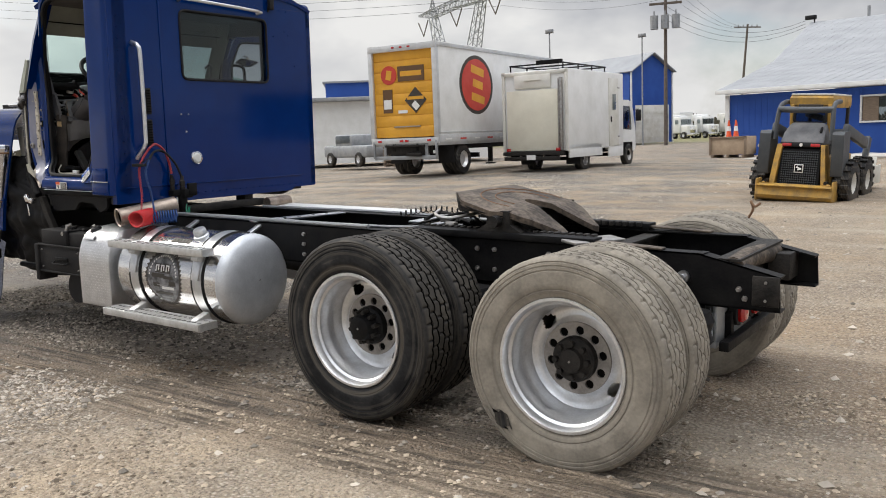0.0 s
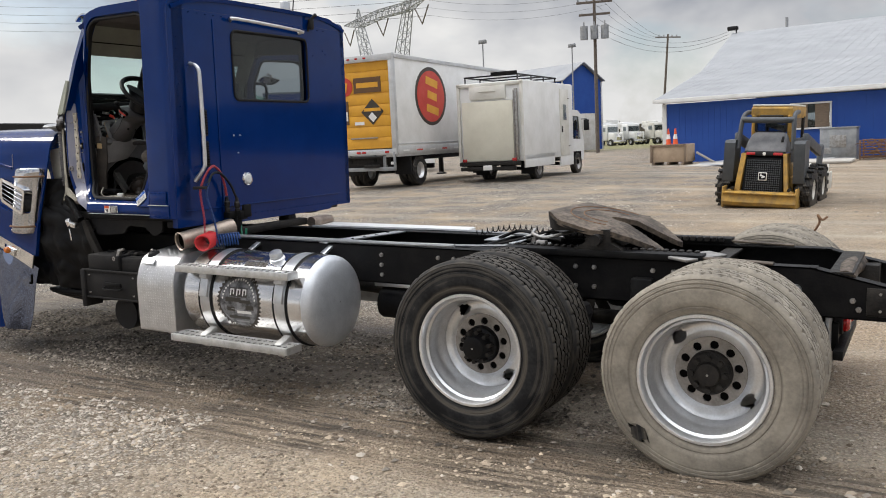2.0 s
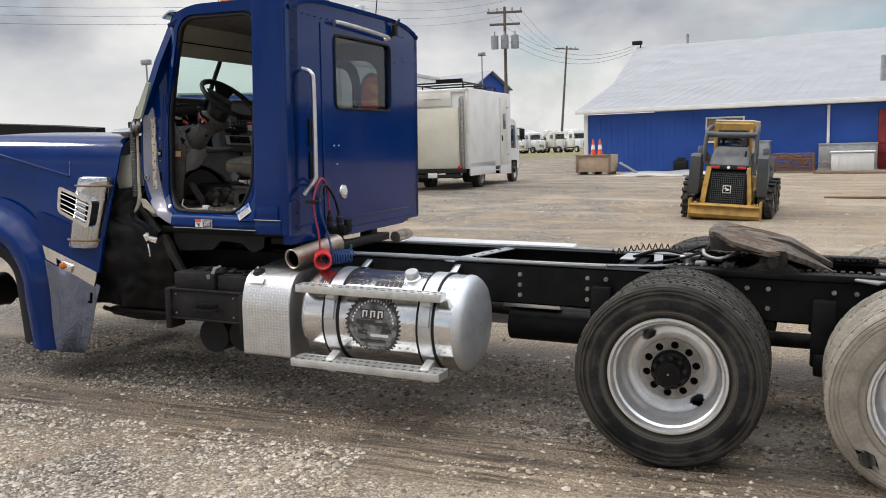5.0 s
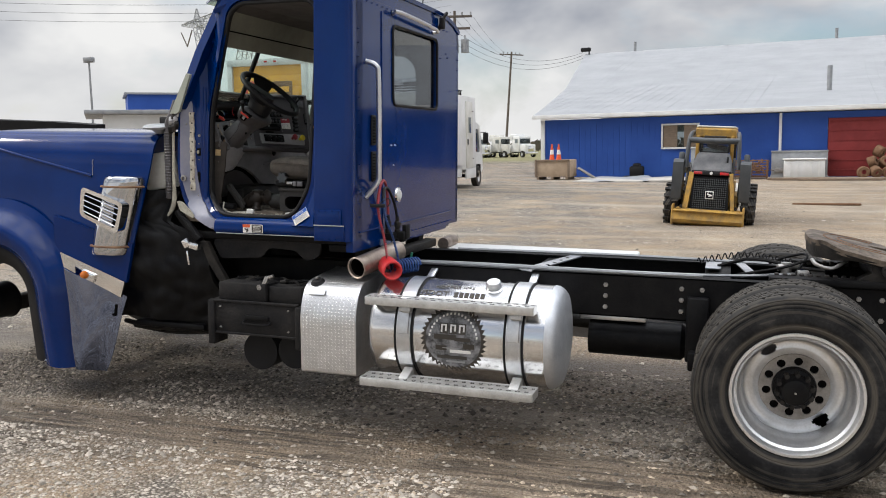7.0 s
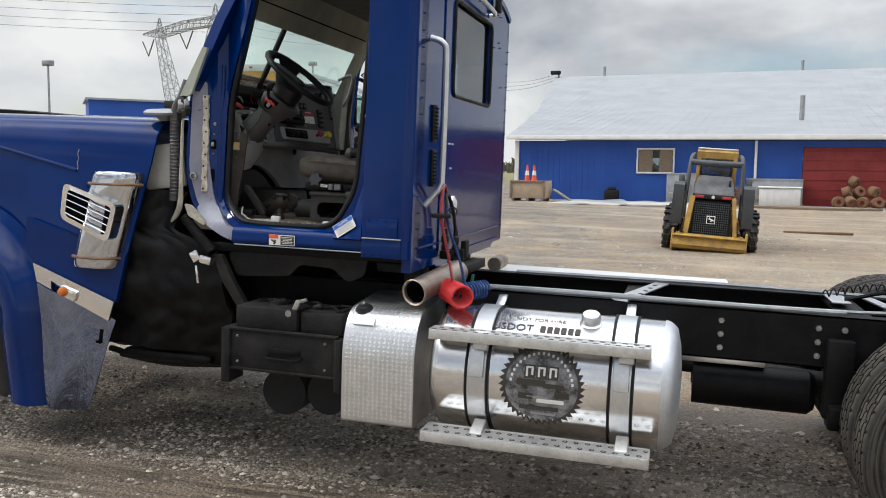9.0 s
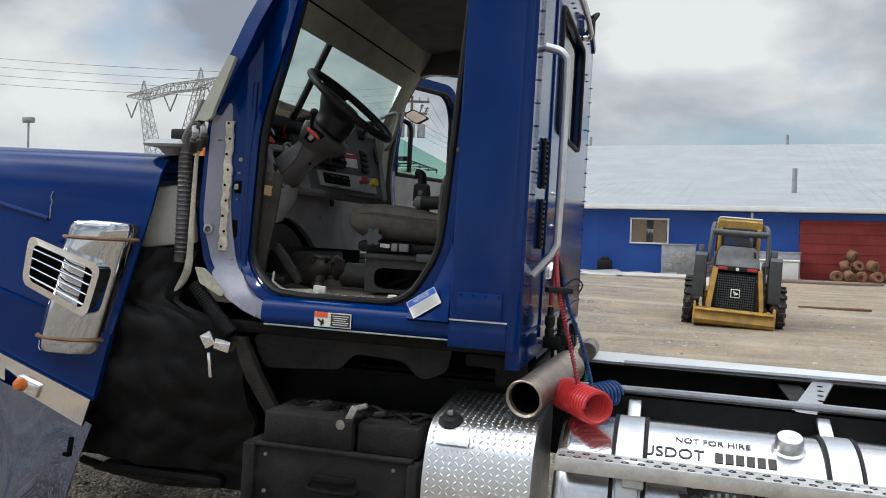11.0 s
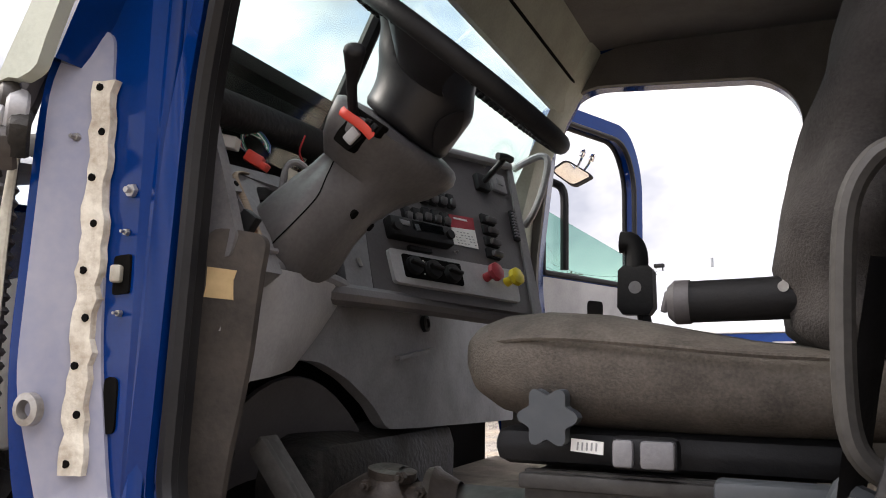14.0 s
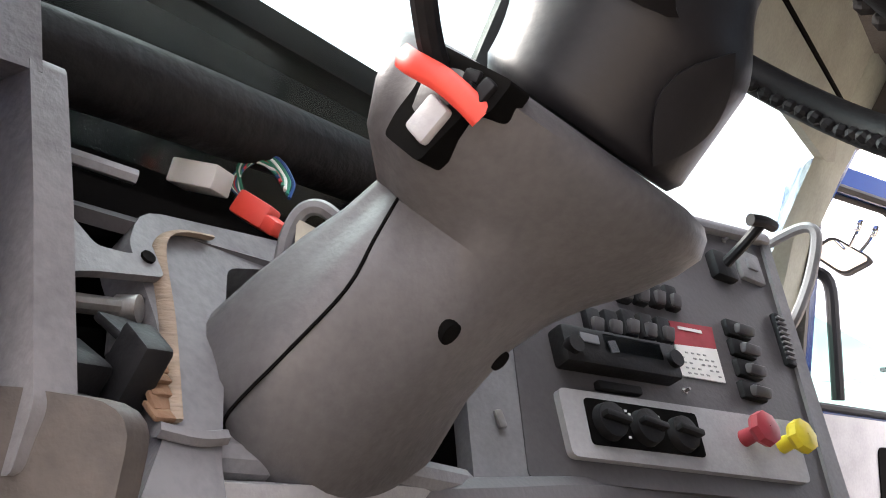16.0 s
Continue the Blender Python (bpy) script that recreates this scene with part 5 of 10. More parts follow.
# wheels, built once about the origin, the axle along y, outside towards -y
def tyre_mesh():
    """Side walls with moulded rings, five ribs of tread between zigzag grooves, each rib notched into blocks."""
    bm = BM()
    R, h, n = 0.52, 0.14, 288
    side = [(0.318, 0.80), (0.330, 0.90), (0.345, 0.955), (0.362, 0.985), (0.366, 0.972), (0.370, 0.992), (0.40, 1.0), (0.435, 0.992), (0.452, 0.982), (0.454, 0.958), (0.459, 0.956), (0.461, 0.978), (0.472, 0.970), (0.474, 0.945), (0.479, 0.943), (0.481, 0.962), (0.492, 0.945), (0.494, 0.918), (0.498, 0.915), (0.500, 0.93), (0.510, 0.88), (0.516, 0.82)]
    prof = [(r, -y * h, "s") for r, y in side]
    edge = -0.80
    for k, c in enumerate((-0.53, -0.18, 0.18, 0.53)):
        top = R + 0.003 * (1 - abs(c))
        prof += [(top, (edge + 0.04) * h, f"r{k}"), (top, (c - 0.045) * h, f"g{k}"), (R - 0.013, (c - 0.030) * h, f"d{k}"), (R - 0.013, (c + 0.030) * h, f"d{k}"), (top, (c + 0.045) * h, f"g{k}")]
        edge = c + 0.045
    prof += [(R, 0.76 * h, "r4")]
    prof += [(r, y * h, "s") for r, y in reversed(side)] + [(0.318, -0.80 * h, "s")]
    rings = []
    for r, y, kind in prof:
        ring = []
        for k in range(n):
            t = k * math.tau / n
            rr_, yy = r, y
            if kind[0] in "gd":
                yy += 0.0065 * (abs(k % 8 - 4) / 2 - 1)
            if kind[0] in "gr" and (k + 3 * int(kind[1])) % 8 == 0:
                rr_ -= 0.009
            ring.append(bm.verts.new((rr_ * math.cos(t), yy, rr_ * math.sin(t))))
        rings.append(ring)
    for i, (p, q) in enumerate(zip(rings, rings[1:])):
        # faces down in the grooves take the second, darker material
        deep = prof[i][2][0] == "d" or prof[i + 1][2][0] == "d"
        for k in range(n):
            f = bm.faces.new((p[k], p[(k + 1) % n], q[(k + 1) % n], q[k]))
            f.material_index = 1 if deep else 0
    return bm


def rim_mesh():
    """Outer wheel: flange, drop well, recessed disc with two hand holes."""
    bm = BM()
    lathe(bm, [(0.318, -0.118), (0.328, -0.128), (0.325, -0.134), (0.312, -0.134), (0.305, -0.122), (0.300, -0.095), (0.288, -0.085), (0.284, -0.06), (0.272, -0.045), (0.266, 0.02), (0.262, 0.075)], (0, 0, 0), (0, 1, 0), 72)
    # disc with two oval hand holes, dished from the barrel to the hub face
    n = 144
    prof = [(0.262, 0.075), (0.252, 0.084), (0.245, 0.088), (0.240, 0.090), (0.236, 0.091), (0.232, 0.092), (0.228, 0.092), (0.224, 0.0915), (0.220, 0.091), (0.216, 0.0905), (0.212, 0.09), (0.208, 0.089), (0.204, 0.088), (0.200, 0.086), (0.195, 0.083), (0.185, 0.078), (0.172, 0.066), (0.165, 0.06), (0.115, 0.06)]
    rings = [[bm.verts.new((r * math.cos(k * math.tau / n), y, r * math.sin(k * math.tau / n))) for k in range(n)] for r, y in prof]
    for i in range(len(prof) - 1):
        for k in range(n):
            t = (k + 0.5) * 360 / n
            rm = (prof[i][0] + prof[i + 1][0]) / 2
            hole = any(((rm - 0.229) / 0.030) ** 2 + (((t - h + 180) % 360 - 180) * rm * 0.01745 / 0.042) ** 2 < 1.0 for h in (126, 309))
            if not hole:
                bm.faces.new((rings[i][k], rings[i][(k + 1) % n], rings[i + 1][(k + 1) % n], rings[i + 1][k]))
    return bm


def hub_parts(w, dusty, x, y, z):
    """The dull disc face with its ten open stud holes, and the axle flange in its middle."""
    def disc(bm):
        out = [(0.178 * math.cos(k * math.tau / 48), 0.178 * math.sin(k * math.tau / 48)) for k in range(48)]
        holes = [[(0.139 * math.cos(a) + 0.0225 * math.cos(q), 0.139 * math.sin(a) + 0.0225 * math.sin(q)) for q in [n * math.tau / 12 for n in range(12)]] for a in [k * math.tau / 10 + 0.2 for k in range(10)]]
        holes.append([(0.085 * math.cos(k * math.tau / 32), 0.085 * math.sin(k * math.tau / 32)) for k in range(32)])
        plate(bm, out, holes, lambda u, v, d: (x + u, y + d, z + v), 0.046, 0.058)
    solid("disc_face", "wheel_face", w, disc, "dusty grey disc face with open stud holes")
    # near-black disc added behind the stud holes to paint their shade
    solid("drum_face", "hole", w, lambda bm: cyl(bm, (x, y + 0.0584, z), (x, y + 0.066, z), 0.172, n=40))
    bm = BM()
    if dusty:
        lathe(bm, [(0.112, 0.05), (0.110, 0.010), (0.100, 0.0), (0.062, -0.006), (0.056, -0.030), (0.030, -0.034), (0.001, -0.030)], (x, y, z), (0, 1, 0), 40)
        for k in range(8):
            a = k * math.tau / 8
            solid("hub_bolt", "grimy", w, lambda bm: cyl(bm, (x + 0.083 * math.cos(a), y + 0.004, z + 0.083 * math.sin(a)), (x + 0.083 * math.cos(a), y - 0.026, z + 0.083 * math.sin(a)), 0.0155, n=6))
    else:
        lathe(bm, [(0.112, 0.05), (0.108, 0.010), (0.098, 0.0), (0.085, -0.004), (0.078, -0.045), (0.066, -0.075), (0.045, -0.082), (0.001, -0.080)], (x, y, z), (0, 1, 0), 40)
        for k in range(10):
            a = k * math.tau / 10 + 0.2
            solid("hub_bolt", "grimy", w, lambda bm: cyl(bm, (x + 0.086 * math.cos(a), y + 0.004, z + 0.086 * math.sin(a)), (x + 0.086 * math.cos(a), y - 0.052, z + 0.086 * math.sin(a)), 0.0165, 0.013, 6))
    part("hub", bm, "grimy" if dusty else "black", w, "dusty bolted axle hub" if dusty else "black bolted axle hub")
    c = BM()
    cyl(c, (x, y - (0.033 if dusty else 0.082), z), (x, y - (0.037 if dusty else 0.086), z), 0.006, n=10)
    part("hub_stud", c, "steel", w)


TY, RI = tyre_mesh(), rim_mesh()
tyre0 = part("tyre_tmp", TY, "tyre", P)
rim0 = part("rim_tmp", RI, "rim", P)
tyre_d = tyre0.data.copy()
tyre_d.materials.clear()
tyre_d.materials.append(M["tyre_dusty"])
# bare rubber in the dusty grooves, which also paints their shade
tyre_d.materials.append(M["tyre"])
# near-black in the black tyre's grooves paints the shade there
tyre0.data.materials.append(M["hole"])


def wheel(x, y, z, side, dusty, spin, disc=True):
    """side -1: outside faces the left-hand side of the truck."""
    m = pose(x, y, z, 0, spin, 180 if side > 0 else 0)
    w = new("wheel")
    w.parent = P
    w["label"] = "dual truck wheel with a dusty grey tyre" if dusty else "dual truck wheel with a black tyre"
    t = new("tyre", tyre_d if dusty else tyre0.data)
    t.parent, t.matrix_basis = w, m
    r = new("rim", rim0.data)
    r.parent, r.matrix_basis = w, m if disc else pose(x, y, z, 0, spin, 0 if side > 0 else 180)
    return w


WY = {0.0: -1.045, 1.31: -1.075}
for xa in (0.0, 1.31):
    dusty = xa > 1
    z = 0.505
    o = wheel(xa, WY[xa], z, -1, dusty, -12 if dusty else 0, True)
    hub_parts(o, dusty, xa, WY[xa], z)
    i = wheel(xa, WY[xa] + 0.335, z, -1, dusty, 40, False)
    wheel(xa, 1.06, z, 1, dusty, 20, True)
    wheel(xa, 0.725, z, 1, dusty, 75, False)
fh = new("front_hub")
fh.parent = P
fh["label"] = "bare greasy front hub without its wheel"
solid("brake_drum", "black", fh, lambda bm: lathe(bm, [(0.02, -0.10), (0.085, -0.10), (0.09, -0.02), (0.135, 0.0), (0.14, 0.17), (0.15, 0.20), (0.05, 0.20)], (-5.90, -0.66, 0.50), (0, 1, 0), 36), "dark brake drum")
solid("axle_end", "plastic", fh, lambda bm: lathe(bm, [(0.001, -0.16), (0.05, -0.155), (0.06, -0.13), (0.062, -0.08)], (-5.90, -0.66, 0.50), (0, 1, 0), 24))
for k in range(10):
    solid("stud", "steel", fh, lambda bm: cyl(bm, (-5.90 + 0.112 * math.cos(k * math.tau / 10), -0.66, 0.50 + 0.112 * math.sin(k * math.tau / 10)), (-5.90 + 0.112 * math.cos(k * math.tau / 10), -0.73, 0.50 + 0.112 * math.sin(k * math.tau / 10)), 0.011, n=8))
solid("axle_beam", "grimy", fh, lambda bm: (box(bm, (-5.90, 0.1, 0.46), (0.12, 1.4, 0.12), bev=0.02)), "dark front axle beam")
wheel(-5.88, 1.3, 0.505, 1, False, 10, True)
bpy.data.objects.remove(tyre0)
bpy.data.objects.remove(rim0)
# a torn patch low on the dusty tyre
solid("tyre_scuff", "tyre", P, lambda bm: plate(bm, [(0.02 * math.sin(5 * a) + 0.055 * math.cos(a), 0.014 * math.cos(7 * a) + 0.03 * math.sin(a)) for a in [k * math.tau / 22 for k in range(22)]], [], lambda u, v, d: (1.31 - 0.31 + 0.75 * u + 0.66 * v, WY[1.31] - 0.1395 + d, 0.505 - 0.31 - 0.66 * u + 0.75 * v), 0.012, -0.003), "dark scuffed patch on the sidewall")

# fifth wheel coupling
fw = new("fifth_wheel")
fw.parent = P
fw["label"] = "worn rusty fifth wheel coupling plate"


def fw_tilt(u, v, d):
    return (0.10 + 0.80 * (u - 0.10), v, 1.232 - 0.17 * (u - 0.12) - 0.26 * max(0, u - 0.70) - 0.30 * max(0, abs(v) - 0.36) - 0.25 * max(0, 0.17 - u) + d)


def fw_plate(bm):
    half = [(0.10, 0.18), (0.14, 0.32), (0.28, 0.43), (0.56, 0.455), (0.78, 0.385), (0.96, 0.265), (1.05, 0.215), (1.00, 0.165), (0.76, 0.105), (0.57, 0.06)]
    out = [(u, -v) for u, v in half] + [(0.52, 0.0)] + half[::-1]
    plate(bm, rounded(out, 0.035, 3), [], fw_tilt, 0, -0.034, [(0, 0.17), (0, 0.70), (0, 0.86), (1, -0.36), (1, 0.36)])


def fw_skirt(bm):
    """The cast skirt that hangs from the rim of the plate, deeper at the front and the flanks."""
    rim = [(0.98, -0.20), (0.80, -0.36), (0.57, -0.45), (0.28, -0.425), (0.14, -0.31), (0.105, -0.17), (0.10, 0.0), (0.105, 0.17), (0.14, 0.31), (0.28, 0.425), (0.57, 0.45), (0.80, 0.36), (0.98, 0.20)]
    rings = []
    for p in smooth_path([Vector((a, b, 0)) for a, b in rim], 4):
        dep = 0.105 - 0.06 * sstep((p.x - 0.15) / 0.25)
        k = 0.97
        rings.append([Vector(fw_tilt(p.x, p.y, -0.02)), Vector(fw_tilt(0.5 + (p.x - 0.5) * k, p.y * k, -dep)), Vector(fw_tilt(0.5 + (p.x - 0.5) * (k - 0.04), p.y * (k - 0.04), -dep)), Vector(fw_tilt(0.5 + (p.x - 0.5) * 0.93, p.y * 0.93, -0.02))])
    loft(bm, rings)


solid("skirt", "grimy", fw, fw_skirt, "dark cast skirt under the plate", 40)
solid("top_plate", "plate_rust", fw, fw_plate, "brown greasy worn top plate", 30)
for r0 in (0.20, 0.30):
    solid("grease_groove", "rust", fw, lambda bm: tube(bm, [fw_tilt(0.52 + r0 * math.cos(math.radians(a)), 1.15 * r0 * math.sin(math.radians(a)), 0.001) for a in range(70, 291, 10)], 0.004, 6), "worn groove in the plate")
for y in (-0.42, 0.42):
    solid("pedestal", "grimy", fw, lambda bm: loft(bm, [[(0.50 + dx * k, y * 0.9 + dy, z) for dx, dy in ((-0.1, -0.05), (0.1, -0.05), (0.1, 0.05), (-0.1, 0.05))] for k, z in ((1.6, 0.985), (1.5, 1.01), (0.8, 1.05), (0.7, 1.13))]), "cast bracket of the coupling")
boxes("crossbar", "grimy", fw, ((0.50, 0, 1.02), (0.1, 0.7, 0.08)), bev=0.02)
solid("pivot_pin", "grimy", fw, lambda bm: cyl(bm, (0.50, -0.49, 1.07), (0.50, 0.49, 1.07), 0.035))
each("slide_rail", "black", fw, ((0.5, -0.40, 0.985), (1.25, 0.12, 0.04)), ((0.5, 0.40, 0.985), (1.25, 0.12, 0.04)), label="black slide rail with locking teeth")
bm = BM()
for side in (-1, 1):
    for k in range(26):
        box(bm, (-0.08 + k * 0.046, side * 0.33, 1.0), (0.026, 0.05, 0.03), bev=0.004, seg=1)
tagged(part("rack_teeth", bm, "grimy", fw), kind="stuff")
solid("release_handle", "steel", fw, lambda bm: tube(bm, [(0.3, -0.3, 1.1), (0.2, -0.5, 1.08), (0.12, -0.52, 1.1), (0.1, -0.45, 1.12)], 0.011, 8, 4))
each("approach_ramp", "plate_rust", P, ((1.30, -0.40, 0.978), (0.4, 0.07, 0.012), (0, 2, 0)), ((1.30, 0.40, 0.978), (0.4, 0.07, 0.012), (0, 2, 0)), label="worn steel rub plate on the frame")
boxes("rub_plate", "steel", P, ((1.08, -0.36, 0.985), (0.14, 0.34, 0.016), (0, 3, -28)))
# spring coil and hoses before the coupling
bm = BM()
tube(bm, [(-0.55 + 0.62 * k / 130, -0.02 + 0.018 * math.cos(k * 0.75) + 0.08 * k / 130, 1.02 + 0.02 * math.sin(k * 0.75) + 0.05 * math.sin(k / 130 * 3.14)) for k in range(131)], 0.004, 5)
part("spring_hose", bm, "black", P, "coiled black hose")
bm = BM()
tube(bm, [(-0.42, 0.1, 0.98), (-0.2, 0.0, 1.05), (0.05, -0.1, 1.02), (0.2, -0.25, 1.03)], 0.012, 6, 5)
tube(bm, [(-0.3, -0.25, 0.98), (-0.05, -0.28, 1.04), (0.12, -0.2, 1.08), (0.25, -0.2, 1.02)], 0.009, 6, 5)
tube(bm, [(0.02, -0.3, 1.0), (0.1, -0.1, 1.1), (0.0, 0.1, 1.06), (-0.1, 0.2, 1.0)], 0.009, 6, 5)
part("hose", bm, "black", P, "black air hoses")
solid("valve", "steel", P, lambda bm: (cyl(bm, (-0.02, -0.18, 0.97), (-0.02, -0.18, 1.06), 0.03), cyl(bm, (-0.07, -0.2, 1.03), (0.05, -0.16, 1.04), 0.02), box(bm, (0.07, -0.28, 1.0), (0.07, 0.05, 0.06), bev=0.01)), "bare metal air valve")
# right wheel well strut with frayed tag
solid("tag_wire", "rust", P, lambda bm: tube(bm, [(1.55, 0.98, 1.0), (1.58, 0.97, 1.06), (1.57, 0.95, 1.11), (1.6, 0.93, 1.08), (1.63, 0.95, 1.10)], 0.008, 6, 4), "frayed rusty wire")
# tail
solid("tail_tube", "plate_rust", P, lambda bm: tube(bm, [(1.86, -0.40, 0.90), (1.85, -0.2, 0.905), (1.85, 0.0, 0.905), (1.87, 0.38, 0.88)], 0.055, 12, 3), "rust-brown tail cross tube")
boxes("tail_crossmember", "galv", P, ((1.78, 0, 0.60), (0.02, 0.82, 0.2)), ((1.74, 0, 0.49), (0.1, 0.82, 0.03)), label="grey rear crossmember")
each("tail_bracket", "grimy", P, ((2.03, -0.437, 0.80), (0.13, 0.012, 0.15)), ((1.93, 0.32, 0.82), (0.12, 0.2, 0.15)), bev=0.006)
each("tail_bar", "black", P, ((1.84, 0, 0.50), (0.05, 0.9, 0.05)), ((1.80, -0.25, 0.56), (0.05, 0.05, 0.16)), ((1.80, 0.25, 0.56), (0.05, 0.05, 0.16)))
for y in (0.02, 0.26):
    solid("tail_lamp", "redlamp", P, lambda bm, y=y: lathe(bm, [(0.055, 0), (0.055, 0.03), (0.04, 0.045), (0.001, 0.05)], (1.83, y - 0.2, 0.63), (1, 0, 0), 20), "round red tail lamp")
    solid("lamp_ring", "plastic", P, lambda bm, y=y: lathe(bm, [(0.072, -0.03), (0.072, 0.01), (0.056, 0.014)], (1.83, y - 0.2, 0.63), (1, 0, 0), 20))
solid("wiring", "alu", P, lambda bm: (tube(bm, [(1.7, -0.3, 0.7), (1.74, -0.34, 0.63), (1.72, -0.28, 0.57)], 0.008, 6, 4), tube(bm, [(1.68, -0.32, 0.69), (1.75, -0.3, 0.6), (1.72, -0.36, 0.55)], 0.006, 6, 4)))
solid("tow_pin", "alu", P, lambda bm: (cyl(bm, (1.62, -0.432, 0.84), (1.62, -0.455, 0.84), 0.032, n=16), cyl(bm, (1.62, -0.455, 0.84), (1.62, -0.47, 0.84), 0.016, n=8)))

# fuel tank
TX0, TX1, TYC, TZC, TR = -2.46, -1.30, -0.69, 0.600, 0.318
tank = new("fuel_tank")
tank.parent = P
tank["label"] = "polished aluminium cylindrical fuel tank with steps"


def shell(bm):
    prof = [(0.01, TX0 - 0.025), (0.2, TX0 - 0.02), (0.285, TX0 - 0.008), (TR - 0.01, TX0 + 0.012), (TR, TX0 + 0.04), (TR, (TX0 + TX1) / 2), (TR, TX1 - 0.05)]
    lathe(bm, prof, (0, TYC, TZC), (1, 0, 0), 72)


solid("shell", "polish", tank, shell, "polished aluminium shell", 50)
solid("end_cap", "cap_alu", tank, lambda bm: lathe(bm, [(TR, TX1 - 0.05), (TR - 0.004, TX1 - 0.028), (TR - 0.018, TX1 - 0.006), (0.28, TX1 + 0.012), (0.2, TX1 + 0.03), (0.1, TX1 + 0.038), (0.005, TX1 + 0.04)], (0, TYC, TZC), (1, 0, 0), 72), "satin aluminium end cap", 60)
for x in (-2.22, -1.53):
    solid("strap", "alu", tank, lambda bm, x=x: lathe(bm, [(TR, -0.05), (TR + 0.008, -0.045), (TR + 0.008, 0.045), (TR, 0.05)], (x, TYC, TZC), (1, 0, 0), 64), "bright metal tank strap")
    solid("strap_rubber", "plastic", tank, lambda bm, x=x: (lathe(bm, [(TR, -0.060), (TR + 0.009, -0.060), (TR + 0.009, -0.049), (TR, -0.049)], (x, TYC, TZC), (1, 0, 0), 64), lathe(bm, [(TR, 0.060), (TR + 0.009, 0.060), (TR + 0.009, 0.049), (TR, 0.049)], (x, TYC, TZC), (1, 0, 0), 64)))
    each("strap_clamp", "alu", tank, ((x, -0.44, 0.93), (0.05, 0.22, 0.02), (24, 0, 0)), ((x, -1.0, 0.70), (0.075, 0.035, 0.16), (-14, 0, 0)), bev=0.006)
    each("step_bracket", "step", tank, ((x + 0.02, -1.00, 0.335), (0.06, 0.12, 0.10), (20, 0, 0)), ((x + 0.02, -1.005, 0.80), (0.07, 0.05, 0.09), (-20, 0, 0)), bev=0.006)


def step_board(z, x0, x1, yw, ybase):
    def make(bm):
        box(bm, ((x0 + x1) / 2, ybase, z), (x1 - x0, yw, 0.012))
        box(bm, ((x0 + x1) / 2, ybase - yw / 2, z - 0.016), (x1 - x0, 0.012, 0.05), bev=0.003)
        box(bm, ((x0 + x1) / 2, ybase + yw / 2, z - 0.016), (x1 - x0, 0.012, 0.05), bev=0.003)
        for xe in (x0, x1):
            box(bm, (xe, ybase, z - 0.016), (0.01, yw, 0.05))
    s = solid("step_board", "step", tank, make, "perforated aluminium step")
    bm = BM()
    n = 20
    for k in range(n):
        for r in (-0.25, 0.25):
            lathe(bm, [(0.007, 0.0075), (0.013, 0.0072), (0.014, 0.0045)], (x0 + (k + 0.5 + (0.25 if r > 0 else -0.25)) * (x1 - x0) / n, ybase + r * yw, z), (0, 0, 1), 8)
    tagged(part("grip_hole", bm, "grimy", s), kind="stuff")


step_board(0.838, -2.45, -1.405, 0.10, -1.005)
step_board(0.350, -2.455, -1.385, 0.15, -1.055)
bm = BM()
lathe(bm, [(0.002, 0.05), (0.04, 0.05), (0.046, 0.04), (0.046, 0.005), (0.055, 0.0), (0.055, -0.02)], (-1.70, TYC - 0.125, TZC + 0.30), (0, -0.38, 0.92), 24)
part("filler_cap", bm, "alu", tank, "bright fuel filler cap")
# tank lettering
nrm = Vector((0, -math.sin(radians(30)), math.cos(radians(30))))


def on_tank(x, deg, lift=0.002):
    a = radians(deg)
    return Matrix.Translation((x, TYC - (TR + lift) * math.sin(a), TZC + (TR + lift) * math.cos(a))) @ pose(0, 0, 0, deg, 0, 0)


words("lettering", "NOT FOR HIRE", 0.037, "print_black", tank, on_tank(-1.945, 24), "black printed words")
words("lettering", "USDOT", 0.062, "print_black", tank, on_tank(-2.075, 36), "black printed words")
for k in range(6):
    boxes("number_bar", "print_black", tank, ((0, 0, 0), (0.026, 0.042, 0.0012)), bev=0, m=on_tank(-1.925 + 0.034 * k, 36))
# round saw blade mark on the front of the tank
def blade(bm, r0, r1, teeth, lift):
    n = teeth * 2 if teeth else 48
    c = []
    for k in range(n):
        a = -k * math.tau / n
        r = r1 if (k % 2 == 0 or not teeth) else r0
        u, v = r * math.cos(a + (0.04 if teeth and k % 2 == 0 else 0)), r * math.sin(a + (0.04 if teeth and k % 2 == 0 else 0))
        c.append((u, v))
    rings = [[(u * f, v * f) for u, v in c] for f in (1, 0.75, 0.5, 0.25)]
    def put(u, v):
        a = math.asin(max(-0.99, min(0.99, (v + 0.008) / (TR + lift))))
        return (-1.90 + u, TYC - (TR + lift) * math.cos(a), TZC + (TR + lift) * math.sin(a))
    vr = [[bm.verts.new(put(u, v)) for u, v in r] for r in rings]
    for p, q in zip(vr, vr[1:]):
        for k in range(n):
            bm.faces.new((p[k], p[(k + 1) % n], q[(k + 1) % n], q[k]))
    bm.faces.new(vr[-1])


mk = solid("saw_blade_mark", "print_black", tank, lambda bm: blade(bm, 0.186, 0.209, 40, 0.0015), "dark round saw blade decal", 0)
solid("decal_field", "decal_grey", mk, lambda bm: blade(bm, 0.176, 0.176, 0, 0.0025), "grey field of the decal", 0)
def on_front(u, v, lift=0.004):
    a = math.asin((v + 0.008) / TR)
    return Matrix.Translation((-1.90 + u, TYC - (TR + lift) * math.cos(a), TZC + (TR + lift) * math.sin(a))) @ pose(0, 0, 0, 90 - math.degrees(a), 0, 0)


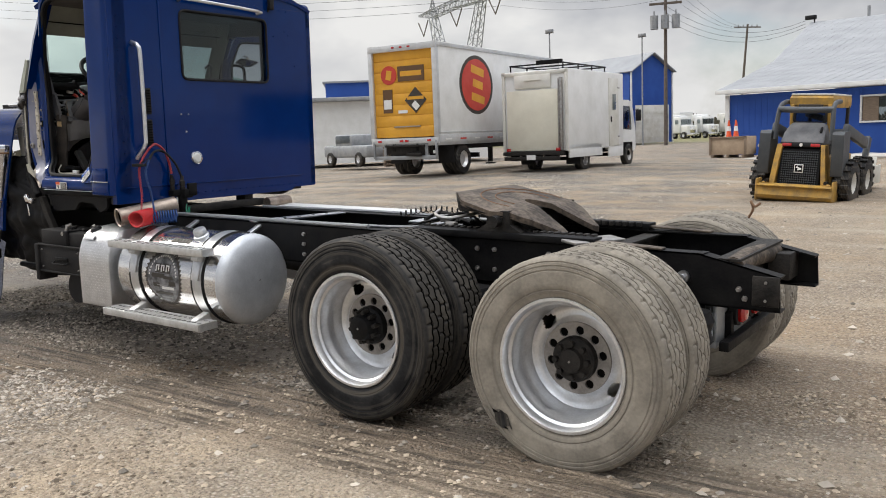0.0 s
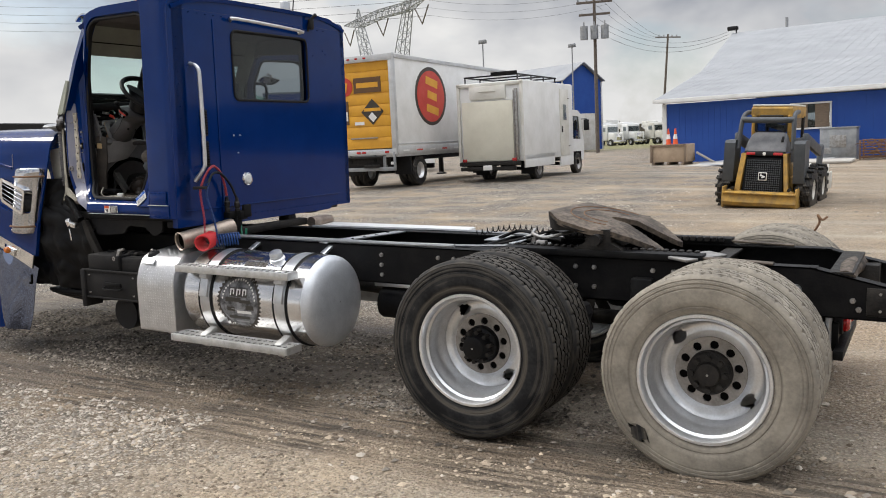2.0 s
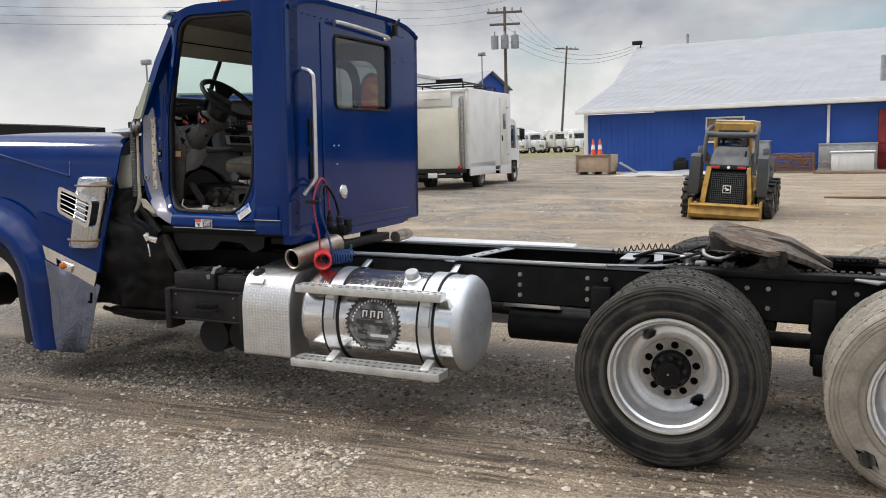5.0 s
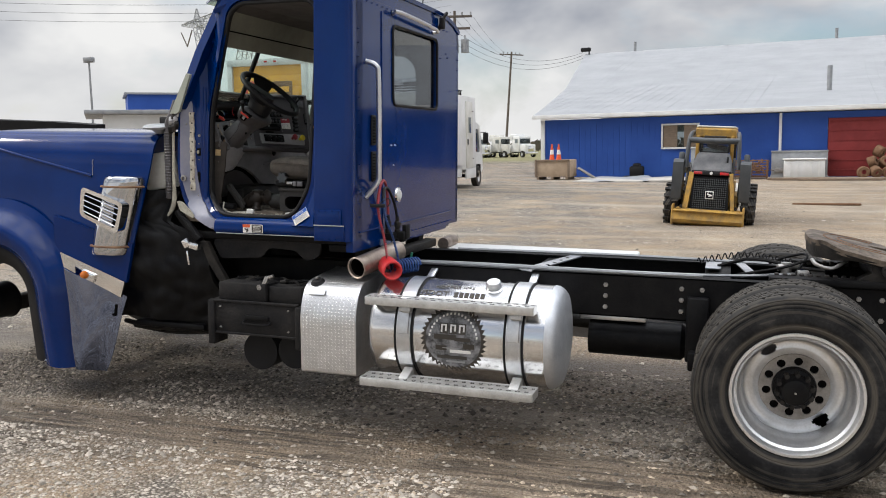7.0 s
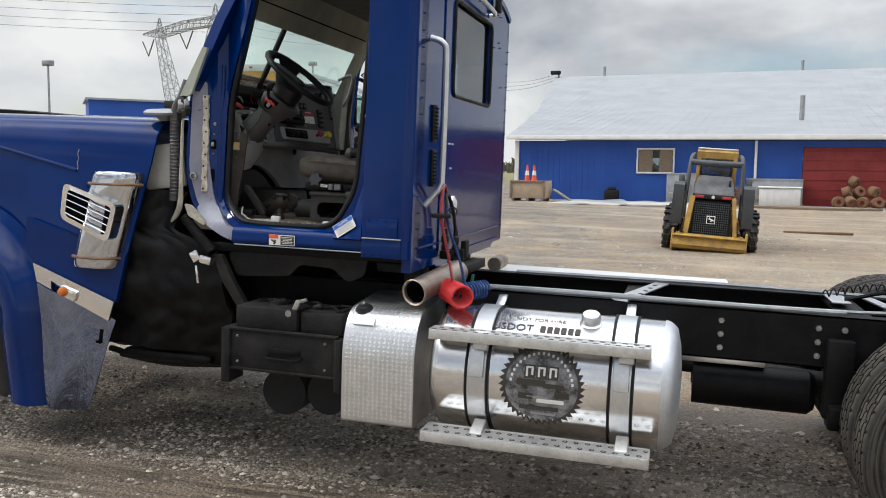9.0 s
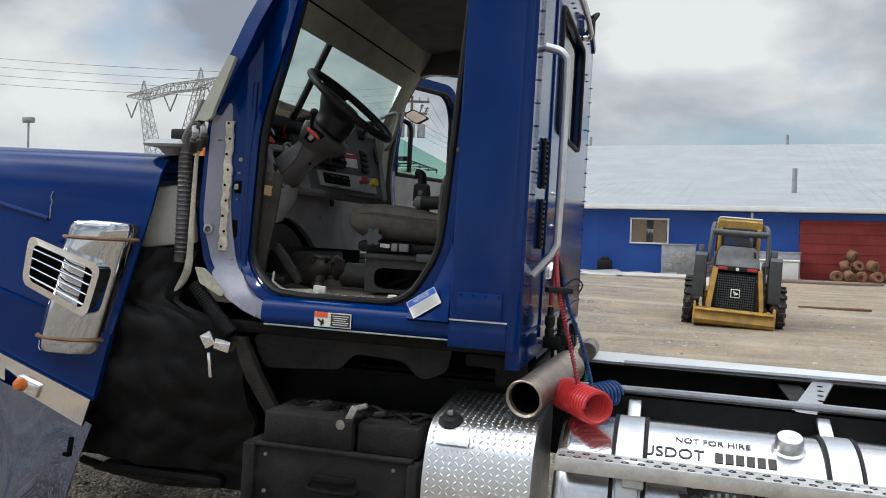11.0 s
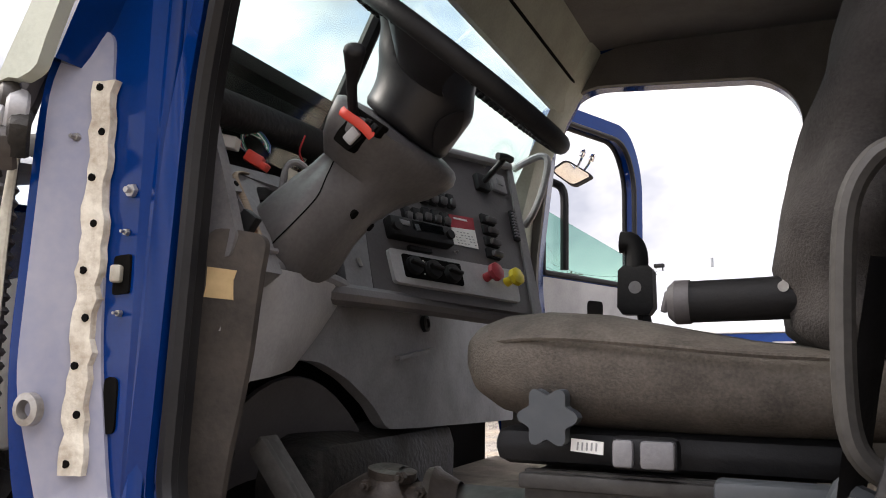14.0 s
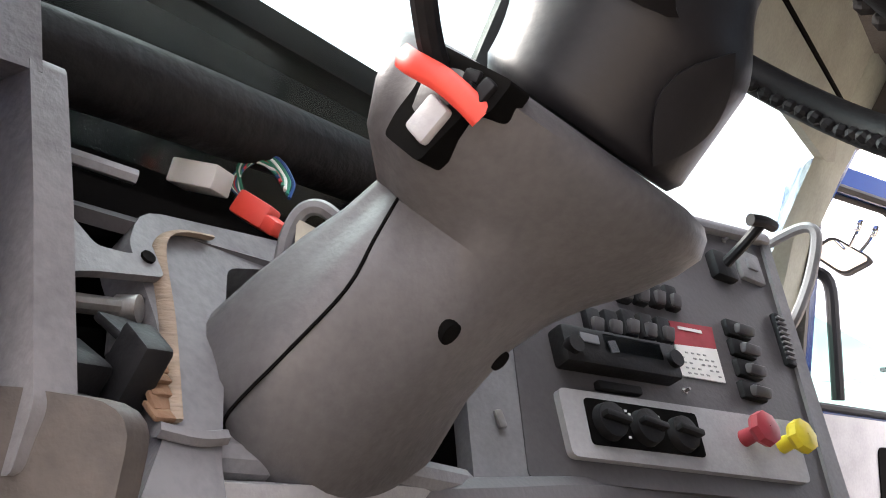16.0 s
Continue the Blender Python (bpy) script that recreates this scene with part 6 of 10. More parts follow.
for u, v, w, h, m_ in ((-0.058, 0.066, 0.052, 0.064, "print_black"), (0.0, 0.066, 0.052, 0.064, "print_black"), (0.055, 0.066, 0.048, 0.064, "print_black"), (-0.05, 0.015, 0.14, 0.03, "print_black"), (0.06, 0.005, 0.10, 0.022, "print_black"), (0.10, -0.035, 0.07, 0.030, "print_black"), (-0.02, -0.055, 0.10, 0.012, "grey_print"), (0.045, -0.070, 0.13, 0.020, "paper"), (-0.075, -0.052, 0.07, 0.03, "print_black"), (-0.01, -0.11, 0.19, 0.022, "print_black"), (0.01, -0.138, 0.12, 0.014, "grey_print")):
    boxes("decal_bar", m_, mk, ((0, 0, 0), (w, h, 0.0015)), bev=0.0, m=on_front(u, v))
for u in (-0.058, 0.0, 0.055):
    boxes("decal_letter_bar", "paper", mk, ((-0.014, 0, 0), (0.010, 0.048, 0.0015)), ((0.012, 0.004, 0), (0.010, 0.040, 0.0015)), ((0, 0.02, 0), (0.03, 0.009, 0.0015)), bev=0.0, m=on_front(u, 0.066, 0.0055))
for k in range(19):
    q = math.radians(8 + 164 * k / 18)
    boxes("rim_bar", "paper", mk, ((0, 0, 0), (0.011, 0.014, 0.0012)), bev=0.0, m=on_front(0.150 * math.cos(q), 0.150 * math.sin(q)))

# tread plate battery box
bb = new("battery_box")
bb.parent = P
bb["label"] = "bright tread plate battery box cover"
BX0, BX1 = -2.925, -2.54
sec = rounded([(-1.005, 0.315), (-1.01, 0.72), (-0.93, 0.888), (-0.46, 0.928), (-0.46, 0.315)], [0.02, 0.14, 0.12, 0.03, 0.02], 6)
solid("cover", "tread_alu", bb, lambda bm: plate(bm, sec, [], lambda u, v, d: (d, u, v), BX0, BX1), "tread plate aluminium cover", 25)
bm = BM()
pth = [Vector((0, u, v)) for u, v in sec[1:-2]]
acc = [0.0]
for a, b in zip(pth, pth[1:]):
    acc.append(acc[-1] + (b - a).length)
s = 0.02
row = 0
while s < min(acc[-1], 1.12):
    i = max(k for k in range(len(acc)) if acc[k] <= s)
    i = min(i, len(pth) - 2)
    f = (s - acc[i]) / max(1e-6, acc[i + 1] - acc[i])
    p = pth[i].lerp(pth[i + 1], f)
    d = (pth[i + 1] - pth[i]).normalized()
    nn = Vector((0, -d.z, d.y))
    for k in range(15):
        x = BX0 + 0.02 + k * 0.025
        if x > BX1 - 0.012:
            break
        sgn = 1 if (k + row) % 2 else -1
        c = Vector((x, p.y, p.z)) + nn * 0.0012
        du = (Vector((1, 0, 0)) * 0.71 + d * 0.71 * sgn)
        dv = (Vector((1, 0, 0)) * -0.71 * sgn + d * 0.71)
        q = [bm.verts.new(c + du * 0.0105), bm.verts.new(c + dv * 0.0036), bm.verts.new(c - du * 0.0105), bm.verts.new(c - dv * 0.0036)]
        t = bm.verts.new(c + nn * 0.0022)
        for a in range(4):
            bm.faces.new((q[a], q[(a + 1) % 4], t))
    s += 0.0215
    row += 1
part("tread_pattern", bm, "tread_alu", bb, smooth=0)
solid("turn_latch", "plastic", bb, lambda bm: (lathe(bm, [(0.046, -0.02), (0.046, 0.006), (0.038, 0.012), (0.030, 0.024), (0.014, 0.028), (0.001, 0.028)], (-2.858, -0.887, 0.880), (0, -0.45, 0.9), 24)), "round black latch")
solid("latch_pin", "steel", bb, lambda bm: cyl(bm, (-2.858, -0.902, 0.912), (-2.858, -0.906, 0.920), 0.011, n=10))
boxes("label_plate", "alu", bb, ((-2.83, -0.962, 0.838), (0.12, 0.004, 0.05), (-38, 0, 0)), bev=0.001, label="small riveted data plate")

# black step frame and cross struts before the battery box
each("tray_panel", "bay", P, ((-3.31, -0.93, 0.615), (0.66, 0.02, 0.215)), ((-3.31, -0.72, 0.515), (0.66, 0.4, 0.02)), ((-3.31, -0.62, 0.68), (0.62, 0.02, 0.3)), bev=0.006, label="black steel step carrier without its tread")
each("tray_post", "bay", P, ((-3.625, -0.88, 0.58), (0.05, 0.16, 0.30)), ((-2.975, -0.88, 0.58), (0.04, 0.16, 0.28)), bev=0.008)
boxes("tray_flange", "bay", P, ((-3.31, -0.935, 0.728), (0.66, 0.035, 0.014)), ((-3.31, -0.935, 0.512), (0.66, 0.03, 0.014)), bev=0.003)
boxes("tray_top", "bay", P, ((-3.40, -0.78, 0.79), (0.36, 0.30, 0.125)), ((-3.09, -0.77, 0.785), (0.24, 0.28, 0.115)), bev=0.012, label="black lidded boxes on the carrier")
for x, z in ((-3.56, 0.69), (-3.05, 0.69), (-3.56, 0.55), (-3.05, 0.55)):
    solid("tray_bolt", "steel", P, lambda bm: bolts(bm, [(x, -0.94, z)], 0.008, 0.005))
solid("tray_handle", "black", P, lambda bm: (tube(bm, [(-3.38, -0.945, 0.60), (-3.36, -0.975, 0.59), (-3.2, -0.975, 0.59), (-3.18, -0.945, 0.60)], 0.007, 6, 3), box(bm, (-3.28, -0.945, 0.625), (0.18, 0.012, 0.03), bev=0.004)))
solid("tray_latch", "steel", P, lambda bm: (box(bm, (-3.24, -0.9, 0.86), (0.03, 0.03, 0.09), (0, 25, 0), 0.008), box(bm, (-3.2, -0.9, 0.9), (0.05, 0.02, 0.02), (0, -20, 0), 0.006), cyl(bm, (-3.27, -0.9, 0.83), (-3.27, -0.93, 0.83), 0.018)))
solid("air_tank", "plastic", P, lambda bm: (cyl(bm, (-3.36, -0.78, 0.36), (-3.36, -0.4, 0.36), 0.13, n=24), cyl(bm, (-3.1, -0.78, 0.38), (-3.1, -0.4, 0.38), 0.12, n=24)), "black drum under the step")
rr = random.Random(12)
for k in range(9):
    x = -3.52 + 0.062 * k
    m_ = ("grimy", "black", "black", "plastic")[k % 4]
    solid("loose_wire", m_, P, lambda bm: tube(bm, [(x, -0.66 - 0.2 * rr.random(), 0.845), (x + 0.06, -0.78 + 0.08 * rr.random(), 0.855 + 0.012 * rr.random()), (x + 0.13, -0.74 - 0.12 * rr.random(), 0.85), (x + 0.17, -0.88 + 0.1 * rr.random(), 0.842)], 0.0045 + 0.004 * rr.random(), 6, 4), "grimy cables lying on the step carrier")
for k in range(7):
    solid("tray_debris", ("black", "grimy")[k % 2], P, lambda bm: box(bm, (-3.5 + 0.07 * k, -0.74 - 0.14 * rr.random(), 0.85), (0.06 + 0.05 * rr.random(), 0.04 + 0.04 * rr.random(), 0.025), (rr.uniform(-20, 20), rr.uniform(-20, 20), rr.uniform(0, 90)), 0.008), "greasy debris")

# bare exhaust stub
pipe = BM()
pa, pb = Vector((-2.600, -0.855, 0.985)), Vector((-2.49, -0.42, 1.05))
d = (pb - pa).normalized()
u, v, _ = frame_of(d)
lathe(pipe, [(0.067, (pb - pa).length), (0.067, 0.0), (0.071, -0.004), (0.067, -0.008), (0.060, 0.0), (0.060, 0.25), (0.001, 0.25)], pa, d, 36)
part("exhaust_stub", pipe, "pipe", P, "open heat-stained exhaust pipe stub")
solid("exhaust_bore", "hole", P, lambda bm: lathe(bm, [(0.0595, 0.02), (0.0595, 0.24), (0.001, 0.24)], pa, d, 36))


solid("exhaust_stub", "pipe", P, lambda bm: lathe(bm, [(0.001, -0.05), (0.040, -0.05), (0.046, 0.0), (0.048, 0.004), (0.046, 0.22), (0.001, 0.22)], (-2.50, 0.78, 0.985), (0, -1, 0), 24), "far exhaust pipe end")

# ---- cab ----
cab = new("cab")
cab.parent = P
cab["label"] = "dark blue cab shell with the driver door missing"
side_f = lambda u, v, d: (u, d, v)
# the left side leans in towards the windscreen
def left_f(u, v, d):
    # behind the hinge pillar the jamb falls in towards the opening
    e = sstep((-3.60 - u) / 0.13) * sstep((v - 1.27) / 0.15) * (0.062 - 0.045 * sstep((-3.86 - u) / 0.14))
    g = 0.045 * sstep((-3.60 - u) / 0.13) * sstep((v - 1.27) / 0.15) * sstep((u + 3.81) / 0.08)
    return (u - 0.85 * e - 0.5 * g, d + 0.055 * sstep((-3.50 - u) / 0.38) + e + g, v)


JAMB = [(0, -3.56 - 0.035 * k) for k in range(13)] + [(1, 1.28 + 0.03 * k) for k in range(6)]
SILL = 1.165
outer_side = rounded([(-3.64, SILL), (-3.80, 1.19), (-3.97, 1.33), (-4.02, 1.55), (-3.995, 2.0), (-3.80, 2.42), (-3.60, 2.72), (-3.42, 2.77), (-2.72, 2.78), (-2.72, SILL)], [0.05, 0.1, 0.12, 0.1, 0.1, 0.1, 0.08, 0.08, 0.05, 0], 5)
hole_side = rounded([(-3.47, 1.285), (-3.655, 1.295), (-3.735, 1.40), (-3.705, 1.96), (-3.53, 2.62), (-3.45, 2.675), (-2.95, 2.675), (-2.885, 2.61), (-2.945, 1.75), (-2.965, 1.50), (-3.085, 1.29)], [0.05, 0.06, 0.08, 0.1, 0.06, 0.06, 0.06, 0.08, 0.1, 0.08, 0.1], 5)
# door recess skin, the opening and its turned-in flange
solid("door_frame", "blue", cab, lambda bm: plate(bm, outer_side, [hole_side], left_f, -0.78, -0.748, JAMB), "blue door opening without a door")
# stepped rebate round the opening
def grow(pts, k):
    cx, cz = -3.33, 1.98
    return [(cx + (u - cx) * (1 + k / abs(0.42)), cz + (v - cz) * (1 + k / 0.69)) for u, v in pts]


solid("door_rebate", "blue", cab, lambda bm: plate(bm, grow(hole_side, 0.055), [grow(hole_side, 0.022)], left_f, -0.80, -0.77, JAMB), "raised rebate lip")
solid("door_seal", "plastic", cab, lambda bm: tube(bm, [left_f(u, v, -0.782) for u, v in grow(hole_side, 0.002)], 0.0145, 8, closed=True), "black rubber door seal")
# outer corner column between door and rear wall
col = rounded([(-2.895, -0.77), (-2.895, CABY0), (-2.66, CABY0), (BACK, CABY0 + 0.04), (BACK, -0.70), (-2.80, -0.70)], [0, 0.012, 0.05, 0.06, 0, 0], 5)
solid("corner_column", "blue", cab, lambda bm: plate(bm, col, [], lambda u, v, d: (u, v + (0.05 * max(0, d - 1.9)), d), 1.15, 2.76), "wide blue door pillar", 30)
boxes("pillar_hatch", "blue", cab, ((-2.78, CABY0 - 0.004, 1.20), (0.21, 0.012, 0.10)), ((-2.78, CABY0 - 0.006, 1.30), (0.17, 0.01, 0.11)), bev=0.006)
boxes("pillar_seam", "alu", cab, ((-2.78, CABY0 - 0.012, 1.252), (0.215, 0.012, 0.006)), bev=0.002)
bm = BM()
bolts(bm, [(-2.85 + 0.047 * k, CABY0 - 0.010, 1.345) for k in range(4)] + [(-2.87 + 0.045 * k, CABY0 - 0.010, 1.165) for k in range(5)], 0.006, 0.003)
tagged(part("rivet", bm, "blue", cab), kind="stuff")
# sill
sill = rounded([(-0.70, 1.285), (-0.80, 1.275), (-0.835, 1.245), (-0.845, 1.19), (-0.82, SILL), (-0.70, SILL)], [0, 0.02, 0.015, 0.015, 0.02, 0], 4)
solid("sill", "blue", cab, lambda bm: plate(bm, sill, [], lambda u, v, d: (d, u, v), -3.66, -2.88), "blue door sill", 30)
boxes("sill_edge", "alu", cab, ((-3.27, -0.828, SILL + 0.004), (0.76, 0.012, 0.006)), bev=0.002, label="worn bare edge of the sill")
solid("sill_bolt", "steel", cab, lambda bm: bolts(bm, [(-3.71, -0.765, 1.225)], 0.014, 0.008))
# sill to pillar gusset
solid("sill_gusset", "blue", cab, lambda bm: sheet(bm, lambda u, v: (-3.06 + 0.165 * u, -0.80 - 0.055 * v - 0.02 * u, 1.29 + 0.27 * u * u * (1 - v) - 0.05 * v), 8, 6, 0.01))
# hinge pillar skin, worn grey
hp = rounded([(-3.76, 1.22), (-3.93, 1.36), (-3.995, 1.56), (-3.975, 1.98), (-3.93, 2.06), (-3.87, 2.06), (-3.855, 1.6), (-3.82, 1.40), (-3.78, 1.30)], 0.05, 4)
solid("hinge_pillar", "blue_worn", cab, lambda bm: plate(bm, hp, [], left_f, -0.786, -0.77, JAMB), "scuffed grey-blue hinge pillar")
bm = BM()
z = 1.44
rr = random.Random(5)
left, right = [], []
while z < 1.99:
    x = -3.882 + (z - 1.44) * 0.02
    left.append((x - 0.014 - 0.009 * rr.random(), z))
    right.append((x + 0.012 + 0.010 * rr.random(), z))
    z += 0.018
plate(bm, left + right[::-1], [], left_f, -0.797, -0.784, JAMB)
part("hinge_strip", bm, "seal", cab, "ragged cream sealer strip with screw holes", 0)
# black discs on the strip stand in for shaded screw holes
for k in range(9):
    z = 1.455 + k * 0.0645
    x = -3.884 + (z - 1.44) * 0.02 + (0.006 if k % 2 else -0.005)
    solid("screw_hole", "hole", cab, lambda bm: cyl(bm, left_f(x, z, -0.795), left_f(x, z, -0.7995), 0.0055, n=8))
solid("grommet", "steel", cab, lambda bm: lathe(bm, [(0.012, 0), (0.022, 0), (0.022, 0.012), (0.013, 0.014), (0.012, 0.0)], left_f(-3.957, 1.526, -0.79), (0, -1, 0), 18))
# near-black plates on the skin paint the shade of the slots
solid("pillar_slot", "hole", cab, lambda bm: plate(bm, rounded([(-3.846, 1.495), (-3.822, 1.495), (-3.822, 1.57), (-3.846, 1.57)], 0.0115, 5), [], left_f, -0.7835, -0.778))
solid("pillar_slot", "hole", cab, lambda bm: plate(bm, rounded([(-3.843, 1.680), (-3.812, 1.682), (-3.812, 1.735), (-3.843, 1.733)], 0.004, 3), [], left_f, -0.7835, -0.778))
solid("pillar_clip", "seal_edge", cab, lambda bm: box(bm, Vector(left_f(-3.830, 1.708, -0.79)), (0.016, 0.014, 0.024), (0, 0, 20), 0.004), "brass-coloured clip in its slot")
for u, v, r in ((-3.818, 1.822, 0.010), (-3.822, 1.765, 0.005), (-3.826, 1.655, 0.005), (-3.925, 1.90, 0.007), (-3.84, 1.405, 0.008)):
    solid("pillar_bolt", "steel", cab, lambda bm: bolts(bm, [left_f(u, v, -0.782)], r, 0.006))
solid("jamb_bead", "blue", cab, lambda bm: tube(bm, [left_f(-3.785 + 0.03 * (z - 1.4), z, -0.779) for z in (1.36, 1.5, 1.7, 1.9, 2.05, 2.15)], 0.013, 8, 3, flat=0.6), "pressed bead of the door jamb")
solid("inner_trim", "plastic", cab, lambda bm: plate(bm, grow(hole_side, 0.004), [grow(hole_side, -0.001)], left_f, -0.775, -0.744, JAMB), "black trim round the inside of the opening")
solid("door_striker", "rust", cab, lambda bm: (cyl(bm, (-2.902, -0.79, 1.876), (-2.902, -0.818, 1.876), 0.005), cyl(bm, (-2.902, -0.815, 1.876), (-2.902, -0.822, 1.876), 0.0085), lathe(bm, [(0.001, 0.003), (0.010, 0.003), (0.011, 0.0)], (-2.902, -0.80, 1.876), (0, -1, 0), 16)), "rusty striker pin")
solid("column_sealer", "seal", cab, lambda bm: plate(bm, rounded([(-2.900, 1.515), (-2.892, 1.512), (-2.890, 1.60), (-2.894, 1.69), (-2.901, 1.688), (-2.899, 1.61)], 0.002, 2), [], lambda u, v, d: (u, d, v), -0.822, -0.806), "strip of bare cream sealer")
# cowl side and windscreen edge
solid("windscreen_pillar", "blue", cab, lambda bm: loft(bm, [[(x + dx, y, z + dz) for dx, y, dz in ((0, -0.735, 0), (-0.08, -0.70, 0.02), (-0.08, -0.65, 0.02), (0.0, -0.65, 0))] for x, z in ((-3.96, 2.0), (-3.78, 2.38), (-3.58, 2.72))]), "blue windscreen pillar", 40)
gl = rounded([(-3.90, 2.24), (-3.872, 2.232), (-3.925, 2.095), (-3.955, 2.022), (-3.968, 1.984), (-3.98, 1.975), (-4.0, 1.968), (-4.02, 1.972), (-4.045, 1.966), (-4.03, 1.995), (-3.97, 2.11)], 0.004, 2)
solid("pillar_trim", "pale_trim", cab, lambda bm: plate(bm, gl, [], lambda u, v, d: (u, d + 0.12 * (u + 3.97) ** 2, v), -0.757, -0.735), "cracked pale green glass edging")
for k, (x, z) in enumerate(((-4.03, 1.95), (-4.01, 1.93), (-4.0, 1.90), (-4.02, 1.885), (-4.04, 1.92), (-4.045, 1.875))):
    solid("torn_gasket", ("brown_strap", "dash_light", "grimy")[k % 3], cab, lambda bm: tube(bm, [(x - 0.012, -0.735, z + 0.025), (x + 0.008, -0.748 - 0.004 * k, z), (x - 0.008, -0.742, z - 0.035)], 0.015, 8, 4, flat=0.6), "torn grey gasket")


def taper(bm, path, flat):
    # a strip of changing width: rows of place and half width
    secs = []
    for k, (p, w) in enumerate(path):
        a, b = Vector(path[max(0, k - 1)][0]), Vector(path[min(len(path) - 1, k + 1)][0])
        d = (b - a).normalized()
        n = Vector((0, 1, 0)).cross(d).normalized()
        secs.append([Vector(p) + n * (w * math.cos(q)) + Vector((0, flat * w * math.sin(q), 0)) for q in [m * math.tau / 10 for m in range(10)]])
    loft(bm, secs)


cowl = solid("cowl_end", "seal_edge", cab, lambda bm: taper(bm, [((-4.047, -0.71, 1.90), 0.008), ((-4.055, -0.712, 1.80), 0.010), ((-4.058, -0.714, 1.642), 0.011), ((-4.062, -0.714, 1.50), 0.013), ((-4.064, -0.71, 1.44), 0.015), ((-4.068, -0.706, 1.39), 0.018), ((-4.078, -0.702, 1.345), 0.019), ((-4.093, -0.70, 1.312), 0.018), ((-4.112, -0.70, 1.284), 0.014), ((-4.13, -0.70, 1.262), 0.008), ((-4.136, -0.70, 1.255), 0.003)], 0.5), "curled cream plastic cowl edge")
ft = rounded([(-3.80, 1.37), (-3.90, 1.385), (-3.945, 1.345), (-3.892, 1.284), (-3.844, 1.248), (-3.767, 1.209), (-3.70, 1.187), (-3.64, 1.179), (-3.60, 1.176), (-3.60, 1.236), (-3.637, 1.238), (-3.718, 1.262), (-3.765, 1.298)], 0.02, 3)
solid("pillar_foot", "blue_worn", cab, lambda bm: plate(bm, ft, [], lambda u, v, d: left_f(u, v, d + 0.042 * sstep((v - 1.24) / 0.10)), -0.831, -0.80, JAMB), "scuffed grey foot of the hinge pillar")
solid("foot_bolt", "rust", cab, lambda bm: bolts(bm, [left_f(-3.645, 1.213, -0.832)], 0.011, 0.007), "rusty bolt")
solid("foot_bolt", "steel", cab, lambda bm: bolts(bm, [left_f(-3.702, 1.194, -0.832)], 0.007, 0.005))
solid("cowl_bracket", "seal_edge", cab, lambda bm: plate(bm, rounded([(-4.0, 1.37), (-3.975, 1.305), (-3.875, 1.255), (-3.862, 1.268), (-3.885, 1.30), (-3.955, 1.365)], 0.008, 3), [], lambda u, v, d: (u, d, v), -0.775, -0.765), "bent dirty bracket")
solid("cowl_hose", "dash_dark", cab, lambda bm: tube(bm, [(-4.04, -0.68, 2.06), (-4.07, -0.69, 1.97), (-4.125, -0.67, 1.89), (-4.13, -0.67, 1.7), (-4.13, -0.67, 1.5), (-4.14, -0.66, 1.38)], 0.027, 10, 6), "ribbed black hose")
bm = BM()
for k in range(22):
    z = 1.42 + k * 0.02
    lathe(bm, [(0.028, -0.006), (0.032, 0), (0.028, 0.006)], (-4.13, -0.67, z), (0, 0, 1), 12)
part("hose_rib", bm, "dash_dark", cab)
solid("cowl_cap", "galv", cab, lambda bm: lathe(bm, [(0.001, 0.02), (0.1, 0.015), (0.12, 0.0), (0.115, -0.012), (0.06, -0.02), (0.03, -0.05)], (-4.225, -0.63, 1.885), (0, -0.1, 1), 28), "round grey cowl cap")
boxes("cowl_white_panel", "white_dirty", cab, ((-4.25, -0.60, 1.57), (0.28, 0.03, 0.26), (0, -8, 0)), bev=0.02, label="off-white torn inner panel")
# firewall behind the hood, near-black so that shade is in its colour
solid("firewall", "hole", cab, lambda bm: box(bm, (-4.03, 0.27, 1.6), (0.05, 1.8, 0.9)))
boxes("cowl_top", "plastic", cab, ((-4.12, 0.32, 1.93), (0.30, 1.8, 0.05)), bev=0.01)
# rear wall
wy0, wy1, wz0, wz1 = -0.165, 0.765, 2.04, 2.585
rw = rounded([(CABY0 + 0.03, 1.08), (-0.40, 1.08), (-0.38, 1.06), (1.0, 1.06), (1.04, 1.09), (CABY1, 1.09), (CABY1, 2.66), (CABY1 - 0.16, 2.80), (CABY0 + 0.20, 2.82), (CABY0 + 0.06, 2.74)], [0, 0, 0, 0.02, 0.02, 0.02, 0.1, 0.12, 0.1, 0.06], 5)
wh = rounded([(wy0, wz0), (wy1, wz0), (wy1, wz1), (wy0, wz1)], 0.06, 5)
solid("rear_wall", "blue", cab, lambda bm: plate(bm, rw, [wh], lambda u, v, d: (d, u, v), BACK, BACK - 0.05), "blue riveted rear cab wall")
win = solid("rear_window", "plastic", cab, lambda bm: tube(bm, [(BACK + 0.004, u, v) for u, v in wh], 0.010, 8, closed=True), "rear window with a black rubber frame")
rp_ = solid("pane", "glass_dark", win, lambda bm: box(bm, (BACK - 0.02, (wy0 + wy1) / 2, (wz0 + wz1) / 2), (0.006, wy1 - wy0 + 0.02, wz1 - wz0 + 0.02)))
boxes("swage", "blue", cab, ((BACK + 0.004, 0.2, 1.20), (0.012, 1.9, 0.012)), ((BACK + 0.003, -0.36, 1.9), (0.010, 0.012, 1.5)), bev=0.004)
bm = BM()
